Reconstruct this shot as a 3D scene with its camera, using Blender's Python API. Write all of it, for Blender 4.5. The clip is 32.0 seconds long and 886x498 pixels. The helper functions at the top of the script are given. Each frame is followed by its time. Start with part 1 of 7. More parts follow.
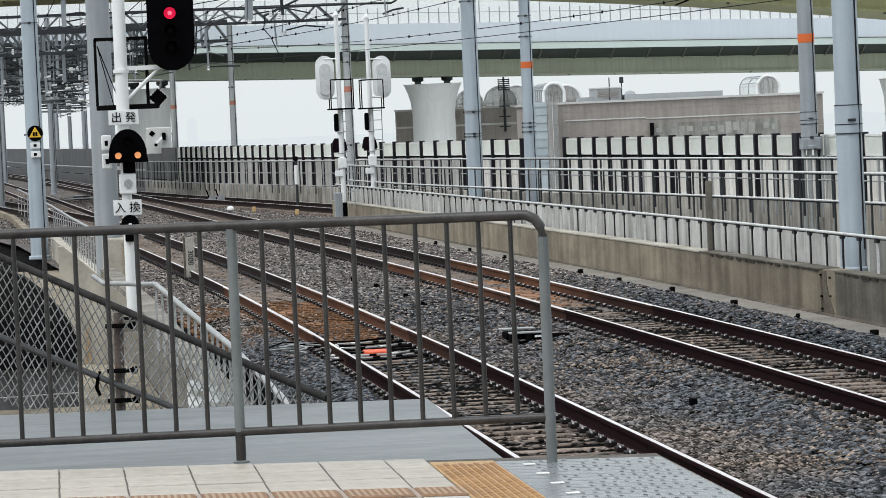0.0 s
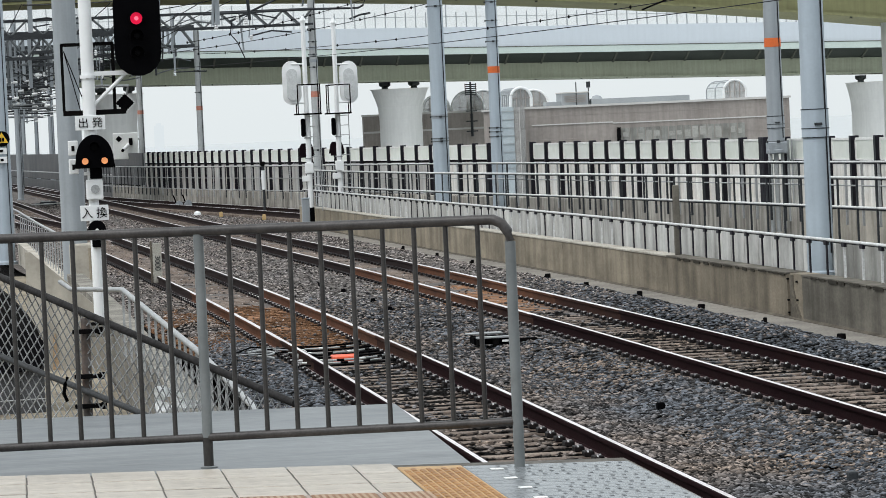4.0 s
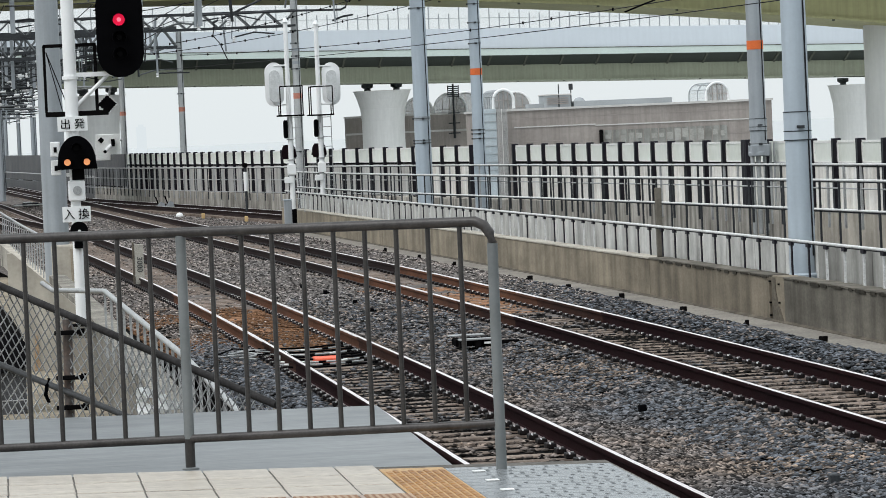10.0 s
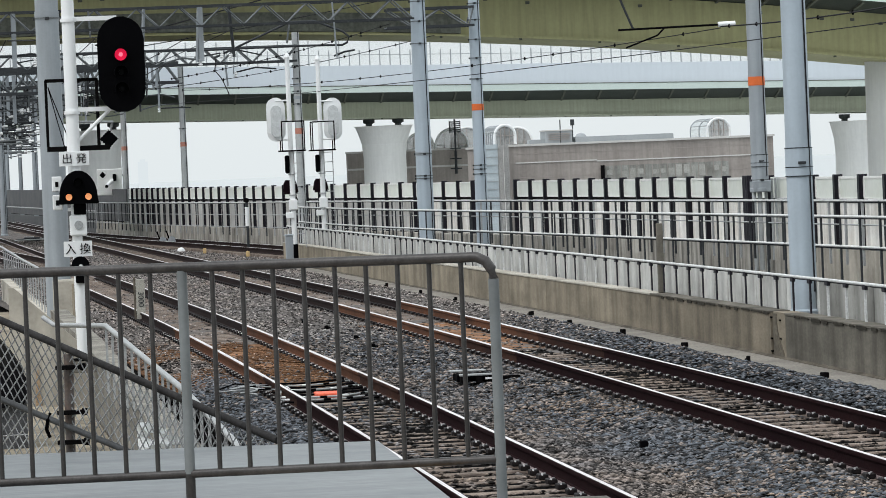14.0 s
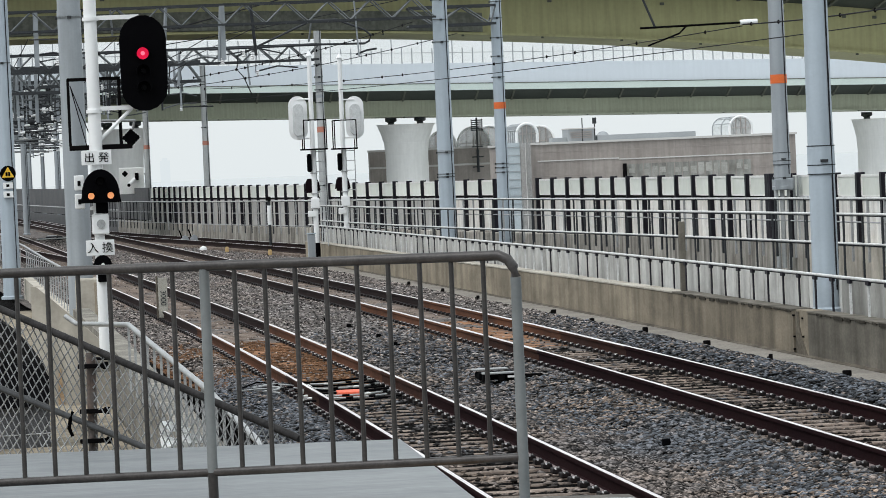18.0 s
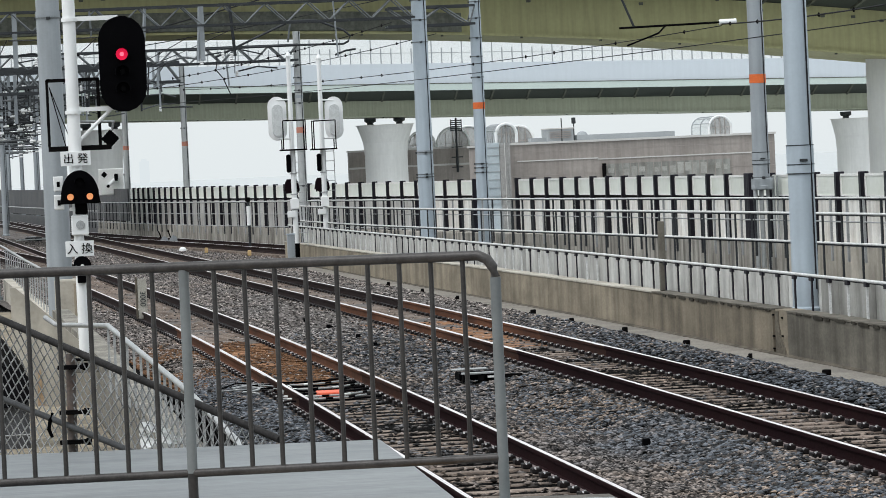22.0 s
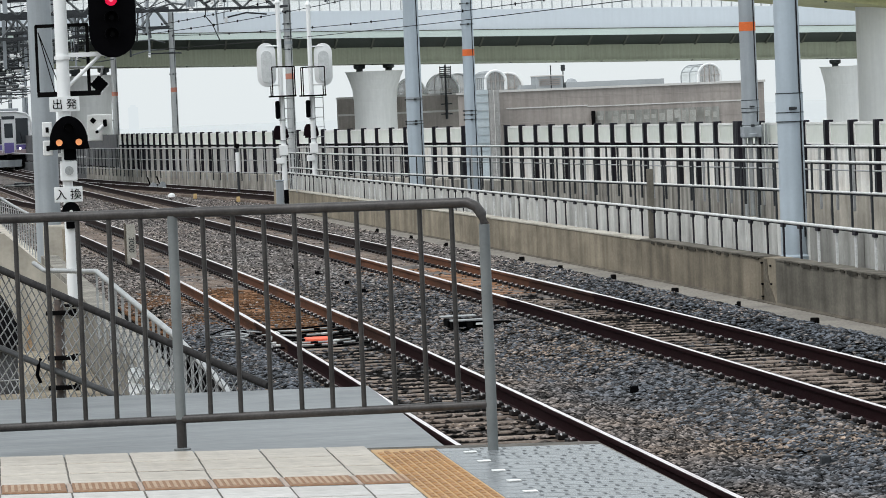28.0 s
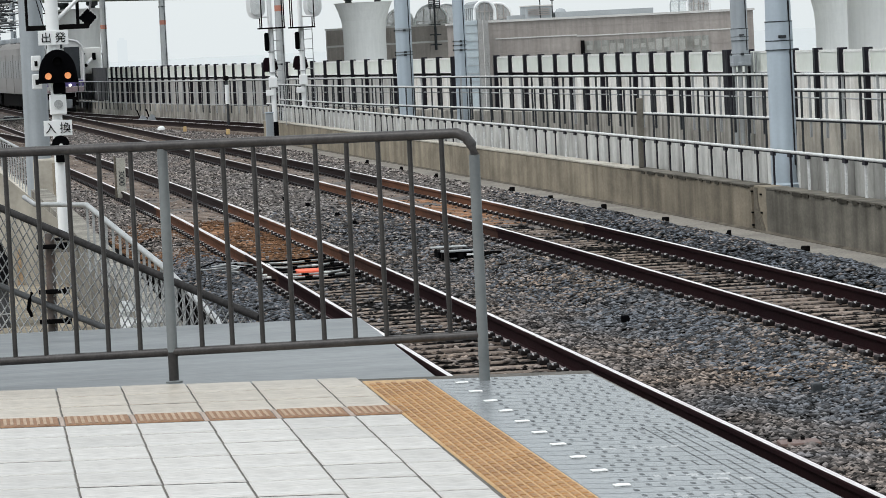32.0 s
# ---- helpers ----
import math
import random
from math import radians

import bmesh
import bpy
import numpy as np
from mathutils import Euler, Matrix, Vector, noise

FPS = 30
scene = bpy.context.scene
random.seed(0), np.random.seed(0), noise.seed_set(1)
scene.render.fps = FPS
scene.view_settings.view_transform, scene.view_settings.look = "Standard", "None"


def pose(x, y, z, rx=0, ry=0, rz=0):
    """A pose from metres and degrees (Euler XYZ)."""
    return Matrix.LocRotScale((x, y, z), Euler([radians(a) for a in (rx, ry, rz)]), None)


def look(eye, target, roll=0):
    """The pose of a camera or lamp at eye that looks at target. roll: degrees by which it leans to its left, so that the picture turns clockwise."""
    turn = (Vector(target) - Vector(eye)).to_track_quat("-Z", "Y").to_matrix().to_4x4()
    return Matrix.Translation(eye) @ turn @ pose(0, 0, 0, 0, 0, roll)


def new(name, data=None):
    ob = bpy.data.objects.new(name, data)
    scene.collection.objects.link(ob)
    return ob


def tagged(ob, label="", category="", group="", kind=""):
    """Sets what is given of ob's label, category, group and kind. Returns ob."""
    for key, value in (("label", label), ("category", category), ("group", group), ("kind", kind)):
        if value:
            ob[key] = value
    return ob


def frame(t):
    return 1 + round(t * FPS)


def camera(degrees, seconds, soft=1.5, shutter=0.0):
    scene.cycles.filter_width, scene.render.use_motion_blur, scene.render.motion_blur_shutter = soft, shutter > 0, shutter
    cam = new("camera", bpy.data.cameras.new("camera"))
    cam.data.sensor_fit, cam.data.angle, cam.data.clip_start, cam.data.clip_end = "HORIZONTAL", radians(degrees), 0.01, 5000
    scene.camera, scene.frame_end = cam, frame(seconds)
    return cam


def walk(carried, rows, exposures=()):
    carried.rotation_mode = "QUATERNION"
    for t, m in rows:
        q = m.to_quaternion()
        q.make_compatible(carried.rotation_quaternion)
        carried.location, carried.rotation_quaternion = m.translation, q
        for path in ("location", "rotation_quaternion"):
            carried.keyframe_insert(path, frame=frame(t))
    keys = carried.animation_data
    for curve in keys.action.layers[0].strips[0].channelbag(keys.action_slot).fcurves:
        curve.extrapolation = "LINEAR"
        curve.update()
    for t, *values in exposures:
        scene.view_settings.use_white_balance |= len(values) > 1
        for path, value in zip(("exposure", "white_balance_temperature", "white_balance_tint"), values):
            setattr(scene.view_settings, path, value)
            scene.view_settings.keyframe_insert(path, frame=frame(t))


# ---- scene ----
# ---------------------------------------------------------------- camera
cam = camera(13.756, 32.0, soft=0.66)
EYE = 1.55
ROWS = [
    (0.0, 88.040, 2.479, -6.369),
    (0.5, 88.072, 2.472, -6.437),
    (1.0, 88.119, 2.532, -6.524),
    (1.5, 88.159, 2.578, -6.610),
    (2.0, 88.179, 2.567, -6.676),
    (2.5, 88.158, 2.609, -6.734),
    (3.0, 88.098, 2.593, -6.797),
    (3.5, 88.075, 2.588, -6.845),
    (5.5, 88.191, 2.569, -6.943),
    (6.0, 88.055, 2.565, -6.941),
    (6.5, 87.948, 2.544, -6.944),
    (7.0, 87.901, 2.466, -6.964),
    (7.5, 87.870, 2.428, -6.990),
    (8.0, 87.832, 2.368, -7.013),
    (8.5, 87.797, 2.346, -7.026),
    (9.0, 87.830, 2.367, -7.054),
    (9.5, 87.943, 2.412, -7.109),
    (10.0, 88.110, 2.473, -7.158),
    (10.5, 88.328, 2.437, -7.168),
    (11.0, 88.536, 2.484, -7.141),
    (11.5, 88.740, 2.479, -7.108),
    (12.0, 88.894, 2.443, -7.084),
    (12.5, 88.947, 2.473, -7.095),
    (13.0, 88.904, 2.488, -7.126),
    (13.5, 88.785, 2.414, -7.141),
    (14.0, 88.663, 2.366, -7.134),
    (14.5, 88.572, 2.322, -7.098),
    (16.5, 88.628, 2.293, -6.836),
    (17.0, 88.689, 2.338, -6.798),
    (17.5, 88.697, 2.432, -6.785),
    (18.0, 88.652, 2.438, -6.790),
    (18.5, 88.547, 2.466, -6.793),
    (19.0, 88.443, 2.470, -6.831),
    (19.5, 88.374, 2.467, -6.886),
    (20.0, 88.381, 2.445, -6.948),
    (20.5, 88.462, 2.490, -7.045),
    (21.0, 88.563, 2.546, -7.098),
    (21.5, 88.628, 2.567, -7.114),
    (22.0, 88.642, 2.553, -7.112),
    (22.5, 88.588, 2.569, -7.103),
    (23.0, 88.502, 2.523, -7.137),
    (23.5, 88.389, 2.514, -7.209),
    (24.0, 88.273, 2.516, -7.297),
    (24.5, 88.189, 2.524, -7.366),
    (26.5, 88.108, 2.517, -7.361),
    (27.0, 88.017, 2.467, -7.302),
    (27.5, 87.900, 2.419, -7.277),
    (28.0, 87.807, 2.364, -7.281),
    (28.5, 87.714, 2.298, -7.281),
    (29.0, 87.577, 2.267, -7.253),
    (29.5, 87.352, 2.285, -7.122),
    (30.0, 87.049, 2.332, -6.958),
    (30.5, 86.769, 2.472, -6.897),
    (31.0, 86.557, 2.668, -6.954),
    (31.5, 86.559, 2.790, -7.185),
    (32.0, 86.721, 2.781, -7.450),
]
walk(cam, [(t, pose(0, 0, EYE, rx, ry, rz)) for t, rx, ry, rz in ROWS])

# ---------------------------------------------------------------- sky and sun: overcast
world = bpy.data.worlds.new("overcast_sky")
scene.world = world
world.use_nodes = True
wn = world.node_tree
wn.nodes.clear()
sky = wn.nodes.new("ShaderNodeTexSky")
sky.sky_type = "NISHITA"
sky.sun_disc = False
sky.sun_elevation, sky.sun_rotation = radians(56), radians(238)
sky_gain = wn.nodes.new("ShaderNodeMix")
sky_gain.data_type = "RGBA"
sky_gain.blend_type = "MULTIPLY"
sky_gain.inputs["Factor"].default_value = 1.0
sky_gain.inputs["B"].default_value = (0.1, 0.1, 0.1, 1)
cloud = wn.nodes.new("ShaderNodeMix")
cloud.data_type = "RGBA"
cloud.inputs["Factor"].default_value = 0.9
cloud.inputs["B"].default_value = (0.83, 0.89, 0.915, 1)
back = wn.nodes.new("ShaderNodeBackground")
wout = wn.nodes.new("ShaderNodeOutputWorld")
wn.links.new(sky.outputs["Color"], sky_gain.inputs["A"])
wn.links.new(sky_gain.outputs["Result"], cloud.inputs["A"])
# overcast: the zenith is brighter than the horizon
wco = wn.nodes.new("ShaderNodeTexCoord")
wsep = wn.nodes.new("ShaderNodeSeparateXYZ")
wn.links.new(wco.outputs["Generated"], wsep.inputs["Vector"])
lift = wn.nodes.new("ShaderNodeMapRange")
lift.inputs["From Min"].default_value, lift.inputs["From Max"].default_value = 0.04, 1.0
lift.inputs["To Min"].default_value, lift.inputs["To Max"].default_value = 1.0, 1.55
wn.links.new(wsep.outputs["Z"], lift.inputs["Value"])
wn.links.new(lift.outputs["Result"], back.inputs["Strength"])
wn.links.new(cloud.outputs["Result"], back.inputs["Color"])
wn.links.new(back.outputs["Background"], wout.inputs["Surface"])

sun_data = bpy.data.lights.new("sun", "SUN")
sun_data.energy, sun_data.angle, sun_data.color = 1.8, radians(28), (1.0, 0.978, 0.978)
sun = new("sun", sun_data)
sun.matrix_world = look((-58, -36, 100), (0, 0, 0))
scene.view_settings.exposure = 0.0


# ---------------------------------------------------------------- materials
def mat(name, base, rough=0.7, metal=0.0, second=None, scale=6.0, fine=60.0, amount=0.5, bump=0.15, rand=0.0, streak=0.0, emit=0.0, coat=0.0, stretch=(1, 1, 1), dist=0.01, spec=0.2, grit=0.35, island=False, wide=1.0):
    """A procedural surface: two colours mixed by noise at two scales, with relief."""
    m = bpy.data.materials.new(name)
    m.use_nodes = True
    nt = m.node_tree
    bsdf = nt.nodes["Principled BSDF"]
    bsdf.inputs["Roughness"].default_value = rough
    bsdf.inputs["Metallic"].default_value = metal
    bsdf.inputs["Coat Weight"].default_value = coat
    bsdf.inputs["Specular IOR Level"].default_value = spec
    second = second or tuple(v * 0.62 for v in base)
    co = nt.nodes.new("ShaderNodeTexCoord")
    mp = nt.nodes.new("ShaderNodeMapping")
    mp.inputs["Scale"].default_value = stretch
    nt.links.new(co.outputs["Object"], mp.inputs["Vector"])
    big = nt.nodes.new("ShaderNodeTexNoise")
    big.inputs["Scale"].default_value, big.inputs["Detail"].default_value, big.inputs["Roughness"].default_value = scale, 6, 0.65
    small = nt.nodes.new("ShaderNodeTexNoise")
    small.inputs["Scale"].default_value, small.inputs["Detail"].default_value = fine, 3
    for n in (big, small):
        nt.links.new(mp.outputs["Vector"], n.inputs["Vector"])
    ramp = nt.nodes.new("ShaderNodeMapRange")
    ramp.inputs["From Min"].default_value, ramp.inputs["From Max"].default_value = 0.35, 0.7
    ramp.inputs["To Min"].default_value, ramp.inputs["To Max"].default_value = 0.0, amount
    nt.links.new(big.outputs["Fac"], ramp.inputs["Value"])
    mix = nt.nodes.new("ShaderNodeMix")
    mix.data_type = "RGBA"
    mix.inputs["A"].default_value, mix.inputs["B"].default_value = (*base, 1), (*second, 1)
    nt.links.new(ramp.outputs["Result"], mix.inputs["Factor"])
    grain = nt.nodes.new("ShaderNodeMapRange")
    grain.inputs["From Min"].default_value, grain.inputs["From Max"].default_value = 0.3, 0.7
    grain.inputs["To Min"].default_value, grain.inputs["To Max"].default_value = 1 - grit * amount, 1 + 0.6 * grit * amount
    nt.links.new(small.outputs["Fac"], grain.inputs["Value"])
    hsv = nt.nodes.new("ShaderNodeHueSaturation")
    nt.links.new(mix.outputs["Result"], hsv.inputs["Color"])
    value = grain.outputs["Result"]
    if island:
        isl = nt.nodes.new("ShaderNodeNewGeometry")
        power = nt.nodes.new("ShaderNodeMath")
        power.operation = "POWER"
        power.inputs[1].default_value = 1.7
        nt.links.new(isl.outputs["Random Per Island"], power.inputs[0])
        rr = nt.nodes.new("ShaderNodeMapRange")
        rr.inputs["To Min"].default_value, rr.inputs["To Max"].default_value = 0.08, 2.6
        nt.links.new(power.outputs["Value"], rr.inputs["Value"])
        mul = nt.nodes.new("ShaderNodeMath")
        mul.operation = "MULTIPLY"
        nt.links.new(value, mul.inputs[0])
        nt.links.new(rr.outputs["Result"], mul.inputs[1])
        value = mul.outputs["Value"]
    if rand:
        info = nt.nodes.new("ShaderNodeObjectInfo")
        isl = nt.nodes.new("ShaderNodeNewGeometry")
        add = nt.nodes.new("ShaderNodeMath")
        add.operation = "ADD"
        nt.links.new(info.outputs["Random"], add.inputs[0])
        nt.links.new(isl.outputs["Random Per Island"], add.inputs[1])
        rr = nt.nodes.new("ShaderNodeMapRange")
        rr.inputs["From Max"].default_value = 2.0
        rr.inputs["To Min"].default_value, rr.inputs["To Max"].default_value = 1 - rand, 1 + rand
        nt.links.new(add.outputs["Value"], rr.inputs["Value"])
        mul = nt.nodes.new("ShaderNodeMath")
        mul.operation = "MULTIPLY"
        nt.links.new(value, mul.inputs[0])
        nt.links.new(rr.outputs["Result"], mul.inputs[1])
        value = mul.outputs["Value"]
    if streak:
        mp2 = nt.nodes.new("ShaderNodeMapping")
        mp2.inputs["Scale"].default_value = (3.5 * wide, 3.5 * wide, 0.22)
        nt.links.new(co.outputs["Object"], mp2.inputs["Vector"])
        st = nt.nodes.new("ShaderNodeTexNoise")
        st.inputs["Scale"].default_value, st.inputs["Detail"].default_value = 1.6, 5
        nt.links.new(mp2.outputs["Vector"], st.inputs["Vector"])
        sr = nt.nodes.new("ShaderNodeMapRange")
        sr.inputs["From Min"].default_value, sr.inputs["From Max"].default_value = 0.38, 0.66
        sr.inputs["To Min"].default_value, sr.inputs["To Max"].default_value = 1.0, 1 - streak
        nt.links.new(st.outputs["Fac"], sr.inputs["Value"])
        mul2 = nt.nodes.new("ShaderNodeMath")
        mul2.operation = "MULTIPLY"
        nt.links.new(value, mul2.inputs[0])
        nt.links.new(sr.outputs["Result"], mul2.inputs[1])
        value = mul2.outputs["Value"]
    nt.links.new(value, hsv.inputs["Value"])
    nt.links.new(hsv.outputs["Color"], bsdf.inputs["Base Color"])
    if bump:
        bp = nt.nodes.new("ShaderNodeBump")
        bp.inputs["Strength"].default_value, bp.inputs["Distance"].default_value = bump, dist
        nt.links.new(small.outputs["Fac"], bp.inputs["Height"])
        nt.links.new(bp.outputs["Normal"], bsdf.inputs["Normal"])
    if emit:
        bsdf.inputs["Emission Color"].default_value = (*base, 1)
        bsdf.inputs["Emission Strength"].default_value = emit
    return m


# Near-black base: shade between the stones is put into the bed's colour.
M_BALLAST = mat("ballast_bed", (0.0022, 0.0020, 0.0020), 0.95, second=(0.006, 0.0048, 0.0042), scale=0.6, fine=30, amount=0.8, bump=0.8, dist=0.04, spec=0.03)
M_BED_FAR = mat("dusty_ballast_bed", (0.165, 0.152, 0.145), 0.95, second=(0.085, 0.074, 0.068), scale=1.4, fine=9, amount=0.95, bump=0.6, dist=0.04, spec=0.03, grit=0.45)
M_STONE = mat("ballast_stone", (0.084, 0.087, 0.095), 0.8, second=(0.176, 0.132, 0.100), scale=0.38, fine=40, amount=1.0, bump=0.2, island=True, spec=0.15)
M_STONE_FAR = mat("dusty_ballast_stone", (0.205, 0.192, 0.186), 0.85, second=(0.235, 0.195, 0.170), scale=0.25, fine=40, amount=0.9, bump=0.2, island=True, spec=0.1)
M_STONE_DARK = mat("fresh_ballast_stone", (0.058, 0.064, 0.074), 0.7, second=(0.080, 0.084, 0.093), scale=0.5, fine=40, amount=0.6, bump=0.2, island=True, spec=0.18)
# Polished steel whose sky reflection is painted in as a near-white base.
M_RAIL_TOP = mat("polished_rail_steel", (0.86, 0.83, 0.83), 0.32, 0.35, second=(0.58, 0.51, 0.50), scale=1.6, fine=30, amount=0.75, bump=0.02, stretch=(6, 0.25, 6))
M_RAIL_SIDE = mat("dark_rail_web", (0.0120, 0.0046, 0.0060), 0.8, second=(0.021, 0.0085, 0.0090), scale=0.3, fine=40, amount=0.8, bump=0.2, spec=0.03)
M_RAIL_RUST = mat("rusty_rail_web", (0.150, 0.064, 0.034), 0.8, second=(0.060, 0.027, 0.017), scale=0.5, fine=40, amount=0.95, bump=0.3, spec=0.1)
M_RAIL_MIX = mat("part_rusted_rail_web", (0.055, 0.023, 0.014), 0.8, second=(0.020, 0.009, 0.008), scale=0.6, fine=40, amount=0.95, bump=0.3, spec=0.08)
M_RAIL_FAR = mat("dark_brown_rail_web", (0.024, 0.014, 0.013), 0.8, second=(0.014, 0.008, 0.008), scale=0.3, fine=30, amount=0.8, spec=0.1)
M_SLEEPER = mat("weathered_sleeper", (0.26, 0.212, 0.178), 0.9, second=(0.075, 0.055, 0.046), scale=3.5, fine=50, amount=0.9, bump=0.3, rand=0.5, spec=0.1)
M_SLEEPER_RUST = mat("rust_stained_sleeper", (0.34, 0.185, 0.105), 0.9, second=(0.17, 0.092, 0.055), scale=3.5, fine=50, amount=0.9, bump=0.3, rand=0.4, spec=0.1)
M_CLIP = mat("rail_clip_iron", (0.007, 0.006, 0.007), 0.6, 0.0, second=(0.03, 0.022, 0.02), scale=30, amount=0.6, bump=0, spec=0.15)
# Bolts are near-white: their glint is put into the base colour.
M_BOLT = mat("glint_clip_bolt", (0.85, 0.84, 0.85), 0.3, 0.2, second=(0.45, 0.42, 0.42), scale=14, amount=0.8, bump=0, rand=0.5)
# Pale tone holds the sky's reflection on the sloping foot.
M_RAIL_FOOT = mat("skylit_rail_foot", (0.36, 0.30, 0.295), 0.45, 0.1, second=(0.12, 0.085, 0.082), scale=2.5, fine=30, amount=0.9, bump=0.05, stretch=(4, 0.4, 4))
M_RUST = mat("rust_stained_ballast", (0.20, 0.105, 0.055), 0.9, second=(0.115, 0.066, 0.040), scale=1.5, fine=45, amount=0.9, bump=0.4, rand=0.6, spec=0.1)
M_CONC = mat("weathered_concrete", (0.355, 0.308, 0.235), 0.9, second=(0.165, 0.142, 0.110), scale=1.0, fine=30, amount=1.0, bump=0.05, streak=0.32, wide=0.5, spec=0.1, stretch=(1, 0.5, 1.2), grit=0.12, rand=0.12)
M_CONC_GREY = mat("dark_grey_concrete", (0.205, 0.188, 0.158), 0.9, second=(0.095, 0.088, 0.074), scale=1.2, fine=30, amount=1.0, bump=0.05, streak=0.42, wide=0.5, spec=0.1, stretch=(1, 0.5, 1.2), grit=0.12)
M_CONC_BROWN = mat("brown_stained_concrete", (0.27, 0.232, 0.178), 0.9, second=(0.135, 0.118, 0.092), scale=0.9, fine=30, amount=1.0, bump=0.05, streak=0.38, wide=0.5, spec=0.1, stretch=(1, 0.5, 1.2), grit=0.12)
M_CONC_JOINT = mat("dark_joint_concrete", (0.165, 0.145, 0.115), 0.9, second=(0.09, 0.08, 0.065), scale=2.0, fine=30, amount=1.0, bump=0.05, streak=0.4, wide=0.5, spec=0.1)
# Algae on the wall top; also the painted shade behind the slabs.
M_ALGAE_SHADE = mat("black_algae_and_shade", (0.035, 0.032, 0.027), 0.9, second=(0.075, 0.068, 0.055), scale=4, fine=40, amount=0.9, bump=0.1, spec=0.05)
M_CONC_PALE = mat("lime_stained_concrete", (0.60, 0.60, 0.575), 0.9, second=(0.34, 0.335, 0.315), scale=1.4, fine=18, amount=0.85, bump=0.1, streak=0.35, rand=0.2, spec=0.1, grit=0.08, wide=0.5)
M_CONC_GREY2 = mat("grey_slab_concrete", (0.40, 0.40, 0.375), 0.9, second=(0.24, 0.235, 0.215), scale=1.4, fine=18, amount=0.85, bump=0.1, streak=0.4, rand=0.2, spec=0.1, grit=0.08, wide=0.5)
M_PIPE = mat("white_worn_pipe", (0.66, 0.67, 0.66), 0.5, 0.1, second=(0.42, 0.42, 0.41), scale=3, fine=50, amount=0.7, bump=0.05)
M_CONC_BASE = mat("grey_upstand_concrete", (0.56, 0.535, 0.48), 0.9, second=(0.27, 0.25, 0.22), scale=0.9, fine=30, amount=1.0, bump=0.1, streak=0.6, rand=0.15, spec=0.1, grit=0.08)
M_COPING = mat("pale_wall_edge", (0.50, 0.47, 0.41), 0.9, second=(0.27, 0.25, 0.21), scale=1.2, fine=30, amount=0.9, bump=0.1, spec=0.1)
M_CONC_TAN = mat("tan_concrete", (0.55, 0.51, 0.44), 0.9, second=(0.32, 0.295, 0.25), scale=1.3, fine=20, amount=0.9, bump=0.05, streak=0.3, wide=0.6, rand=0.12, spec=0.1, grit=0.08)
M_GUTTER = mat("gutter_concrete", (0.27, 0.25, 0.22), 0.9, second=(0.15, 0.14, 0.125), scale=1.1, fine=25, amount=0.8, bump=0.3, spec=0.1)
M_GALV = mat("galvanised_pipe", (0.42, 0.43, 0.43), 0.5, 0.35, second=(0.25, 0.255, 0.26), scale=5, fine=60, amount=0.6, bump=0.08)
M_FENCE = mat("worn_grey_fence_bar", (0.030, 0.028, 0.027), 0.45, second=(0.068, 0.064, 0.061), scale=7, fine=70, amount=0.6, bump=0.1, spec=0.25)
M_FENCE_RAIL = mat("worn_dark_fence_rail", (0.022, 0.019, 0.018), 0.42, second=(0.062, 0.056, 0.053), scale=9, fine=80, amount=0.8, bump=0.15, spec=0.4)
M_FENCE_POST = mat("bare_galvanised_post", (0.19, 0.205, 0.208), 0.45, 0.1, second=(0.11, 0.118, 0.118), scale=3.0, fine=60, amount=0.8, bump=0.03, grit=0.06)
M_POLE = mat("blue_grey_mast_paint", (0.42, 0.485, 0.54), 0.5, second=(0.345, 0.395, 0.44), scale=0.9, fine=25, amount=0.6, bump=0, streak=0.16, grit=0.05, spec=0.3)
M_POLE_DARK = mat("dull_grey_mast", (0.335, 0.365, 0.39), 0.55, second=(0.25, 0.275, 0.29), scale=1.0, fine=25, amount=0.6, bump=0, streak=0.2, grit=0.06, spec=0.3)
# Paler grey: the haze before the far masts is put into the colour.
M_POLE_PALE = mat("haze_pale_grey", (0.47, 0.49, 0.49), 0.7, second=(0.34, 0.355, 0.36), scale=1.6, fine=25, amount=0.8, bump=0, streak=0.25, grit=0.1, spec=0.2)
M_TRUSS = mat("gantry_steel", (0.048, 0.052, 0.056), 0.65, second=(0.022, 0.025, 0.028), scale=2, amount=0.7, bump=0, spec=0.15)
M_LATTICE = mat("galvanised_lattice", (0.19, 0.205, 0.21), 0.6, second=(0.06, 0.068, 0.072), scale=1.2, amount=0.9, bump=0, spec=0.2)
M_ORANGE_PALE = mat("pale_orange_band", (0.50, 0.20, 0.14), 0.7, second=(0.40, 0.22, 0.18), scale=6, amount=0.5)
M_ORANGE = mat("orange_band_paint", (0.72, 0.16, 0.045), 0.6, second=(0.5, 0.12, 0.05), scale=6, amount=0.4)
M_WHITE = mat("white_signal_paint", (0.82, 0.83, 0.83), 0.5, second=(0.68, 0.69, 0.68), scale=4, fine=30, amount=0.35, bump=0, grit=0.05, spec=0.3)
M_BLACK = mat("black_signal_paint", (0.0022, 0.0022, 0.0028), 0.85, second=(0.004, 0.004, 0.0045), scale=5, amount=0.5, bump=0, spec=0.02)
M_DARK = mat("dark_iron", (0.0045, 0.0042, 0.0044), 0.85, second=(0.008, 0.007, 0.007), scale=6, amount=0.6, bump=0, spec=0.03)
M_WIRE = mat("overhead_wire", (0.02, 0.02, 0.022), 0.7, 0.0, amount=0.2, bump=0, spec=0.1)
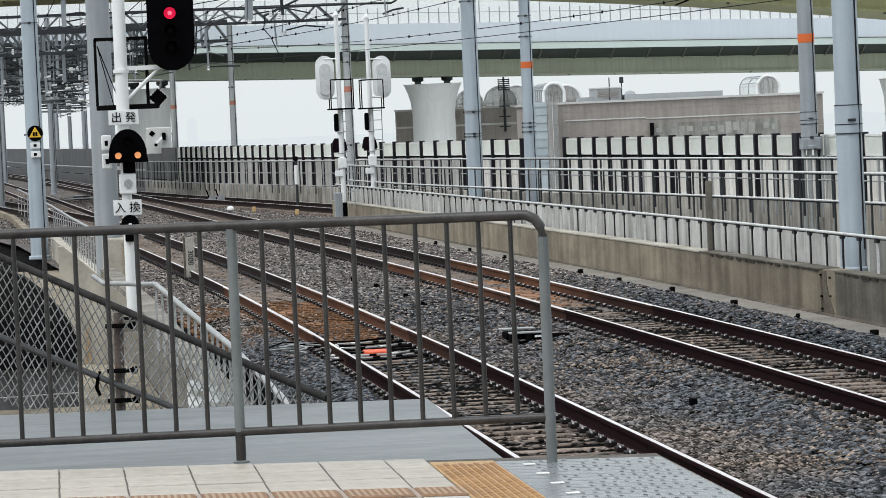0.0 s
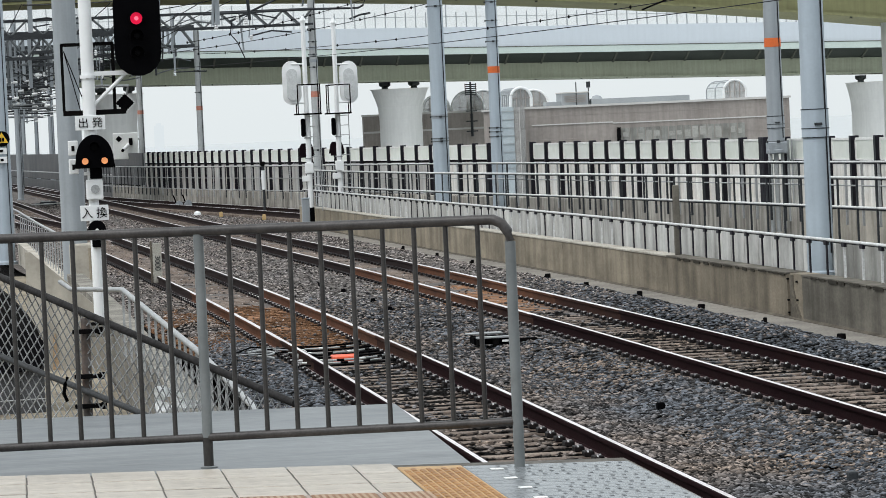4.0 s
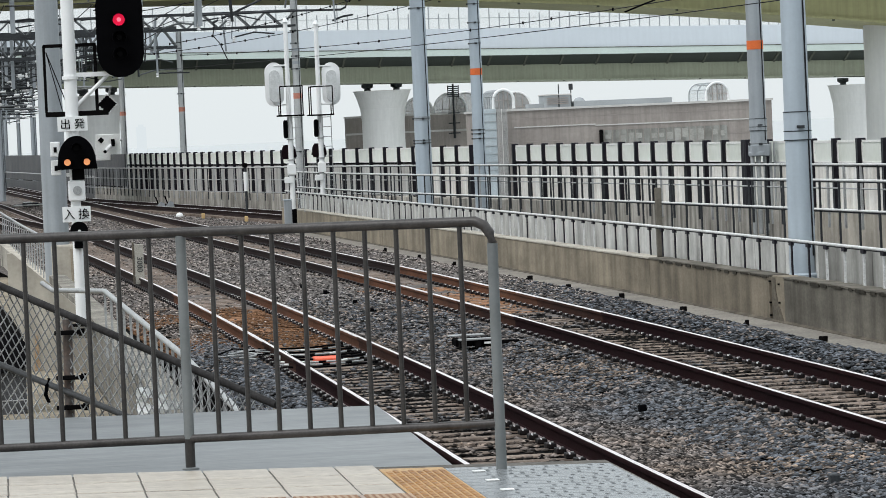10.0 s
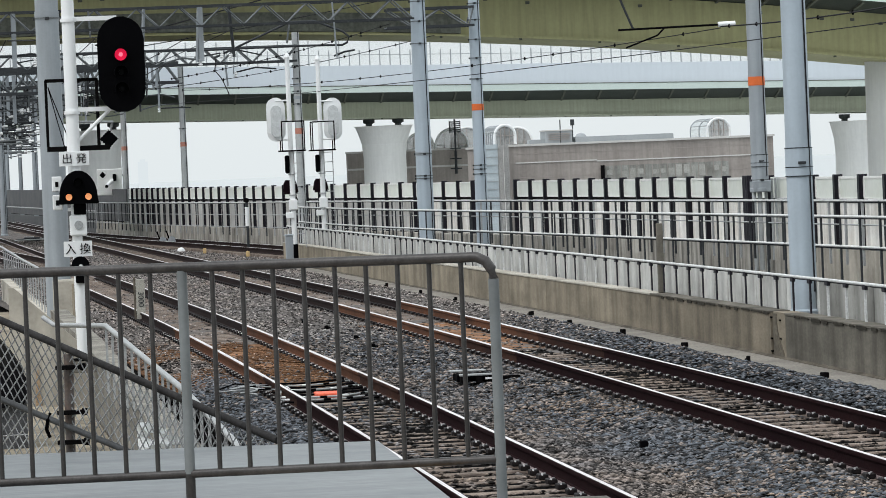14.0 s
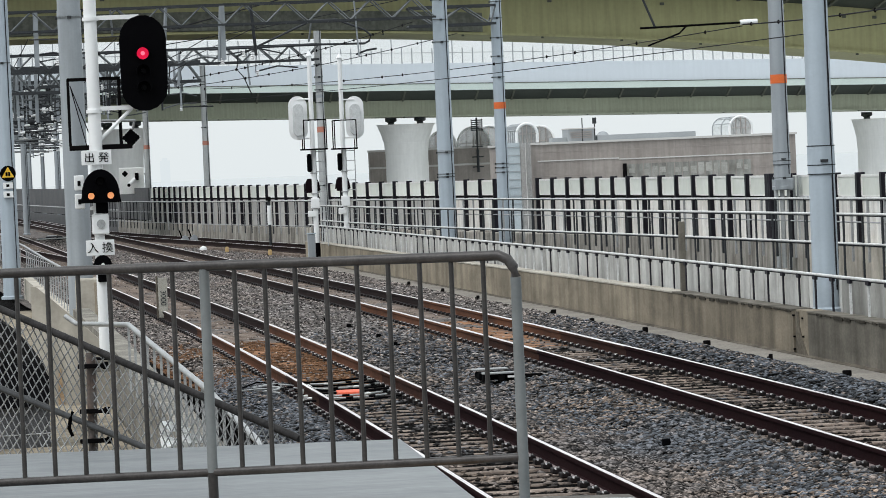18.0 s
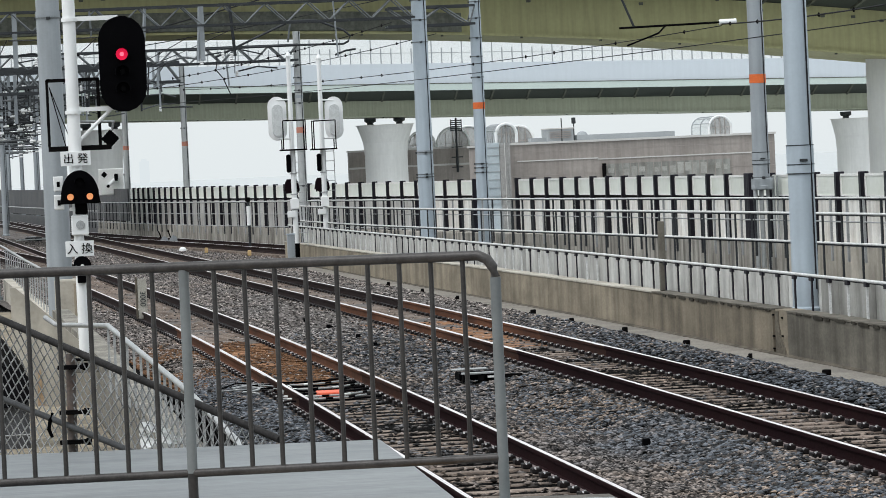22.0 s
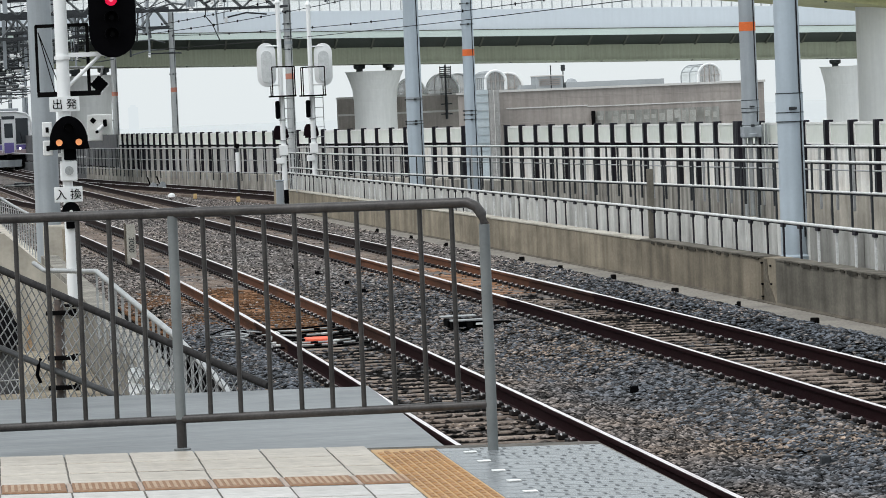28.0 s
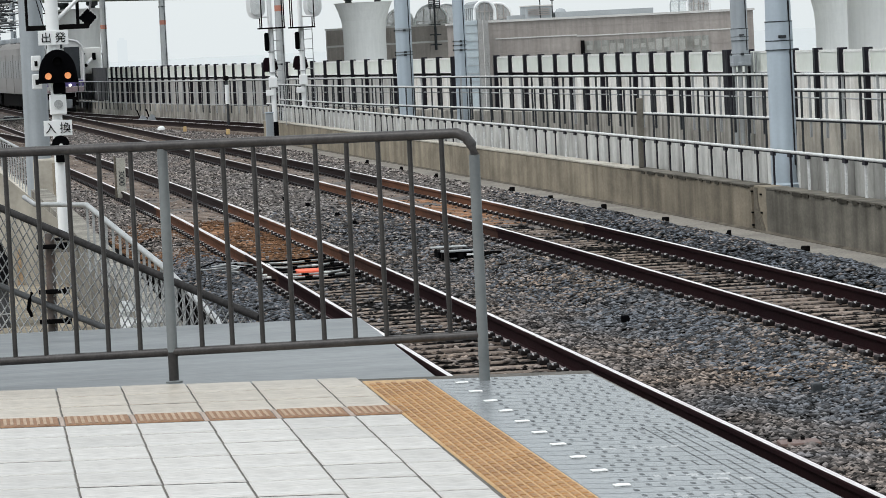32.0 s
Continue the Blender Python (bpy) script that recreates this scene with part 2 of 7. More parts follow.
M_SLAB = mat("grey_walkway_coating", (0.105, 0.115, 0.122), 0.36, second=(0.225, 0.235, 0.24), scale=1.6, fine=18, amount=0.75, bump=0.05, stretch=(0.5, 2.2, 1))
M_TILE_END = mat("cream_end_tile", (0.49, 0.445, 0.385), 0.42, second=(0.31, 0.272, 0.225), scale=2.4, fine=30, amount=0.9, bump=0.06, rand=0.12, stretch=(0.5, 2.5, 1), spec=0.3)
M_TILE = mat("pale_platform_tile", (0.53, 0.515, 0.495), 0.40, second=(0.35, 0.325, 0.295), scale=2.4, fine=30, amount=0.85, bump=0.06, rand=0.16, stretch=(0.5, 2.5, 1), spec=0.35)
M_JOINT = mat("dark_tile_joint", (0.10, 0.094, 0.086), 0.95, second=(0.20, 0.185, 0.165), scale=6, amount=0.8, spec=0.1)
M_TACT = mat("pale_tactile_ground", (0.47, 0.315, 0.165), 0.6, second=(0.43, 0.255, 0.105), scale=3, fine=40, amount=0.7, bump=0.1)
M_TACT_OLD = mat("brown_tactile_tile", (0.27, 0.155, 0.09), 0.65, second=(0.19, 0.105, 0.06), scale=6, fine=40, amount=0.7, bump=0.1)
M_EDGE = mat("grey_platform_edge", (0.212, 0.226, 0.235), 0.27, second=(0.135, 0.147, 0.154), scale=2.4, fine=30, amount=0.9, bump=0.06, stretch=(0.5, 2.5, 1), spec=0.5, rand=0.16)
M_STUD = mat("dark_stud", (0.070, 0.076, 0.082), 0.6, second=(0.17, 0.178, 0.184), scale=3.5, amount=1.0)
M_DARK_GROOVE = mat("dark_groove_strip", (0.045, 0.047, 0.05), 0.7, second=(0.12, 0.125, 0.13), scale=6, amount=0.9, bump=0)
M_HIGHLIGHT = mat("pale_wet_highlight", (0.46, 0.47, 0.475), 0.5, second=(0.30, 0.31, 0.315), scale=9, amount=0.9, bump=0)
M_MARK = mat("white_mark", (0.76, 0.77, 0.76), 0.6, second=(0.6, 0.6, 0.58), scale=9, amount=0.5)
M_PANEL = mat("translucent_barrier_panel", (0.76, 0.785, 0.73), 0.35, second=(0.64, 0.67, 0.59), scale=1.0, fine=6, amount=0.8, bump=0, rand=0.14, spec=0.3, grit=0.06)
M_PANEL_FRAME = mat("pale_panel_frame", (0.86, 0.86, 0.83), 0.45, second=(0.7, 0.69, 0.65), scale=3, amount=0.6, bump=0)
M_PANEL_LOW = mat("pale_barrier_board", (0.92, 0.91, 0.87), 0.6, second=(0.66, 0.61, 0.54), scale=1.6, fine=20, amount=0.8, bump=0, rand=0.14, streak=0.24, grit=0.1)
M_PANEL_MID = mat("grey_barrier_board", (0.56, 0.555, 0.535), 0.6, second=(0.36, 0.345, 0.32), scale=1.6, fine=20, amount=0.8, bump=0, rand=0.2, streak=0.3, grit=0.1)
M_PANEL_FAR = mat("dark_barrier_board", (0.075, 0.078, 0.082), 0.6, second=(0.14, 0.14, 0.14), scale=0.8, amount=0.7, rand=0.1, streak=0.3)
# For dark posts, and for painted shade under rails and in gaps.
M_POST_DARK = mat("dark_post_and_shade", (0.016, 0.014, 0.02), 0.6, second=(0.03, 0.03, 0.034), scale=3, amount=0.5, bump=0, spec=0.1)
M_GIRDER = mat("olive_girder_paint", (0.385, 0.405, 0.305), 0.65, second=(0.285, 0.30, 0.22), scale=0.25, fine=6, amount=0.6, bump=0, streak=0.15, grit=0.08, spec=0.2)
M_GIRDER_HIGH = mat("ochre_olive_girder_paint", (0.40, 0.385, 0.20), 0.65, second=(0.30, 0.288, 0.155), scale=0.25, fine=6, amount=0.6, bump=0, streak=0.16, grit=0.08, spec=0.2)
# Dark olive steel: shade on the web and ribs is in this colour.
M_WEB = mat("dark_shade_steel", (0.165, 0.17, 0.14), 0.7, second=(0.095, 0.10, 0.084), scale=0.7, fine=8, amount=0.9, bump=0, streak=0.3, spec=0.15)
M_DECK = mat("pale_green_edge_paint", (0.58, 0.66, 0.62), 0.55, second=(0.50, 0.57, 0.53), scale=0.3, amount=0.5, bump=0.02)
M_PARAPET = mat("pale_blue_parapet", (0.61, 0.66, 0.705), 0.6, second=(0.56, 0.605, 0.65), scale=0.2, fine=5, amount=0.5, bump=0, streak=0.03, grit=0.03)
# The soffit's shade is already part of this dark base colour.
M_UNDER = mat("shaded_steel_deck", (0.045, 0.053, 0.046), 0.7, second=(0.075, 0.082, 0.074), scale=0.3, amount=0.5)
M_SCREEN_POST = mat("grey_screen_post", (0.36, 0.385, 0.40), 0.6, second=(0.28, 0.30, 0.31), scale=1, amount=0.5, bump=0)
M_SCREEN = mat("clear_wind_screen", (0.66, 0.70, 0.72), 0.25, second=(0.6, 0.64, 0.66), scale=0.3, amount=0.3, bump=0)
M_SCREEN.node_tree.nodes["Principled BSDF"].inputs["Alpha"].default_value = 0.15
M_PIER = mat("white_pier_concrete", (0.80, 0.795, 0.775), 0.8, second=(0.70, 0.695, 0.675), scale=0.25, fine=5, amount=0.5, bump=0, streak=0.06, grit=0.05)
M_BLDG = mat("brown_grey_cladding", (0.375, 0.337, 0.310), 0.75, second=(0.265, 0.236, 0.218), scale=0.45, fine=6, amount=0.9, bump=0, streak=0.18, grit=0.08)
M_BLDG_JOINT = mat("dark_cladding_joint", (0.362, 0.326, 0.303), 0.8, amount=0.3, bump=0)
M_TOWERGLASS = mat("blue_tower_glazing", (0.50, 0.56, 0.59), 0.15, second=(0.35, 0.41, 0.45), scale=1.2, amount=0.9, bump=0, spec=0.6)
M_BLDG_BAND = mat("pale_stone_band", (0.60, 0.585, 0.565), 0.7, second=(0.45, 0.435, 0.415), scale=0.5, amount=0.5)
M_ARCHEND = mat("grey_arch_glazing", (0.52, 0.52, 0.51), 0.3, second=(0.38, 0.375, 0.36), scale=1.5, amount=0.9, bump=0, spec=0.4)
M_ARCHEND.node_tree.nodes["Principled BSDF"].inputs["Alpha"].default_value = 0.45
M_ROOFGLASS = mat("vault_glazing", (0.50, 0.56, 0.57), 0.12, second=(0.66, 0.71, 0.72), scale=0.9, amount=0.8, bump=0, spec=0.6)
M_ROOFGLASS.node_tree.nodes["Principled BSDF"].inputs["Alpha"].default_value = 0.30
# Pale glossy base: the distant haze is put into the land's colour.
M_GROUND = mat("hazy_land", (0.46, 0.48, 0.48), 0.35, second=(0.40, 0.42, 0.42), scale=0.02, fine=0.3, amount=0.4, bump=0)
M_CAR = mat("dull_train_steel", (0.235, 0.222, 0.21), 0.45, 0.1, second=(0.18, 0.17, 0.162), scale=1.0, fine=30, amount=0.6, bump=0, grit=0.05, streak=0.12)
M_CARWHITE = mat("white_train_front", (0.74, 0.75, 0.76), 0.4, second=(0.66, 0.67, 0.68), scale=2, amount=0.3)
M_PURPLE = mat("purple_train_band", (0.16, 0.13, 0.34), 0.4, second=(0.12, 0.10, 0.27), scale=2, amount=0.3)
M_GLASS = mat("dark_train_window", (0.03, 0.036, 0.042), 0.15, second=(0.055, 0.062, 0.07), scale=1.0, amount=0.5, bump=0, spec=0.3)
M_REDBOX = mat("red_orange_marker", (0.80, 0.15, 0.08), 0.6, second=(0.62, 0.10, 0.06), scale=8, amount=0.5)
M_YELLOW = mat("yellow_sign_paint", (0.80, 0.50, 0.045), 0.5, second=(0.66, 0.40, 0.05), scale=8, amount=0.3)
M_RED_LAMP = mat("red_signal_lamp", (0.62, 0.004, 0.045), 0.3, amount=0.0, bump=0, emit=0.8)
M_RED_CORE = mat("red_lamp_core", (1.0, 0.16, 0.24), 0.3, amount=0.0, bump=0, emit=1.0)
M_HOOD = mat("dark_maroon_hood", (0.010, 0.005, 0.007), 0.8, spec=0.05)
M_LENS_OFF = mat("unlit_lens", (0.003, 0.003, 0.0035), 0.4, amount=0.2, bump=0, spec=0.03)
M_AMBER_LAMP = mat("amber_signal_lamp", (0.9, 0.36, 0.15), 0.3, amount=0.0, bump=0, emit=0.72)
M_SIDEWIN = mat("dull_side_window", (0.085, 0.082, 0.078), 0.3, second=(0.06, 0.058, 0.056), scale=1.0, amount=0.6, bump=0)
M_RAMP = mat("stained_ramp_concrete", (0.34, 0.32, 0.28), 0.9, second=(0.15, 0.14, 0.12), scale=1.1, fine=30, amount=0.9, bump=0.1, streak=0.4, spec=0.1)
M_HEADLIGHT = mat("train_headlight", (1.0, 0.97, 0.92), 0.3, amount=0.0, bump=0, emit=2.5)


# ---------------------------------------------------------------- mesh helpers
def box(bm, x0, x1, y0, y1, z0, z1, bev=0.0):
    r = bmesh.ops.create_cube(bm, size=1, matrix=Matrix.Translation(((x0 + x1) / 2, (y0 + y1) / 2, (z0 + z1) / 2)) @ Matrix.Diagonal((abs(x1 - x0), abs(y1 - y0), abs(z1 - z0), 1)))
    if bev:
        edges = list({e for v in r["verts"] for e in v.link_edges})
        bmesh.ops.bevel(bm, geom=edges, offset=bev, segments=2, affect="EDGES", profile=0.5)
    return bm


def tube(bm, pts, r, seg=8, r2=None):
    """A round bar along a run of points."""
    pts = [Vector(p) for p in pts]
    rings = []
    for i, p in enumerate(pts):
        a, b = pts[max(i - 1, 0)], pts[min(i + 1, len(pts) - 1)]
        d = (b - a).normalized()
        side = d.cross(Vector((0, 0, 1)) if abs(d.z) < 0.95 else Vector((0, 1, 0))).normalized()
        up = side.cross(d)
        rad = r if r2 is None else r + (r2 - r) * i / (len(pts) - 1)
        rings.append([bm.verts.new(p + rad * (math.cos(k * 2 * math.pi / seg) * side + math.sin(k * 2 * math.pi / seg) * up)) for k in range(seg)])
    for a, b in zip(rings, rings[1:]):
        for k in range(seg):
            bm.faces.new((a[k], a[(k + 1) % seg], b[(k + 1) % seg], b[k])).smooth = True
    for ring in (rings[0][::-1], rings[-1]):
        bm.faces.new([bm.verts.new(v.co) for v in ring])
    return bm


def sweep(bm, prof, path, closed=True):
    """A section of (sideways, up) points along a run of (x, y, z) points, kept upright."""
    path = [Vector(p) for p in path]
    rings = []
    for i, p in enumerate(path):
        d = path[min(i + 1, len(path) - 1)] - path[max(i - 1, 0)]
        side = Vector((d.y, -d.x, 0)).normalized()
        rings.append([bm.verts.new(p + side * u + Vector((0, 0, z))) for u, z in prof])
    n = len(prof)
    for a, b in zip(rings, rings[1:]):
        for k in range(n if closed else n - 1):
            bm.faces.new((a[k], a[(k + 1) % n], b[(k + 1) % n], b[k]))
    if closed:
        bm.faces.new(rings[0][::-1])
        bm.faces.new(rings[-1])
    bmesh.ops.recalc_face_normals(bm, faces=bm.faces)
    return bm


def lathe(bm, prof, seg=20, x=0, y=0):
    def ring(r, z):
        return [bm.verts.new((x + r * math.cos(k * 2 * math.pi / seg), y + r * math.sin(k * 2 * math.pi / seg), z)) for k in range(seg)]
    for p, q in zip(prof, prof[1:]):
        a, b = ring(*p), ring(*q)
        for k in range(seg):
            bm.faces.new((a[k], a[(k + 1) % seg], b[(k + 1) % seg], b[k])).smooth = True
    bm.faces.new(ring(*prof[0])[::-1])
    bm.faces.new(ring(*prof[-1]))
    return bm


def plate(bm, outline, y0, y1):
    """An outline of (x, z) points made solid from y0 to y1."""
    a = [bm.verts.new((x, y0, z)) for x, z in outline]
    b = [bm.verts.new((x, y1, z)) for x, z in outline]
    bm.faces.new(a)
    bm.faces.new(b[::-1])
    n = len(a)
    for k in range(n):
        bm.faces.new((a[k], b[k], b[(k + 1) % n], a[(k + 1) % n]))
    bmesh.ops.recalc_face_normals(bm, faces=bm.faces)
    return bm


def disc(bm, x, y0, y1, z, r, seg=20, r2=None):
    """A round drum that faces along y."""
    return plate(bm, [(x + r * math.cos(k * 2 * math.pi / seg), z + r * math.sin(k * 2 * math.pi / seg)) for k in range(seg)], y0, y1)


def mesh_of(name, bm, material):
    me = bpy.data.meshes.new(name)
    bm.to_mesh(me)
    bm.free()
    me.materials.append(material)
    return me


def part(name, bm, material, parent=None, label="", at=None):
    ob = new(name, mesh_of(name, bm, material))
    ob.parent = parent
    if at:
        ob.location = at
    return tagged(ob, label)


def piece(name, me, parent, at, turn=0.0):
    """One more object on a shared mesh."""
    ob = new(name, me)
    ob.parent = parent
    ob.location = at
    ob.rotation_euler = (0, 0, turn)
    return ob


def thing(name, at, label, category, group="", kind="", turn=0.0):
    ob = new(name)
    ob.empty_display_size = 0.2
    ob.location = at
    ob.rotation_euler = (0, 0, turn)
    return tagged(ob, label, category, group, kind)


def soup(name, verts, faces, material, parent=None):
    me = bpy.data.meshes.new(name)
    me.from_pydata(verts, [], faces)
    me.materials.append(material)
    ob = new(name, me)
    ob.parent = parent
    return ob


def B():
    return bmesh.new()


def lettering(name, text, size, material, parent, at, rot=(90, 0, 0), depth=0.004):
    cu = bpy.data.curves.new(name, "FONT")
    cu.body, cu.size, cu.extrude, cu.align_x, cu.align_y = text, size, depth, "CENTER", "CENTER"
    ob = new(name, cu)
    dg = bpy.context.evaluated_depsgraph_get()
    me = bpy.data.meshes.new_from_object(ob.evaluated_get(dg))
    bpy.data.objects.remove(ob)
    me.materials.clear()
    me.materials.append(material)
    out = new(name, me)
    out.parent = parent
    out.location = at
    out.rotation_euler = [radians(a) for a in rot]
    return out


def line_of(points):
    """A smooth plan line: x for each y, through given (y, x) points."""
    ys = np.array([p[0] for p in points], float)
    xs = np.array([p[1] for p in points], float)
    dense = np.arange(ys[0], ys[-1] + 0.5, 1.0)
    v = np.interp(dense, ys, xs)
    for _ in range(3):
        k = 9
        pad = np.concatenate([v[0] - (v[1] - v[0]) * np.arange(k, 0, -1), v, v[-1] + (v[-1] - v[-2]) * np.arange(1, k + 1)])
        v = np.convolve(pad, np.ones(2 * k + 1) / (2 * k + 1), "valid")
    return lambda y: float(np.interp(y, dense, v))


RAIL_Z = -0.90
NEAR = line_of([(4, 3.99), (27, 3.985), (35, 3.955), (45, 3.80), (54, 3.63), (64, 3.38), (71, 3.15), (80, 2.80), (102, 2.02), (122, 1.32), (134, 0.93), (163, -0.05), (230, -2.6), (330, -8)])
FAR = line_of([(4, 7.52), (30, 7.49), (50, 7.22), (60, 6.98), (69, 6.74), (80, 6.30), (100, 5.62), (120, 4.95), (135, 4.40), (153, 3.75), (180, 2.7), (230, 0.6), (330, -5)])
THIRD = line_of([(40, 13.3), (70, 12.7), (90, 11.6), (100, 10.8), (112, 9.6), (128, 8.0), (142, 6.3), (156, 4.8), (166, 3.80), (176, 3.15), (187, 2.70), (203, 2.1), (222, 1.3), (260, -0.6), (330, -4.2)])
BARRIER = line_of([(20, 16.9), (69, 16.1), (80, 15.5), (90, 15.1), (99, 14.4), (110, 13.1), (121, 10.9), (138, 8.3), (160, 5.9), (188, 4.0), (228, 1.4), (292, -1.75), (400, -8)])
WALL1 = line_of([(4, 10.2), (15, 10.15), (41, 9.95), (48, 9.85), (57, 9.70), (68, 9.39), (80, 9.03), (95, 8.60), (104, 8.35)])


def run(line, y0, y1, z, step=2.0, off=0.0):
    n = max(2, int((y1 - y0) / step) + 1)
    return [(line(y) + off, y, z) for y in np.linspace(y0, y1, n)]


def glow(name, colour, strength):
    """Plain light of the hazy distance."""
    m = bpy.data.materials.new(name)
    m.use_nodes = True
    nt = m.node_tree
    nt.nodes.clear()
    e = nt.nodes.new("ShaderNodeEmission")
    e.inputs["Color"].default_value, e.inputs["Strength"].default_value = (*colour, 1), strength
    o = nt.nodes.new("ShaderNodeOutputMaterial")
    nt.links.new(e.outputs["Emission"], o.inputs["Surface"])
    return m

# ---------------------------------------------------------------- land, bed and platform
ground = tagged(part("ground", box(B(), -2500, 2500, -600, 4800, -9.0, -8.0), M_GROUND), "flat pale land with haze in its colour", "ground", kind="structure")

bed = B()
sweep(bed, [(-14, -8.1), (-14, -1.25), (18.5, -1.25), (18.5, -8.1)], [(0.0, -20.0, 0), (-0.5, 120, 0), (-6, 420, 0)])
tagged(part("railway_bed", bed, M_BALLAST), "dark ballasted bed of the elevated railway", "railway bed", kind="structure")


def bed_height(x, y):
    """Top of the ballast: high between the rails, hollow between the tracks, rough."""
    dn, df = abs(x - NEAR(y)), abs(x - FAR(y))
    d = min(dn, df)
    z = -1.085 + 0.016 * max(0.0, min(1.0, (0.62 - d) / 0.1)) + 0.018 * max(0.0, min(1.0, (d - 0.62) / 0.1)) + 0.016 * max(0.0, min(1.0, (d - 0.76) / 0.1)) - 0.085 * max(0.0, min(1.0, (d - 1.0) / 0.6))
    side = x - FAR(y)
    if y < 100 and side > 0.9:
        z += 0.13 * max(0.0, min(1.0, (side - 0.9) / 0.35)) * max(0.0, min(1.0, (WALL1(y) - 0.5 - x) / 0.35))
    return z + 0.028 * noise.noise((x * 1.1, y * 0.7, 2.0)) + 0.016 * noise.noise((x * 5, y * 5, 7.0))


gv, gf = [], []
ys = np.concatenate([np.arange(4.0, 70, 0.28), np.arange(70, 300, 1.2)])
xs = np.linspace(0, 1, 46)
for y in ys:
    x0, x1 = (2.25 if y < 40 else 2.25 - (y - 40) * 0.05 - max(0.0, y - 95) * 0.06), WALL1(min(y, 104)) - 0.45
    if y > 104:
        x1 = BARRIER(y) - 0.3
    for s in xs:
        x = x0 + (x1 - x0) * s
        gv.append((x, y, bed_height(x, y)))
for j in range(len(ys) - 1):
    for i in range(45):
        a = j * 46 + i
        gf.append((a, a + 1, a + 47, a + 46))
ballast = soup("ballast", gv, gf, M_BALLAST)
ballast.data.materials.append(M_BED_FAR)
ballast.data.materials.append(M_RUST)
for p in ballast.data.polygons:
    p.use_smooth = True
    c = p.center
    off = c.x - NEAR(c.y)
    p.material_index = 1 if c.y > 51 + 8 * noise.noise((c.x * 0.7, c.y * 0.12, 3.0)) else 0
    if 44.0 < c.y < 55.4 and abs(off) < 0.5 or 43.2 < c.y < 46.0 and -1.6 < off < -0.7:
        p.material_index = 2
tagged(ballast, "grey brown crushed stone ballast under the tracks", "ballast", kind="stuff")


def stones(name, material, count, sample, size0, size1, seed, label):
    """Many loose broken stones lying on the ballast, joined."""
    rng = np.random.default_rng(seed)
    base = np.array([(1, 0, -.2), (0, 1, .1), (-1, .1, 0), (.1, -1, .15), (.15, .2, .85), (-.1, .1, -.8)])
    tri = np.array([(0, 1, 4), (1, 2, 4), (2, 3, 4), (3, 0, 4), (1, 0, 5), (2, 1, 5), (3, 2, 5), (0, 3, 5)])
    pts = []
    while len(pts) < count:
        p = sample(rng)
        if p is not None:
            pts.append(p)
    pts = np.array(pts)
    n = len(pts)
    v = base[None] * (1 + rng.uniform(-0.4, 0.4, (n, 6, 3)))
    s = (size0 + (size1 - size0) * rng.random((n, 1, 1)) ** 1.5) * np.stack([rng.uniform(0.9, 1.6, (n, 1)), rng.uniform(0.8, 1.5, (n, 1)), rng.uniform(0.32, 0.72, (n, 1))], 2)
    v = v * s
    a = rng.uniform(0, 6.28, n)
    c, d = np.cos(a)[:, None], np.sin(a)[:, None]
    v = np.stack([v[..., 0] * c - v[..., 1] * d, v[..., 0] * d + v[..., 1] * c, v[..., 2]], 2) + pts[:, None]
    f = (tri[None] + 6 * np.arange(n)[:, None, None]).reshape(-1, 3)
    me = bpy.data.meshes.new(name)
    v = v.reshape(-1, 3)
    me.vertices.add(len(v))
    me.vertices.foreach_set("co", v.ravel())
    me.loops.add(len(f) * 3)
    me.loops.foreach_set("vertex_index", f.ravel())
    me.polygons.add(len(f))
    me.polygons.foreach_set("loop_start", np.arange(0, len(f) * 3, 3))
    me.polygons.foreach_set("loop_total", np.full(len(f), 3))
    me.update(calc_edges=True)
    me.validate()
    me.materials.append(material)
    return tagged(new(name, me), label, "ballast stones", kind="stuff")


def on_bed(x, y):
    return (x, y, bed_height(x, y) + 0.018)


def mixed_stone(rng, far=False):
    y = 16.0 + 154 * rng.random() ** 1.7
    x = rng.uniform(2.35 - max(0.0, y - 45) * 0.05 - max(0.0, y - 95) * 0.05, WALL1(min(y, 104)) - 0.5 if y < 104 else BARRIER(y) - 0.5)
    if y < 100 and x > FAR(y) + 0.95 and rng.random() < 0.9 - max(0.0, (y - 40) / 28):
        return None
    if 36 < y < 56 and NEAR(y) + 0.7 < x < FAR(y) - 0.7 and rng.random() < 0.45:
        return None
    if y < 36 and (NEAR(y) + FAR(y)) / 2 + 0.1 < x < FAR(y) - 0.7 and rng.random() < 0.45:
        return None
    d = min(abs(x - NEAR(y)), abs(x - FAR(y)))
    if abs(d - 0.5665) < 0.15 and rng.random() < 0.96:
        return None
    if d < 0.64 and abs((y - 5.2 + 0.239) % 0.478 - 0.239) < 0.115 and rng.random() < 0.90:
        return None
    if y < 44 and x < NEAR(y) - 0.66 and rng.random() < 0.8:
        return None
    if (y + rng.normal(0, 4) > 50) != far:
        return None
    if d < 0.55 and rng.random() < 0.80:
        return None
    return on_bed(x, y)


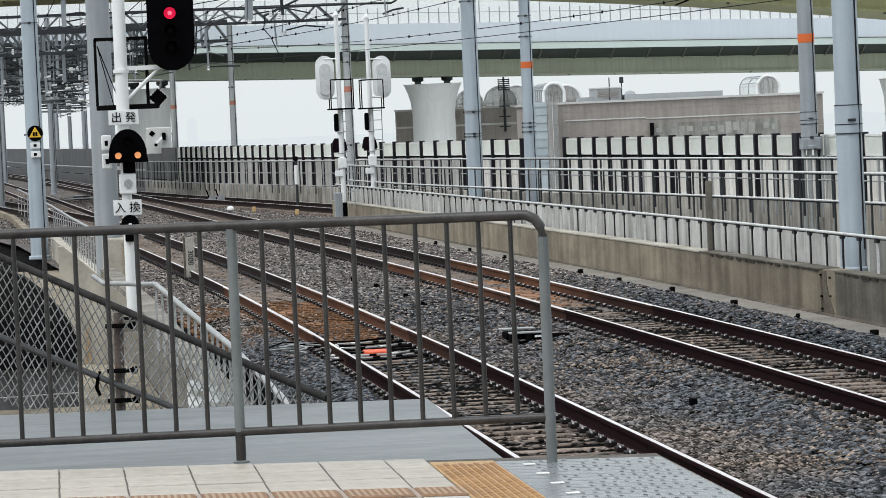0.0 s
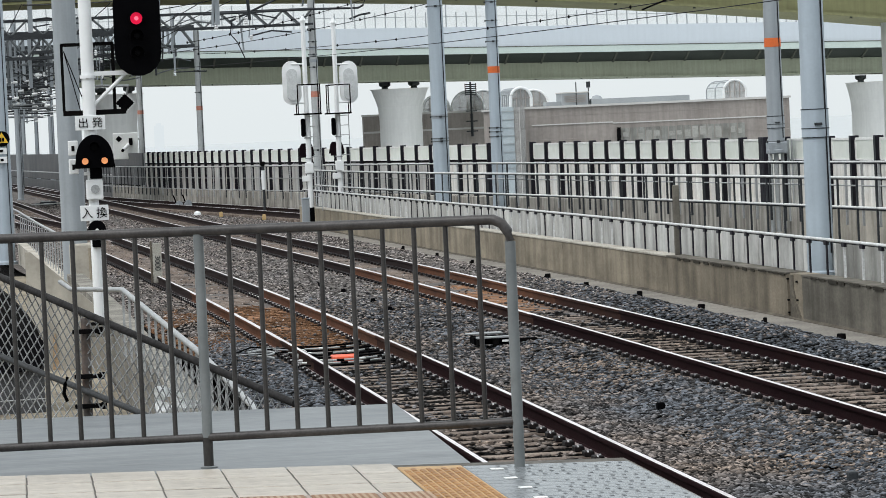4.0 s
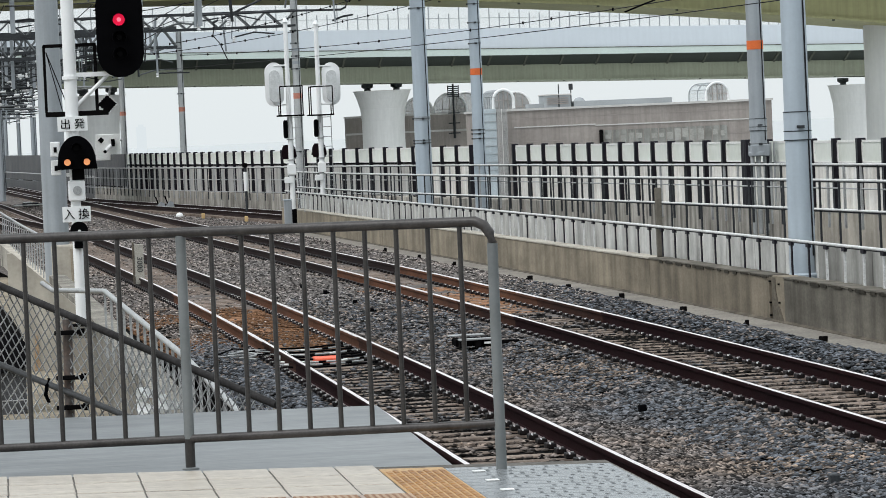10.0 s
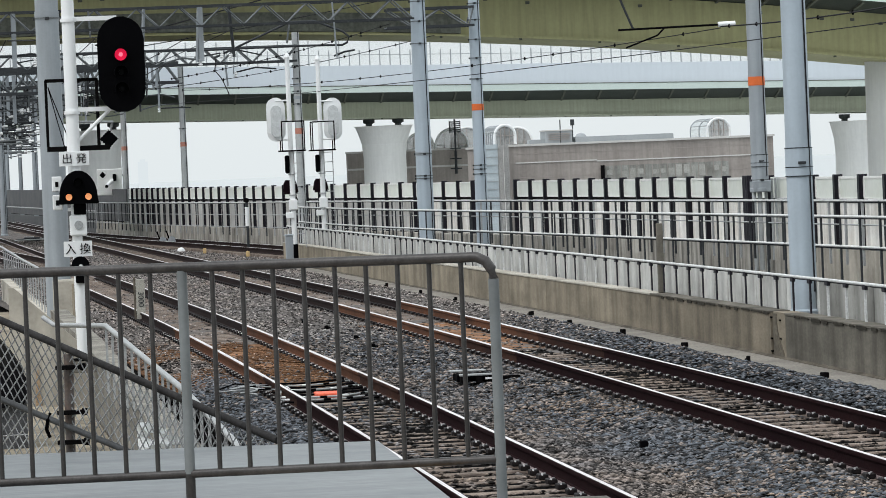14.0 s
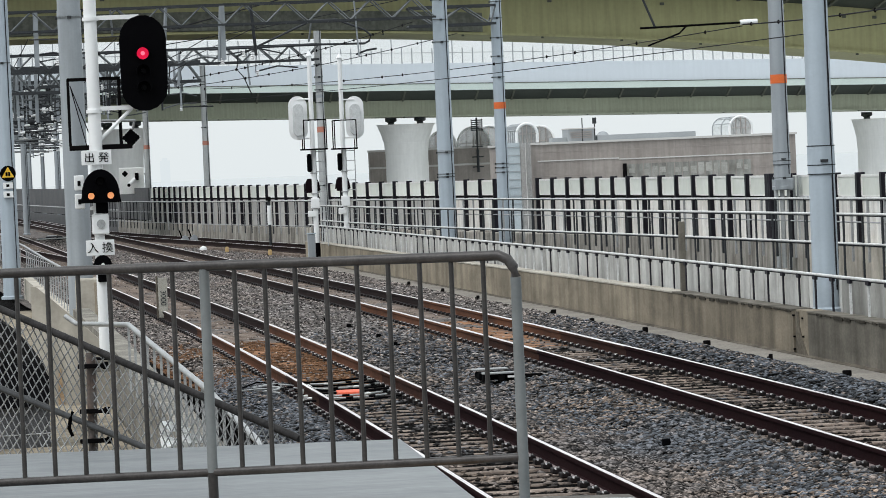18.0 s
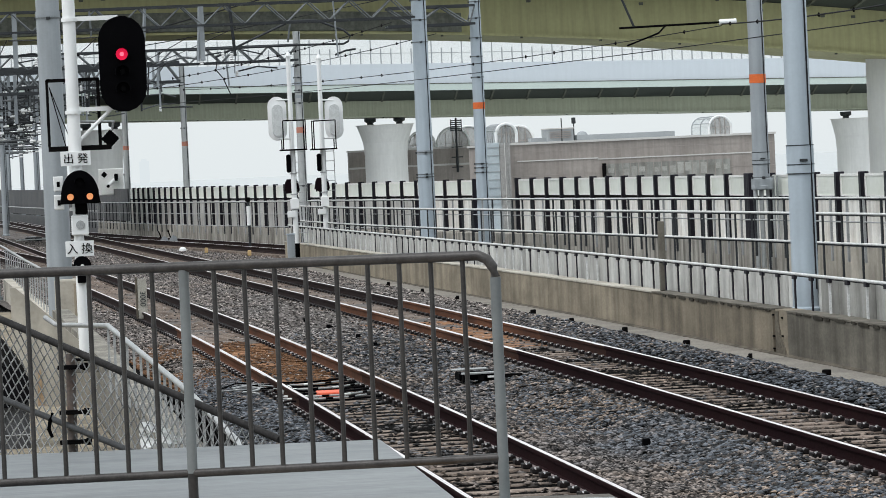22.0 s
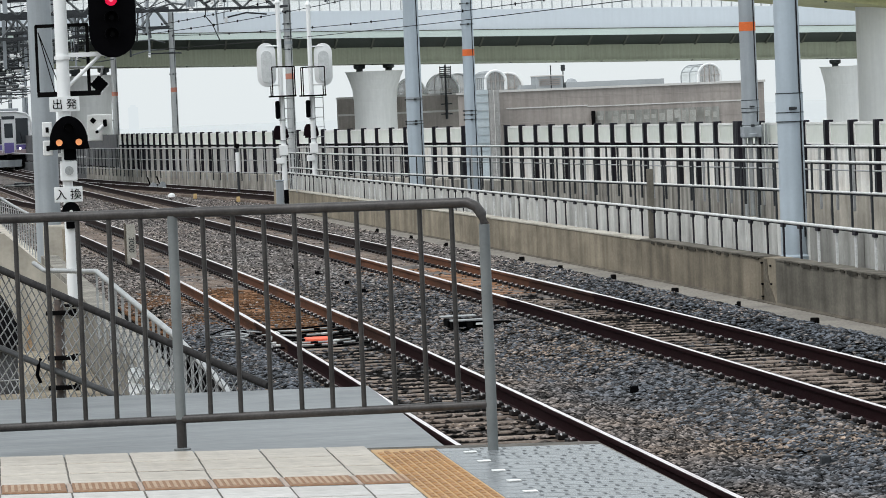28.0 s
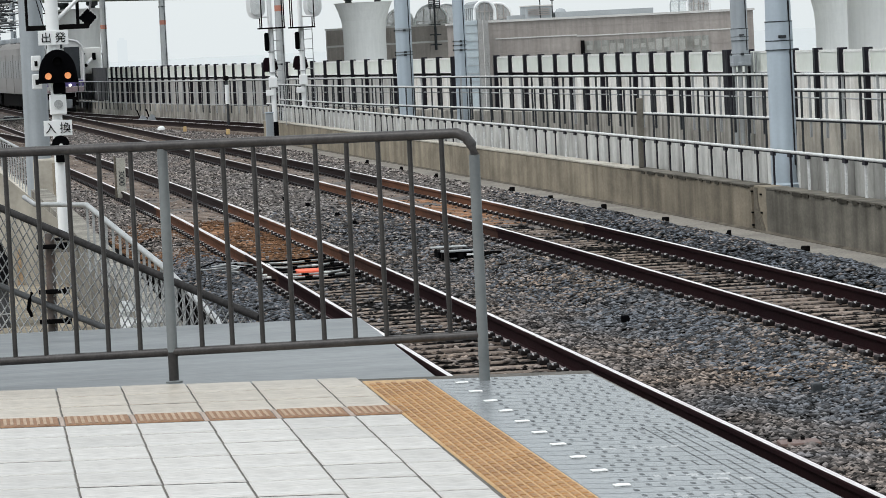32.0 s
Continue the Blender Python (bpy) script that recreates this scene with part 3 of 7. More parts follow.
def dark_stone(rng):
    y = 16.0 + 84 * rng.random() ** 1.4
    if y > 38 and rng.random() < (y - 38) / 22:
        return None
    x = FAR(y) + 0.85 + (WALL1(y) - 0.42 - FAR(y) - 0.85) * rng.random()
    if y < 46 and rng.random() < 0.30:
        x = rng.uniform(2.35, NEAR(y) - 0.66)
    elif rng.random() < 0.45:
        x = (NEAR(y) + FAR(y)) / 2 + (rng.normal(0.46, 0.28) if y < 34 else rng.normal(0.25, 0.62))
    if min(abs(x - NEAR(y)), abs(x - FAR(y))) < 0.72:
        return None
    return on_bed(x, y)


def rust_stone(rng):
    y = rng.uniform(43.4, 56.5)
    x = NEAR(y) + (rng.uniform(-0.46, 0.46) if rng.random() < 0.55 else rng.uniform(-1.7, -0.68))
    if abs(x - NEAR(y)) > 0.52 and noise.noise((x * 0.8, y * 0.25, 1.0)) < -0.12:
        return None
    if rng.random() < (y - 54.6) / 1.5 or y < 44.4 + 1.2 * noise.noise((x * 3.0, 0.0, 5.0)) or noise.noise((x * 2.2, y * 0.5, 9.0)) < -0.28:
        return None
    if abs(x - NEAR(y)) < 0.5 and abs((y - 5.2 + 0.239) % 0.478 - 0.239) < 0.10 and rng.random() < 0.9:
        return None
    return on_bed(x, y)


stones("dusty_ballast", M_STONE_FAR, 72000, lambda g: mixed_stone(g, True), 0.014, 0.031, 4, "brown dusty ballast stones along the tracks")
stones("loose_ballast", M_STONE, 67000, mixed_stone, 0.015, 0.037, 3, "brownish grey broken ballast stones round the tracks")
stones("fresh_ballast", M_STONE_DARK, 58000, dark_stone, 0.016, 0.038, 5, "dark blue-grey ballast stones beside the far track")
stones("rusty_ballast", M_RUST, 5600, rust_stone, 0.016, 0.03, 8, "rust-stained ballast stones by a rail joint")


# ---------------------------------------------------------------- tracks
def rail_parts(parent, line, y0, y1, stretches=None, gauge=1.133):
    stretches = stretches or [(y0, M_RAIL_FAR, "brown steel rail")]
    head = [(-0.027, -0.003), (-0.022, 0.003), (0.012, 0.003), (0.014, -0.001)]
    foot = [(0.040, -0.1365), (0.066, -0.144), (0.066, -0.157), (-0.066, -0.157), (-0.066, -0.144), (-0.040, -0.1365)]
    body = [(-0.033, -0.006), (-0.025, 0.0), (0.025, 0.0), (0.033, -0.006), (0.033, -0.03), (0.028, -0.04), (0.010, -0.052), (0.010, -0.125), (0.035, -0.14), (0.062, -0.148), (0.062, -0.158), (-0.062, -0.158), (-0.062, -0.148), (-0.035, -0.14), (-0.010, -0.125), (-0.010, -0.052), (-0.028, -0.04), (-0.033, -0.03)]
    for s in (-1, 1):
        for (a, m, lb), (b, _, _) in zip(stretches, stretches[1:] + [(y1, None, "")]):
            p = run(line, a + 0.005, b - 0.005, RAIL_Z, 1.5, s * gauge / 2)
            web = part("rail", sweep(B(), body, p), m, parent, lb)
            part("rail_head", sweep(B(), head if a < 41 else [(u * (1.15 if a < 55 else 1.0), h + (0.001 if h > 0 else -0.002)) for u, h in head], p), M_RAIL_TOP, web, "polished running surface")
            part("rail_foot", sweep(B(), foot, p), M_RAIL_FOOT if a < 60 else M_RAIL_FAR, web, "rail foot, the near ones coloured with sky sheen")


SLEEPER = box(B(), -1.0, 1.0, -0.09, 0.09, -0.15, 0.0, 0.02)
SLEEPER_MESH = mesh_of("sleeper", SLEEPER, M_SLEEPER)
RUST_SLEEPER_MESH = mesh_of("sleeper", box(B(), -1.0, 1.0, -0.09, 0.09, -0.15, 0.0, 0.02), M_SLEEPER_RUST)
clipbm, boltbm = B(), B()
for s in (-1, 1):
    for o in (-0.10, 0.10):
        cx = s * 0.5665 + o
        box(clipbm, cx - 0.040, cx + 0.040, -0.075, 0.075, 0.0, 0.045, 0.010)
        tube(clipbm, [(cx - 0.02, -0.03, 0.03), (cx + 0.02, 0.04, 0.04)], 0.012, 5)
        tube(boltbm, [(cx - 0.012, -0.066, 0.036), (cx - 0.012, -0.066, 0.054)], 0.0095, 6)
        tube(boltbm, [(cx + 0.022, 0.02, 0.036), (cx + 0.022, 0.02, 0.052)], 0.009, 6)
BOLT_MESH = mesh_of("clip_bolt", boltbm, M_BOLT)
CLIP_MESH = mesh_of("rail_fastening", clipbm, M_CLIP)


def track(name, line, y0, y1, near_to, label, pitch=0.478, stretches=None, rusty=None):
    t = thing(name, (0, 0, 0), label, "railway track", kind="structure")
    rail_parts(t, line, y0, y1, stretches)
    y = y0 + 0.2
    v, f = [], []
    while y < min(y1, 190):
        turn = -math.atan2(line(y + 1) - line(y - 1), 2)
        at = (line(y), y + random.uniform(-0.02, 0.02), RAIL_Z - 0.158)
        if y < near_to:
            sl = piece("sleeper", RUST_SLEEPER_MESH if rusty and rusty[0] < y < rusty[1] and random.random() < 0.85 else SLEEPER_MESH, t, at, turn + random.uniform(-0.03, 0.03))
            piece("rail_fastening", CLIP_MESH, sl, (0, 0, 0))
            if y < 60:
                piece("clip_bolt", BOLT_MESH, sl, (0, 0, 0))
        else:
            k = len(v)
            for sx, sy in ((-1, -.11), (1, -.11), (1, .11), (-1, .11)):
                v.append((at[0] + sx, at[1] + sy, at[2]))
            for sx, sy in ((-1, -.11), (1, -.11), (1, .11), (-1, .11)):
                v.append((at[0] + sx, at[1] + sy, at[2] - 0.15))
            f += [(k, k + 1, k + 2, k + 3), (k, k + 4, k + 5, k + 1), (k + 1, k + 5, k + 6, k + 2), (k + 2, k + 6, k + 7, k + 3), (k + 3, k + 7, k + 4, k)]
        y += pitch
    if v:
        tagged(soup("distant_sleepers", v, f, M_SLEEPER, t), "row of distant sleepers", kind="stuff")
    return t


track("near_track", NEAR, 5.0, 330, 95, "railway track with shiny worn rails and rusty webs in ballast", stretches=[(5.0, M_RAIL_SIDE, "dark steel rail"), (39.8, M_RAIL_MIX, "part-rusted steel rail"), (43.6, M_RAIL_RUST, "rust-brown steel rail"), (58.5, M_RAIL_FAR, "dark brown steel rail")], rusty=(43.8, 55.6))
track("far_track", FAR, 5.0, 330, 95, "second railway track curving away beside a concrete wall", stretches=[(5.0, M_RAIL_SIDE, "dark steel rail"), (46.5, M_RAIL_MIX, "part-rusted steel rail"), (51.5, M_RAIL_RUST, "rust-brown steel rail"), (66.0, M_RAIL_FAR, "dark brown steel rail")], rusty=(50.5, 60))
track("branch_track", THIRD, 98, 330, 98, "siding track that joins from along the noise barrier", 0.5)

# branch that leaves the near track towards the distant yard
LEFT = line_of([(y, NEAR(y) - 3.3 * min(1.0, (y - 104) / 70.0) ** 1.3) for y in range(104, 331, 4)])
yard = thing("yard_track", (0, 0, 0), "distant rails of a branch leaving the near track", "railway track", kind="structure")
rail_parts(yard, LEFT, 105, 326, [(105, M_RAIL_FAR, "brown steel rail")])

# gutter and low wall on the far side of the tracks
g = sweep(B(), [(-0.55, -1.4), (-0.55, -1.09), (-0.50, -1.075), (0.0, -1.075), (0.0, -1.4)], run(WALL1, 5.2, 104, 0))
tagged(part("gutter", g, M_GUTTER), "pale concrete gutter along the foot of the wall", "gutter", kind="structure")
wall_low = thing("wall_low", (0, 0, 0), "low weathered concrete wall with a pipe railing along the tracks", "wall", kind="structure")
WT = -0.50
cuts = [5.2, 16, 25, 34.2, 45.05, 45.85, 53.6, 62.5, 71.5, 80.5, 91, 104]
for a, b in zip(cuts, cuts[1:]):
    if b - a < 1:
        # joint pier: a straight neck that flares out at its foot
        fl = B()
        px_ = WALL1((a + b) / 2)
        prof = [(b - 0.16, -1.3), (b - 0.16, WT - 0.02), (b - 0.36, WT - 0.02), (b - 0.38, -0.70), (b - 0.48, -0.84), (b - 0.66, -0.97), (b - 0.80, -1.10), (b - 0.80, -1.3)]
        lo_ = [fl.verts.new((px_ - 0.012, q, z)) for q, z in prof]
        hi_ = [fl.verts.new((px_ + 0.22, q, z)) for q, z in prof]
        fl.faces.new(lo_)
        fl.faces.new(hi_[::-1])
        for q in range(len(prof)):
            fl.faces.new((lo_[q], hi_[q], hi_[(q + 1) % len(prof)], lo_[(q + 1) % len(prof)]))
        bmesh.ops.recalc_face_normals(fl, faces=fl.faces)
        part("pier_block", fl, M_CONC_JOINT, wall_low, "dark flared joint pier")
        part("wall_panel", sweep(B(), [(0.0, -1.3), (0.0, WT), (0.25, WT), (0.25, -1.3)], run(WALL1, a - 0.01, b - 0.165, 0, 0.3)), M_CONC, wall_low)
        for q, z in ((b - 0.02, -0.59), (b - 0.02, -0.86), (b - 0.02, -1.02), (b - 0.55, -0.61), (b - 0.56, -0.84)):
            part("bolt_hole", box(B(), px_ - 0.014, px_ + 0.01, q - 0.03, q + 0.03, z, z + 0.022), M_DARK, wall_low)
    else:
        part("wall_panel", sweep(B(), [(0.0, -1.3), (0.0, WT - 0.035), (0.012, WT - 0.02), (0.238, WT - 0.02), (0.25, WT - 0.035), (0.25, -1.3)], run(WALL1, a + 0.012, b - 0.012, 0, 1.0)), M_CONC_GREY if b < 46 else M_CONC_BROWN if b < 54 else M_CONC, wall_low)
        part("coping", sweep(B(), [(-0.012, WT - 0.022), (-0.012, WT), (0.262, WT), (0.262, WT - 0.022)], run(WALL1, a + 0.012, b - 0.012, 0, 1.0)), M_COPING if a > 53 else M_CONC_GREY, wall_low, "top edge of the panel")
        if 33 < a < 53:
            # black algae runs that hang from the top edge
            rr_ = random.Random(int(a))
            y_ = a + 0.1
            while y_ < b - 0.7:
                w_, h_ = rr_.uniform(0.15, 0.55), rr_.uniform(0.012, 0.035)
                part("algae_run", sweep(B(), [(-0.016, WT - 0.022 - h_), (-0.016, WT - 0.012), (0.0, WT - 0.012), (0.0, WT - 0.022 - h_)], run(WALL1, y_, y_ + w_, 0, 0.5)), M_ALGAE_SHADE, wall_low, "black algae along the top edge")
                y_ += w_ + rr_.uniform(0.05, 0.35)

part("foot_grime", sweep(B(), [(-0.05, -1.1), (-0.05, -1.068), (-0.02, -1.06), (0.0, -1.05), (0.0, -1.1)], run(WALL1, 5.2, 104, 0, 0.7)), M_CONC_JOINT, wall_low, "dark grime along the wall foot")
jp = thing("joint_post", (WALL1(53.5) + 0.16, 53.55, WT), "stained brown concrete post on a wall joint", "post")
part("post", box(B(), -0.045, 0.045, -0.05, 0.05, 0.0, 1.03, 0.012), M_CONC_GREY, jp)
part("strap", box(B(), -0.05, 0.05, -0.055, 0.055, 0.42, 0.45, 0.004), M_TRUSS, jp)

railing1 = thing("pipe_railing", (0, 0, 0), "white-worn pipe railing with upright bars on a low concrete wall", "railing")
part("top_rail", tube(B(), run(WALL1, 22.2, 104, -0.045, 1.5, 0.12), 0.021, 8), M_PIPE, railing1, "pale worn pipe")
# A darker tube puts the shade on the pipe's lower side.
part("rail_underside", tube(B(), run(WALL1, 22.2, 104, -0.062, 1.5, 0.125), 0.015, 6), M_POST_DARK, railing1, "underside shade drawn as a dark tube")
SLAB_P = 0.90
bar_dark = mesh_of("baluster", box(B(), -0.008, 0.008, -0.030, 0.030, -0.42, 0.0), M_POST_DARK)
bar_pale = mesh_of("baluster", box(B(), -0.010, 0.010, -0.032, 0.032, -0.42, 0.0), M_PIPE)
clip_me = mesh_of("rail_clip", box(B(), -0.02, 0.02, -0.075, 0.075, -0.055, 0.0, 0.006), M_POST_DARK)
slab_rng = random.Random(21)
y = 23.45
while y < 104:
    pale_bar = y < 43.8 or (y > 58 and slab_rng.random() < 0.55)
    bar = piece("baluster", bar_pale if pale_bar else bar_dark, railing1, (WALL1(y) + 0.12, y, -0.06))
    bar.rotation_euler = (radians(slab_rng.uniform(-1.5, 1.5)), 0, 0)
    piece("rail_clip", clip_me, railing1, (WALL1(y) + 0.115, y, -0.055))
    y += SLAB_P

wall_pale = thing("wall_pale", (0, 0, 0), "pale lime-streaked concrete slabs standing behind the railing", "wall", kind="structure")
# A black sheet stands in for the shade seen through the gaps.
part("backing", sweep(B(), [(0.74, -1.3), (0.74, -0.17), (0.80, -0.17), (0.80, -1.3)], run(WALL1, 22.2, 104, 0, 1.5)), M_ALGAE_SHADE, wall_pale, "dark sheet for the shade behind the slabs")
y = 23.45
while y < 103:
    lo_, hi_ = slab_rng.uniform(0.005, 0.06), slab_rng.uniform(0.005, 0.06)
    top_ = -0.125 + slab_rng.uniform(-0.015, 0.01)
    ya, yb = y + 0.70 + lo_, y + 0.70 + SLAB_P - hi_
    sl_ = B()
    vs_ = [(0.62, ya + slab_rng.uniform(-0.03, 0.03), -1.3), (0.62, yb + slab_rng.uniform(-0.03, 0.03), -1.3), (0.62, yb, top_), (0.62, ya, top_ - slab_rng.uniform(-0.01, 0.02))]
    fr_ = [sl_.verts.new((WALL1(q) + u, q, z)) for u, q, z in vs_]
    bk_ = [sl_.verts.new((WALL1(q) + u + 0.10, q, z)) for u, q, z in vs_]
    sl_.faces.new(fr_)
    sl_.faces.new(bk_[::-1])
    for q in range(4):
        sl_.faces.new((fr_[q], bk_[q], bk_[(q + 1) % 4], fr_[(q + 1) % 4]))
    bmesh.ops.recalc_face_normals(sl_, faces=sl_.faces)
    bmesh.ops.bevel(sl_, geom=sl_.edges[:], offset=0.012, segments=1, affect="EDGES")
    part("slab", sl_, M_CONC_GREY2 if y < 44.5 else M_CONC_PALE, wall_pale)
    y += SLAB_P

# walkway railings before the barrier
RAIL_B = line_of([(30, 13.4), (54, 12.4), (70, 11.3), (92, 9.4), (118, 9.0)])


def slope_run(line, y0, y1, z_of, step=1.5, off=0.0):
    return [(line(y) + off, y, z_of(y)) for y in np.linspace(y0, y1, max(2, int((y1 - y0) / step)))]


def zb(y):
    return 0.505 + (70 - y) * 0.0017


def za(y):
    return 0.505 + (88 - y) * (0.0032 if y < 88 else 0.0010)


rb = thing("walkway_railing", (0, 0, 0), "double white-worn walkway railing with thin posts", "railing", "walkway railings")
for dz, r in ((0.0, 0.021), (-0.435, 0.020)):
    part("rail", tube(B(), slope_run(RAIL_B, 34, 108, lambda y: zb(y) + dz), r, 8), M_PIPE, rb)
    # Lower-side shade of each pipe, as a dark tube.
    part("rail_underside", tube(B(), slope_run(RAIL_B, 34, 108, lambda y: zb(y) + dz - 0.022, 1.5, 0.004), 0.012, 6), M_POST_DARK, rb, "underside shade drawn as a dark tube")
post_mesh = mesh_of("post", box(B(), -0.014, 0.014, -0.02, 0.02, -1.6, 0.0), M_TRUSS)
y = 34.5
while y < 108:
    piece("post", post_mesh, rb, (RAIL_B(y), y, zb(y)))
    y += 1.0
ra = thing("walkway_railing", (0, 0, 0), "pale pipe railing close in front of the noise barrier", "railing", "walkway railings")
for dz, r, m_ in ((0.0, 0.021, M_PIPE), (-0.43, 0.014, M_GALV), (-0.86, 0.016, M_GALV)):
    part("rail", tube(B(), slope_run(BARRIER, 40, 170, lambda y: za(y) + dz, 1.5, -0.75), r, 8), m_, ra)
# Dark tube for the shade below this top rail.
part("rail_underside", tube(B(), slope_run(BARRIER, 40, 170, lambda y: za(y) - 0.024, 1.5, -0.745), 0.013, 6), M_POST_DARK, ra, "underside shade drawn as a dark tube")
post_mesh = mesh_of("post", box(B(), -0.02, 0.02, -0.03, 0.03, -1.15, 0.0), M_TRUSS)
post_pale = mesh_of("post", box(B(), -0.02, 0.02, -0.03, 0.03, -1.15, 0.0), M_GALV)
y = 40.5
while y < 170:
    piece("post", post_pale if slab_rng.random() < 0.35 else post_mesh, ra, (BARRIER(y) - 0.75, y, za(y)))
    y += 1.15

# noise barrier on its concrete upstand
nb = thing("wall_barrier", (0, 0, 0), "noise barrier of pale panels between dark posts on a concrete base", "noise barrier", kind="structure")


def zbase(y):
    return -0.41 + 0.0042 * (88 - min(y, 104))


y = 40.0
while y < 172:
    bb = B()
    pa_ = [(BARRIER(q), q) for q in np.linspace(y + 0.01, min(y + 3.98, 172), 4)]
    rings_ = [[bb.verts.new((x + u, q, z)) for u, z in ((0.0, -1.3), (0.0, zbase(q) - 0.03), (0.02, zbase(q) - 0.01), (0.4, zbase(q) - 0.01), (0.4, -1.3))] for x, q in pa_]
    for r0_, r1_ in zip(rings_, rings_[1:]):
        for k in range(5):
            bb.faces.new((r0_[k], r0_[(k + 1) % 5], r1_[(k + 1) % 5], r1_[k]))
    bb.faces.new(rings_[0][::-1])
    bb.faces.new(rings_[-1])
    bmesh.ops.recalc_face_normals(bb, faces=bb.faces)
    part("base_block", bb, M_CONC_TAN if y < 71 else M_CONC_BASE, nb)
    y += 4
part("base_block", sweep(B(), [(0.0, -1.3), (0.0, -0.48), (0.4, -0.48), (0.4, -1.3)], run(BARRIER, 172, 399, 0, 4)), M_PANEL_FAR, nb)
post_mesh = mesh_of("barrier_post", box(B(), -0.07, 0.10, -0.074, 0.074, -0.55, 1.03, 0.01), M_POST_DARK)
wide_post = mesh_of("barrier_post", box(B(), -0.07, 0.10, -0.26, 0.26, -0.55, 1.03, 0.01), M_POST_DARK)
flange_mesh = mesh_of("post_flange", box(B(), -0.078, -0.07, -0.10, -0.045, -0.40, 1.02), M_TRUSS)
bracket = mesh_of("wall_bracket", box(box(B(), -0.03, 0.02, -0.16, 0.16, -0.012, 0.012), -0.03, 0.02, -0.16, -0.10, -0.045, 0.045), M_CONC_GREY)
y = 42.469
while y < 160:
    step = 1.739 if y < 75.5 else 1.89 if y < 77 else 1.646 if y < 125 else 1.52
    at_joint = abs(y - 75.0) < 1.0
    piece("barrier_post", wide_post if at_joint else post_mesh, nb, (BARRIER(y) + 0.15, y, 0))
    piece("post_flange", flange_mesh, nb, (BARRIER(y) + 0.15, y, 0))
    if 98.5 < y < 103.4:
        # opening in the barrier before the stair tower
        y = 103.6
        continue
    ya, yb = y + (0.27 if at_joint else 0.10), y + step - 0.10
    xa, xb = BARRIER(ya) + 0.17, BARRIER(yb) + 0.17
    zl = zbase(y)
    part("glazed_panel", sweep(B(), [(0.0, 0.56), (0.0, 0.98), (0.04, 0.98), (0.04, 0.56)], [(xa, ya, 0), (xb, yb, 0)]), M_PANEL, nb)
    part("panel_rim", sweep(B(), [(-0.02, 0.505), (-0.02, 0.552), (0.05, 0.552), (0.05, 0.505)], [(xa, ya, 0), (xb, yb, 0)]), M_DARK, nb)
    part("panel_frame", sweep(B(), [(-0.012, 0.945), (-0.012, 0.99), (0.03, 0.99), (0.03, 0.945)], [(xa, ya, 0), (xb, yb, 0)]), M_PANEL_FRAME, nb)
    part("panel_frame", sweep(B(), [(-0.012, 0.562), (-0.012, 0.59), (0.03, 0.59), (0.03, 0.562)], [(xa, ya, 0), (xb, yb, 0)]), M_PANEL_FRAME, nb)
    for ye in (ya, yb):
        part("panel_frame", sweep(B(), [(-0.014, 0.59), (-0.014, 0.945), (0.03, 0.945), (0.03, 0.59)], [(BARRIER(ye) + 0.17, ye - 0.05, 0), (BARRIER(ye) + 0.17, ye + 0.05, 0)]), M_PANEL_FRAME, nb)
    inset = random.uniform(0.03, 0.17) * step
    xa, ya = BARRIER(ya + inset) + 0.17, ya + inset
    part("board", sweep(B(), [(0.0, zl), (0.0, 0.49), (0.04, 0.49), (0.04, zl)], [(xa, ya, 0), (xb, yb, 0)]), M_PANEL_LOW if y < 107 else M_PANEL_MID, nb)
    # Dark sheet paints the shade in the gap beside the board.
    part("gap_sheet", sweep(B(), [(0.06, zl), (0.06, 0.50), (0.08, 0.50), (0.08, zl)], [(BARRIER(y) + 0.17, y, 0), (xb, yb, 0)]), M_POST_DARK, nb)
    if y < 62:
        for z in (-0.16, -0.44):
            piece("wall_bracket", bracket, nb, (BARRIER(y) - 0.02, y + 0.4, zl + z))
    y += step
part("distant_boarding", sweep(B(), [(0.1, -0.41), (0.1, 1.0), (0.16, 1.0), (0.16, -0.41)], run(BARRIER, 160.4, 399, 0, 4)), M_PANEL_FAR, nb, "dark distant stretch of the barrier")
part("distant_rail", tube(B(), run(BARRIER, 165, 399, 0.05, 4, -0.7), 0.035, 6), M_GALV, nb)


# ---------------------------------------------------------------- platform end
def skew(x):
    return -0.26 * x


ps = B()
a = [(-6, -8), (2.70, -8), (2.77, 16.60), (-6, 18.75)]
vs0 = [ps.verts.new((x, y, -1.2)) for x, y in a]
vs1 = [ps.verts.new((x, y, -0.0035)) for x, y in a]
ps.faces.new(vs1)
ps.faces.new(vs0[::-1])
for k in range(4):
    ps.faces.new((vs0[k], vs0[(k + 1) % 4], vs1[(k + 1) % 4], vs1[k]))
platform = tagged(part("platform", ps, M_JOINT), "paved end of a station platform", "platform", kind="structure")


def tile_mesh(name, w, d, m, bev=0.004, h=0.02):
    """A flat paving piece whose rows run slightly askew."""
    bm = B()
    q = [(0, 0), (w, 0), (w, d), (0, d)]
    lo = [bm.verts.new((x, y + skew(x), -h)) for x, y in q]
    hi0 = [bm.verts.new((x, y + skew(x), -bev)) for x, y in q]
    hi = [bm.verts.new((x + (bev if x == 0 else -bev), y + skew(x) + (bev if y == 0 else -bev), 0)) for x, y in q]
    bm.faces.new(hi)
    for p, s in ((lo, hi0), (hi0, hi)):
        for k in range(4):
            bm.faces.new((p[k], p[(k + 1) % 4], s[(k + 1) % 4], s[k]))
    bm.faces.new(lo[::-1])
    return mesh_of(name, bm, m)


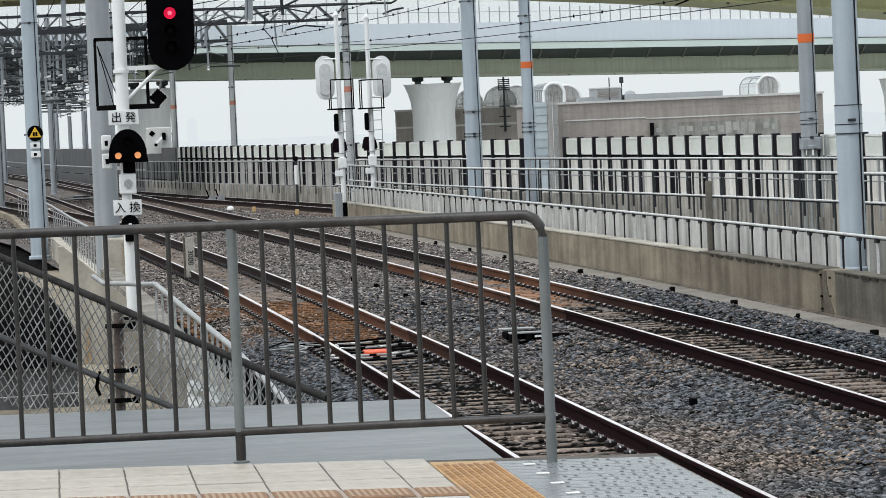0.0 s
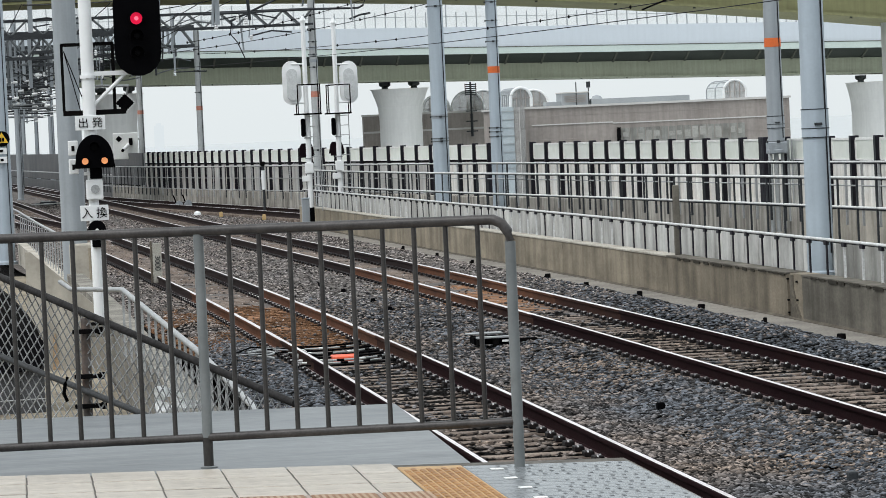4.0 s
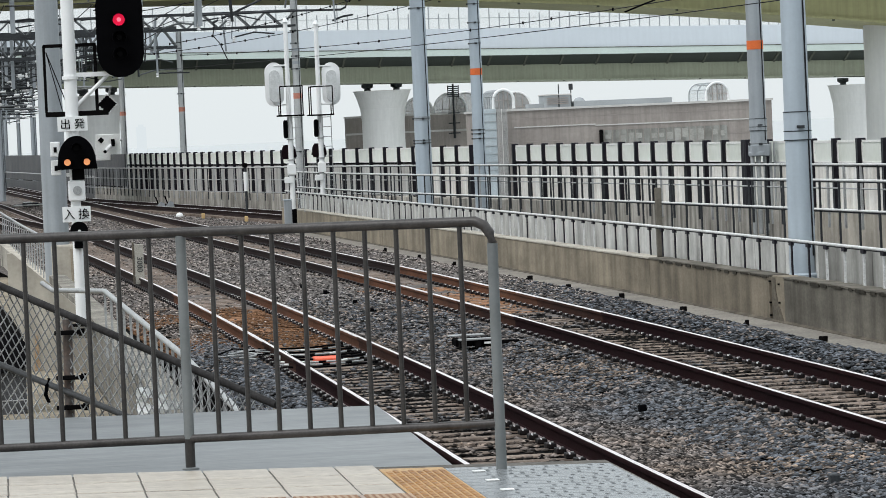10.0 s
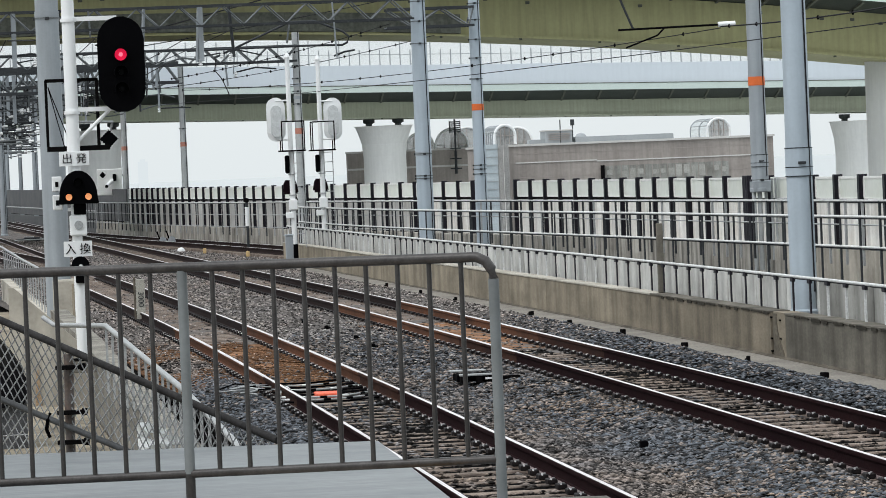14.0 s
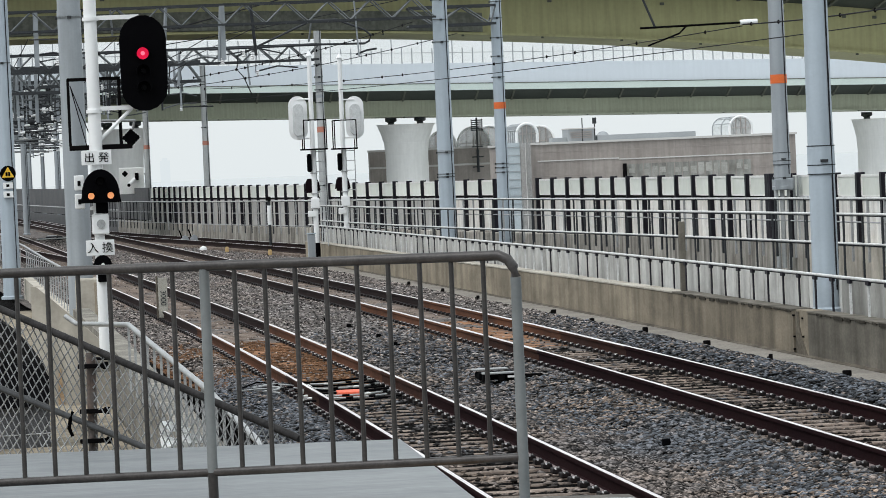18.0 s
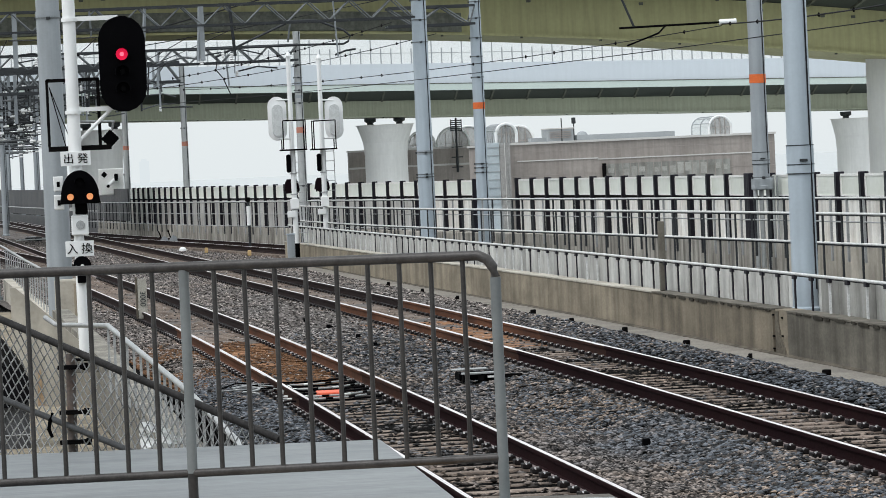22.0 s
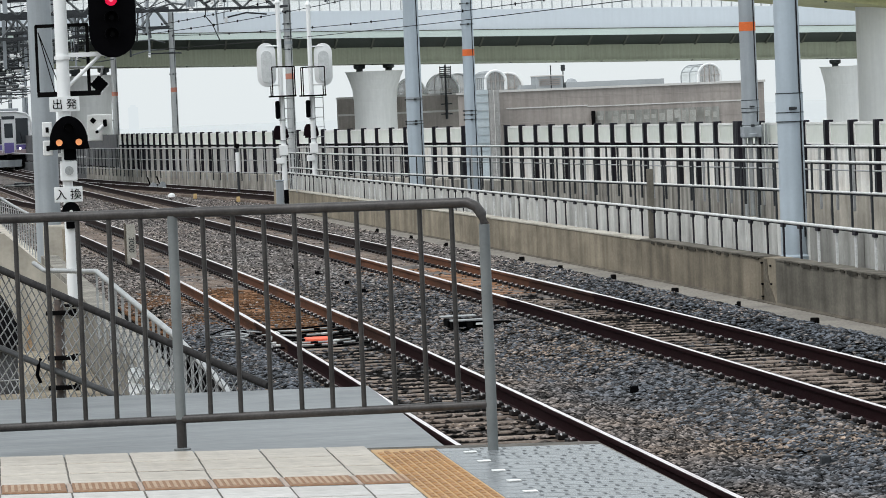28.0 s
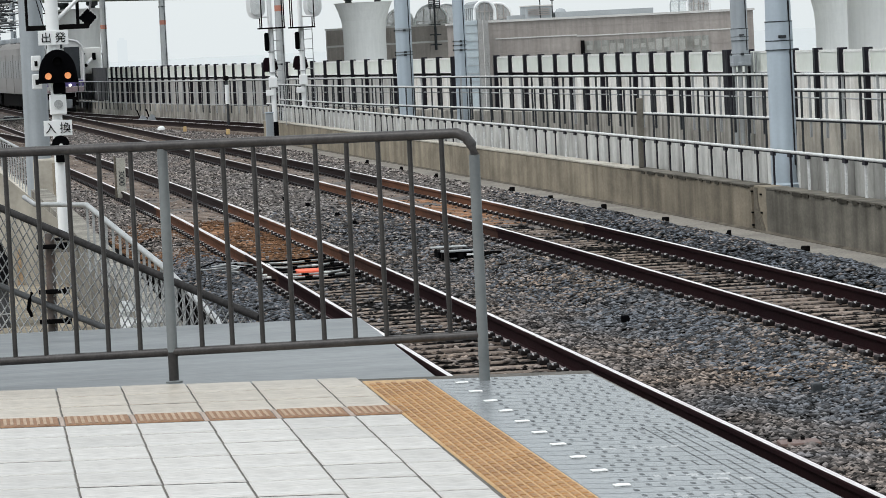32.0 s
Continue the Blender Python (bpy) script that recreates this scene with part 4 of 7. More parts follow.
TILE = tile_mesh("tile", 0.2925, 0.424, M_TILE, 0.003, 0.003)
END_TILE = tile_mesh("tile", 0.2925, 0.456, M_TILE_END, 0.003, 0.003)
X0 = 0.035
rows = [(17.27 - 0.48 * (k + 1), END_TILE) for k in range(3)] + [(15.47 - 0.45 * (k + 1), TILE) for k in range(14)]
for yrow, me in rows:
    for i in range(-4, 5):
        x = X0 + 0.30 * i
        piece("tile", me, platform, (x + 0.005 * (yrow - 13.5), yrow + skew(x) + 0.12, random.uniform(-0.0012, 0.0012)))
HALF = tile_mesh("tile", 0.186, 0.424, M_TILE, 0.003, 0.003)
HALF_END = tile_mesh("tile", 0.178, 0.456, M_TILE_END, 0.003, 0.003)
for yrow, me in rows:
    x = X0 + 1.5
    piece("tile", HALF if me is TILE else HALF_END, platform, (x + 0.005 * (yrow - 13.5), yrow + skew(x) + 0.12, random.uniform(-0.001, 0.001)))

strip = thing("tactile_strip", (0, 0, 0), "brown ribbed tactile guide strip across the tiles", "tactile paving")
STRIP = tile_mesh("tactile_tile", 0.274, 0.36, M_TACT_OLD)
bars = B()
for k in range(9):
    box(bars, 0.012 + k * 0.028, 0.026 + k * 0.028, 0.03 + skew(0.02 + k * 0.028), 0.33 + skew(0.02 + k * 0.028), 0.0, 0.003, 0.001)
BARS = mesh_of("rib", bars, mat("worn_rib_top", (0.42, 0.31, 0.22), 0.6, second=(0.25, 0.15, 0.09), scale=14, amount=0.7))
GAPT = tile_mesh("spacer_tile", 0.02, 0.36, mat("pinkish_spacer", (0.40, 0.32, 0.27), 0.6))
for i in range(-4, 6):
    x = X0 + 0.30 * i
    s = piece("tactile_tile", STRIP, strip, (x + 0.012, 15.49 + skew(x) + 0.12, 0.002))
    piece("rib", BARS, s, (0, 0, 0))
    piece("spacer_tile", GAPT, strip, (x - 0.010, 15.49 + skew(x) + 0.12, 0.001))

band = thing("tactile_band", (0, 0, 0), "ochre tactile warning band along the platform edge", "tactile paving")
studs = []
for k in range(14):
    for r in range(8):
        for c in range(4):
            xx, yy = 1.733 + 0.022 + r * 0.034, 16.52 - 0.45 * k + 0.04 + c * 0.1125 + (0.056 if r % 2 else 0.0)
            studs.append((xx - 0.0125, xx + 0.0125, yy - 0.049 + skew(xx), yy + 0.049 + skew(xx), 0.003, 0.0075))


def blocks(name, bounds, material, parent, label):
    """Many small raised blocks as one mesh."""
    v, f = [], []
    for x0, x1, y0, y1, z0, z1 in bounds:
        k, b = len(v), 0.15 * min(x1 - x0, y1 - y0)
        v += [(x0, y0, z0), (x1, y0, z0), (x1, y1, z0), (x0, y1, z0), (x0 + b, y0 + b, z1), (x1 - b, y0 + b, z1), (x1 - b, y1 - b, z1), (x0 + b, y1 - b, z1)]
        f += [(k + 4, k + 5, k + 6, k + 7), (k, k + 1, k + 5, k + 4), (k + 1, k + 2, k + 6, k + 5), (k + 2, k + 3, k + 7, k + 6), (k + 3, k, k + 4, k + 7)]
    return tagged(soup(name, v, f, material, parent), label, kind="stuff")


blocks("studding", studs, mat("brown_stud_top", (0.235, 0.115, 0.042), 0.55, second=(0.40, 0.215, 0.08), scale=2.2, fine=40, amount=1.0), band, "worn raised studs")
BANDT = tile_mesh("tactile_tile", 0.286, 0.44, M_TACT)
for k in range(14):
    piece("tactile_tile", BANDT, band, (1.733, 16.52 - 0.45 * k + skew(1.733), 0.003))

ENDT = tile_mesh("tactile_tile", 0.286, 0.17, M_TACT)
piece("tactile_tile", ENDT, band, (1.733, 16.97 + skew(1.733), 0.003))

edge = thing("platform_edge", (0, 0, 0), "wet grey platform edge panels with rows of studs", "platform edge")
estud, groove, highlight = [], [], []
er = random.Random(31)
for k in range(13):
    for r in range(3):
        y_ = 16.33 - 0.45 * k + 0.35 + r * 0.15
        for c in range(12):
            xx, yy = 2.17 + c * 0.049 + (0.018 if r % 2 else 0.0), y_ + 0.07
            if er.random() < 0.74 and not (y_ < 14.25 and xx > 2.50):
                estud.append((xx - 0.0085, xx + 0.0085, yy - 0.02 + skew(xx), yy + 0.02 + skew(xx), 0.0, 0.0022))
        for c in range(7):
            xx = 2.462 + c * 0.0415
            if y_ < 14.6 and er.random() < (0.35 if c < 2 else 0.86):
                groove.append((xx - 0.0042, xx + 0.0042, y_ + 0.006 + skew(xx), y_ + 0.135 + skew(xx), -0.001, 0.0006))
# Small pale strips paint the wet highlights across a few panel rows.
for yy, xa, xb in ((13.98, 2.24, 2.56), (13.08, 2.28, 2.55), (12.93, 2.42, 2.60), (12.48, 2.24, 2.50)):
    for q in range(11):
        xx = er.uniform(xa, xb)
        highlight.append((xx - er.uniform(0.006, 0.016), xx + 0.01, yy + er.uniform(-0.02, 0.02) + skew(xx), yy + er.uniform(0.03, 0.05) + skew(xx), -0.001, 0.0006 + 0.00012 * q))
blocks("studding", estud, M_STUD, edge, "small dark raised studs")
blocks("groove", groove, M_DARK_GROOVE, edge, "dark lengthwise groove strips")
blocks("highlight_marks", highlight, M_HIGHLIGHT, edge, "pale strips painted for wet highlights")
EDGET = tile_mesh("edge_panel", 0.735, 0.138, M_EDGE, 0.004)
NOSE = tile_mesh("edge_nose", 0.05, 0.447, M_EDGE)
DASH = mesh_of("white_dash", box(B(), -0.028, 0.028, -0.031, 0.031, 0, 0.003), M_MARK)
for k in range(13):
    y = 16.33 - 0.45 * k
    for q in range(3):
        s = piece("edge_panel", EDGET, edge, (2.022, y + skew(2.0) + 0.35 + 0.15 * q, 0.0))
        if q == 1:
            piece("white_dash", DASH, s, (0.125, 0.03, 0.001))

# coated walkway slab past the tiles
sb = B()
q = [(-7, 19.0), (2.11, 16.62), (2.185, 21.0), (-7, 22.6)]
lo = [sb.verts.new((x, y, -1.25)) for x, y in q]
hi = [sb.verts.new((x, y, -0.03)) for x, y in q]
sb.faces.new(hi)
sb.faces.new(lo[::-1])
for k in range(4):
    sb.faces.new((lo[k], lo[(k + 1) % 4], hi[(k + 1) % 4], hi[k]))
tagged(part("walkway_slab", sb, M_SLAB), "blue-grey coated slab past the platform tiles", "slab", kind="structure")

# platform end fence
fence = thing("platform_fence", (0, 0, 0), "worn grey steel pipe fence across the platform end", "fence")
pa, pb = Vector((2.26, 16.40, 0)), Vector((0.90, 17.20, 0))
d = pb - pa


def on_fence(s, z):
    p = pa + d * s
    return (p.x, p.y, z)


def top_z(s):
    return 1.121 - 0.0075 * s


def low_z(s):
    return 0.206 - 0.0605 * s


TOP = top_z(0)
toprail = [on_fence(0.0, 0.0), on_fence(0.0, TOP - 0.10), on_fence(0.006, TOP - 0.055), on_fence(0.022, TOP - 0.02), on_fence(0.05, TOP)] + [on_fence(s, top_z(s)) for s in np.linspace(0.1, 2.6, 18)]
part("top_rail", tube(B(), toprail[1:], 0.0240, 14), M_FENCE_RAIL, fence, "worn dark top rail")
part("end_post", tube(B(), toprail[:2], 0.0245, 14), M_FENCE_POST, fence)
part("bottom_rail", tube(B(), [on_fence(s, low_z(s)) for s in (0.0, 0.5, 1.0, 1.5, 2.6)], 0.020, 12), M_FENCE_RAIL, fence)
for s in (1.0, 2.0):
    part("post", tube(B(), [on_fence(s, low_z(s)), on_fence(s, top_z(s) - 0.015)], 0.024, 12), M_FENCE_POST, fence)
    part("post_foot", tube(B(), [on_fence(s, 0.0), on_fence(s, low_z(s))], 0.0235, 12), M_FENCE, fence, "dark lower end of the post")
    part("foot_plate", lathe(B(), [(0.04, 0.0), (0.04, 0.008), (0.028, 0.012)], 14, *on_fence(s, 0)[:2]), M_FENCE_POST, fence)
for k in range(26):
    s = k / 10.0 if k < 10 else 1.0 + (k - 10) * 0.107
    if k % 10:
        part("upright_bar", tube(B(), [on_fence(s, low_z(s)), on_fence(s, top_z(s))], 0.0115, 8), M_FENCE, fence)

# ---------------------------------------------------------------- masts and gantries
def mast(x, y, r0, z0, z1, band_z=None, m=None, collars=(), label="tall blue-grey tubular overhead line mast", band=None, cable=True, sleeve=None, straps=()):
    """A tapered tube with thin clamp rings, bolted straps, a joint sleeve and a cable."""
    m = m or M_POLE
    t = thing("overhead_mast", (x, y, z0), label, "mast", "overhead line masts")
    h = z1 - z0

    def rad(z):
        return r0 * (1 - 0.18 * (z - z0) / h)

    def ring(nm, za_, zb_, grow, mm, lb=""):
        ra_, rb_ = rad(za_), rad(zb_)
        part(nm, lathe(B(), [(ra_ * 0.97, za_ - z0), (ra_ + grow, za_ - z0), (rb_ + grow, zb_ - z0), (rb_ * 0.97, zb_ - z0)], 28), mm, t, lb)
    part("shaft", lathe(B(), [(r0, 0), (r0 * 0.82, h)], 28), m, t)
    part("base_collar", lathe(B(), [(r0 * 1.25, 0.0), (r0 * 1.25, 0.06), (r0 * 1.02, 0.08)], 24), m, t)
    if band_z is not None:
        ring("orange_band", band_z - 0.09, band_z + 0.09, 0.004, band or M_ORANGE, "orange painted band")
    for c in collars:
        ring("clamp_ring", c - 0.012, c + 0.012, 0.012, M_LATTICE)
        part("clamp_bolt", box(B(), -0.035, 0.035, -rad(c) - 0.035, -rad(c) - 0.005, c - z0 - 0.028, c - z0 + 0.02, 0.006), M_TRUSS, t)
        part("clamp_bolt", box(B(), -rad(c) - 0.035, -rad(c) - 0.005, -0.03, 0.03, c - z0 - 0.028, c - z0 + 0.02, 0.006), M_TRUSS, t)
    if sleeve:
        lo, hi = sleeve
        ring("joint_sleeve", lo, hi, 0.010, m, "slightly wider joint sleeve")
        for z in (lo, hi, lo + (hi - lo) * 0.32):
            ring("sleeve_seam", z - 0.006, z + 0.006, 0.014, M_TRUSS, "dark seam at the sleeve edge")
        part("sleeve_lug", box(B(), -0.05, 0.05, -rad(lo) - 0.04, -rad(lo) - 0.008, lo - z0 + (hi - lo) * 0.42, lo - z0 + (hi - lo) * 0.52, 0.006), M_TRUSS, t)
    for s_ in straps:
        ring("strap", s_ - 0.05, s_ + 0.05, 0.008, M_POLE_DARK)
    if cable:
        part("cable", tube(B(), [(r0 * 0.66, -r0 * 0.78, 0.3), (r0 * 0.60, -r0 * 0.76, h * 0.4), (r0 * 0.5, -r0 * 0.72, h)], 0.011, 5), M_WIRE, t, "thin black cable")
    return t


# The first mast's backlit shade is given by the darker mast colour.
mast(1.17, 62.0, 0.215, -1.1, 9.5, m=M_POLE_DARK, collars=(4.25,), cable=False, straps=(4.32,))
mast(0.03, 83.0, 0.20, -1.1, 9.5, collars=(1.7, 4.2), m=M_POLE)
mast(11.03, 92.0, 0.215, -1.1, 9.0, collars=(1.19, 1.26, 1.81, 4.59, 5.15, 5.65, 5.95), m=M_POLE, straps=(1.81,))
mast(13.54, 100.0, 0.175, -1.0, 9.0, 3.05, collars=(1.22, 1.35, 1.46, 3.83, 4.4, 4.91, 5.45, 5.9), m=M_POLE, label="blue-grey overhead line mast with an orange band")
m73 = mast(15.59, 73.0, 0.172, 0.72, 9.0, 2.95, collars=(0.95,), m=M_POLE_DARK, label="grey overhead line mast with an orange band by the barrier", sleeve=(1.22, 1.46))
part("foot_box", box(B(), -0.185, 0.185, -0.19, 0.19, -0.02, 0.22, 0.02), M_POLE_DARK, m73, "grey bolted foot plate")
for dx_, r_, zb_ in ((-0.15, 0.045, -1.6), (-0.03, 0.05, -1.6), (0.10, 0.035, -1.6), (0.22, 0.03, -1.4), (0.30, 0.022, -1.6)):
    part("foot_leg", tube(B(), [(dx_, -0.05, zb_), (dx_, -0.05, 0.25 if dx_ > 0.2 else 0.0)], r_, 10), M_POLE_PALE, m73, "pale foot tube")
mast(10.335, 46.0, 0.172, -0.58, 8.0, m=M_POLE, label="thick blue-grey mast behind the low wall", sleeve=(1.20, 1.56))
mast(9.89, 115.0, 0.14, -1.0, 5.85, 2.75, collars=(1.0, 3.6, 4.0, 4.4, 4.8), m=M_POLE_PALE, band=M_ORANGE_PALE, label="grey lattice-banded mast with an orange band", straps=(3.8, 4.2))
mast(8.15, 150.0, 0.143, -1.25, 5.92, 2.76, collars=(3.4, 4.29), m=M_POLE_PALE, band=M_ORANGE_PALE, label="distant grey mast with a pale orange band")
mast(6.357, 166.0, 0.15, -1.25, 6.33, 2.81, m=M_POLE_PALE, band=M_ORANGE_PALE, label="distant grey mast with a pale orange band")
for x, y in ((2.60, 260), (-1.9, 240), (3.18, 230), (-3.4, 205), (0.1, 260), (-1.4, 150), (-4.2, 300), (1.2, 220), (0.9, 180), (1.9, 290), (4.3, 300), (0.2, 168)):
    mast(x, y, 0.15, -1.1, 7.5, m=M_POLE_DARK, label="far grey overhead line mast")


def gantry(y, xl, xr, z0, z1, label="steel lattice gantry beam across the tracks", drops=(), bay=0.75, clutter=0, thick=0.034):
    t = thing("gantry_beam", (0, y, 0), label, "gantry", "overhead gantries")
    for z in (z0, z1):
        for dy in (-0.3, 0.3):
            part("chord", box(B(), xl, xr, dy - thick, dy + thick, z - thick, z + thick), M_TRUSS, t)
    web = B()
    x, k = xl, 0
    while x < xr - 0.1:
        x2 = min(x + bay, xr)
        for dy in (-0.3, 0.3):
            a, b = (z0, z1) if k % 2 else (z1, z0)
            tube(web, [(x, dy, a), (x2, dy, b)], thick * 0.75, 5)
        tube(web, [(x, -0.3, z0), (x, 0.3, z0)], 0.02, 5)
        tube(web, [(x, -0.3, z1), (x2, 0.3, z1)], 0.02, 5)
        x, k = x2, k + 1
    part("lattice", web, M_LATTICE, t)
    for dx, dz in drops:
        part("drop_arm", box(B(), dx - 0.06, dx + 0.06, -0.06, 0.06, dz, z1), M_POLE_DARK, t)
        part("bracket_arm", tube(B(), [(dx, 0, dz + 0.12), (dx + 0.9, 0, dz + 0.25), (dx + 1.5, 0, dz + 0.1)], 0.02, 6), M_TRUSS, t)
        part("insulator", lathe(B(), [(0.02, 0), (0.05, 0.03), (0.03, 0.06), (0.05, 0.09), (0.03, 0.12), (0.05, 0.15), (0.02, 0.18)], 10, dx + 0.5, 0), M_WHITE, t, at=(0, 0, dz + 0.05))
    if clutter:
        rg = random.Random(int(y))
        for k in range(clutter):
            x = rg.uniform(max(xl, -7.5), xr - 0.3)
            z = z0 - rg.uniform(0.15, 1.1)
            part("hanger", tube(B(), [(x, 0, z1), (x + rg.uniform(-0.1, 0.1), 0, z)], rg.uniform(0.018, 0.05), 5), rg.choice((M_TRUSS, M_LATTICE, M_POLE_DARK)), t)
            if k % 2 == 0:
                x2 = x + rg.uniform(0.4, 1.3) * rg.choice((-1, 1))
                part("bracket_arm", tube(B(), [(x, 0, z + 0.05), ((x + x2) / 2, 0.1, z + rg.uniform(0.05, 0.25)), (x2, 0.2, z + rg.uniform(-0.05, 0.3))], 0.026, 5), rg.choice((M_TRUSS, M_LATTICE)), t)
            if k % 3 == 0:
                part("insulator", lathe(B(), [(0.02, 0), (0.06, 0.03), (0.03, 0.06), (0.06, 0.09), (0.03, 0.12), (0.06, 0.15), (0.02, 0.18)], 8, x, 0), M_WHITE, t, at=(0, 0, z - 0.1))
    return t


gantry(92.0, -4.5, 10.9, 5.22, 5.72, drops=((0.9, 4.35), (5.55, 4.35)), clutter=7, bay=0.53, thick=0.026)
gantry(100.0, 11.1, 13.5, 5.3, 5.8)
gantry(115.0, -6, 9.9, 4.95, 5.42, drops=((2.6, 4.2), (-1.0, 4.2)), bay=0.5, clutter=8)
for y, z in ((126, 4.5), (134, 4.9), (146, 4.7), (158, 4.95), (168, 4.5), (180, 5.0), (192, 4.6), (205, 5.2), (220, 4.7), (235, 5.3), (262, 5.4), (295, 5.4)):
    gantry(y, -12 - (y - 134) * 0.05, {126: 4.0, 134: 7.2, 146: 3.6, 158: 6.0, 168: 3.2, 180: 3.5, 192: 2.5, 205: 3, 220: 2.2, 235: 2, 262: 0.2, 295: -1}[y], z, z + 0.7, "distant steel lattice gantry beam", drops=((-2.0, z - 1.0), (1.0 - (y - 134) * 0.02, z - 1.0), (-4.5, z - 1.1), (2.4 - (y - 134) * 0.02, z - 0.9)), bay=0.55, clutter=34, thick=0.052)


def hanging_bracket(cx, y, top, seed):
    """Drop tube under a far gantry with registration arms, slanting stays and insulators."""
    rg = random.Random(seed)
    t = thing("hanging_bracket", (cx, y, 0), "dark hanging bracket with arms and pale insulators", "overhead fitting", "hanging brackets")
    low = rg.uniform(2.9, 3.5)
    part("drop_tube", tube(B(), [(0, 0, top), (0, 0, low)], 0.05, 6), M_POLE_DARK, t)
    for k in range(5):
        z = low + 0.1 + k * rg.uniform(0.26, 0.42)
        a, b = rg.uniform(-1.3, -0.2), rg.uniform(0.3, 1.5)
        part("arm", tube(B(), [(a, 0, z), (b, 0, z + rg.uniform(-0.08, 0.12))], rg.uniform(0.025, 0.042), 5), rg.choice((M_TRUSS, M_TRUSS, M_LATTICE)), t)
        if k % 2 == 0:
            part("insulator", tube(B(), [(b, 0, z), (b + 0.22, 0, z + 0.02)], 0.05, 6), M_WHITE, t, "white insulator")
        else:
            part("stay", tube(B(), [(0, 0, z + 0.6), (b, 0, z)], 0.025, 5), M_TRUSS, t)


for k, (y, top, right) in enumerate(((126, 5.2, 3.6), (134, 5.6, 4.0), (146, 5.4, 3.4), (158, 5.65, 3.4), (168, 5.2, 3.0), (180, 5.7, 3.2), (192, 5.3, 2.3), (205, 5.9, 2.8), (220, 5.4, 2.0), (235, 6.0, 1.8))):
    hanging_bracket(0.55 + 0.012 * (y - 128) - 0.35 * (k % 2), y, top, 60 + k)
    hanging_bracket(min(right, -0.9 + 0.026 * (y - 128) + 0.4 * (k % 3)), y, top, 80 + k)


def wire(name, pts, r, label, beads=0, sag=0.0):
    t = thing(name, (0, 0, 0), label, "overhead wire", "overhead wires")
    run_, (a, b) = [], pts
    for s in np.linspace(0, 1, 25):
        run_.append((a[0] + (b[0] - a[0]) * s, a[1] + (b[1] - a[1]) * s, a[2] + (b[2] - a[2]) * s - 4 * sag * s * (1 - s)))
    part("wire", tube(B(), run_, r, 5), M_WIRE, t)
    for k in range(beads):
        p = run_[int((k + 0.5) * 24 / beads)]
        part("insulator_bead", lathe(B(), [(0.01, -0.04), (0.025, -0.015), (0.025, 0.015), (0.01, 0.04)], 8), M_DARK, t, at=p)
    return t


wire("messenger_wire", ((7.0, 128, 4.46), (14.9, 73, 4.05)), 0.010, "thin black overhead wire with insulator beads", 14, 0.25)
wire("messenger_wire", ((14.9, 73, 4.08), (14.4, 50, 3.75)), 0.014, "thin black overhead wire with insulator beads", 8, 0.1)
wire("contact_wire", ((6.4, 128, 4.0), (14.6, 50, 3.45)), 0.009, "thin black overhead contact wire", 0, 0.15)
wire("contact_wire", ((2.6, 92, 4.6), (13.3, 100, 6.5)), 0.012, "thin black guy wire between masts", 0, 0.1)
wire("contact_wire", ((0.5, 62, 3.9), (7.5, 115, 6.5)), 0.012, "thin black overhead feeder wire", 0, 0.2)
wire("contact_wire", ((-4.0, 92, 4.2), (3.0, 240, 4.2)), 0.014, "thin black overhead contact wire", 0, 0.3)
wire("contact_wire", ((-1.0, 92, 4.5), (1.0, 240, 4.4)), 0.014, "thin black overhead contact wire", 0, 0.3)

for k, (xa, xb, z) in enumerate(((-5.5, -6.5, 4.2), (-5.0, -5.6, 5.1), (-2.6, -3.5, 3.9), (-2.2, -2.8, 4.9), (0.2, -1.2, 3.95), (0.7, -0.6, 4.85), (2.4, 0.6, 4.0), (2.9, 1.0, 4.8), (4.6, 2.2, 4.1), (5.2, 2.6, 4.75), (6.4, 3.0, 4.95))):
    wire("contact_wire" if z < 4.3 else "messenger_wire", ((xa, 92, z + 0.2), (xb, 158, z + 0.25)), 0.012, "thin black overhead wire along the tracks", 4 if z > 4.3 else 0, 0.25)
    wire("contact_wire" if z < 4.3 else "messenger_wire", ((xb, 158, z + 0.25), (xb * 1.6 - 1.5, 262, z + 0.5)), 0.014, "thin black overhead wire along the tracks", 0, 0.35)
# cantilever bracket with its curved tube
cv = thing("cantilever_arm", (0, 114.6, 0), "dark curved cantilever tube hung from a gantry", "overhead fitting")
S_ = 114.6 / 110.0
part("curved_tube", tube(B(), [(x * S_, 0, 1.55 + (z - 1.55) * S_) for x, z in ((7.0, 4.98), (9.3, 5.97), (10.05, 5.98), (10.89, 5.64), (11.09, 5.46), (11.02, 5.3), (10.87, 5.23), (9.5, 5.25), (6.2, 5.22))], 0.035, 8), M_TRUSS, cv)
part("drop_loop", tube(B(), [(x * S_, -0.1, 1.55 + (z - 1.55) * S_) for x, z in ((7.05, 4.95), (7.0, 4.6), (7.2, 4.35), (7.42, 3.83))], 0.018, 6), M_WIRE, cv)
part("brace", tube(B(), [(9.3 * S_, 0, 1.55 + 4.42 * S_), (9.2 * S_, 0, 5.5)], 0.03, 6), M_LATTICE, cv)
wire("messenger_wire", ((5.6, 108, 4.35), (11.0, 98, 5.35)), 0.010, "thin black overhead wire with insulator beads", 16, 0.12)
wire("messenger_wire", ((4.9, 110, 4.1), (12.2, 98, 5.0)), 0.010, "thin black overhead wire with insulator beads", 12, 0.15)
wire("contact_wire", ((3.0, 95, 4.95), (12.6, 100, 7.4)), 0.018, "grey stay cable to a mast", 0, 0.02)
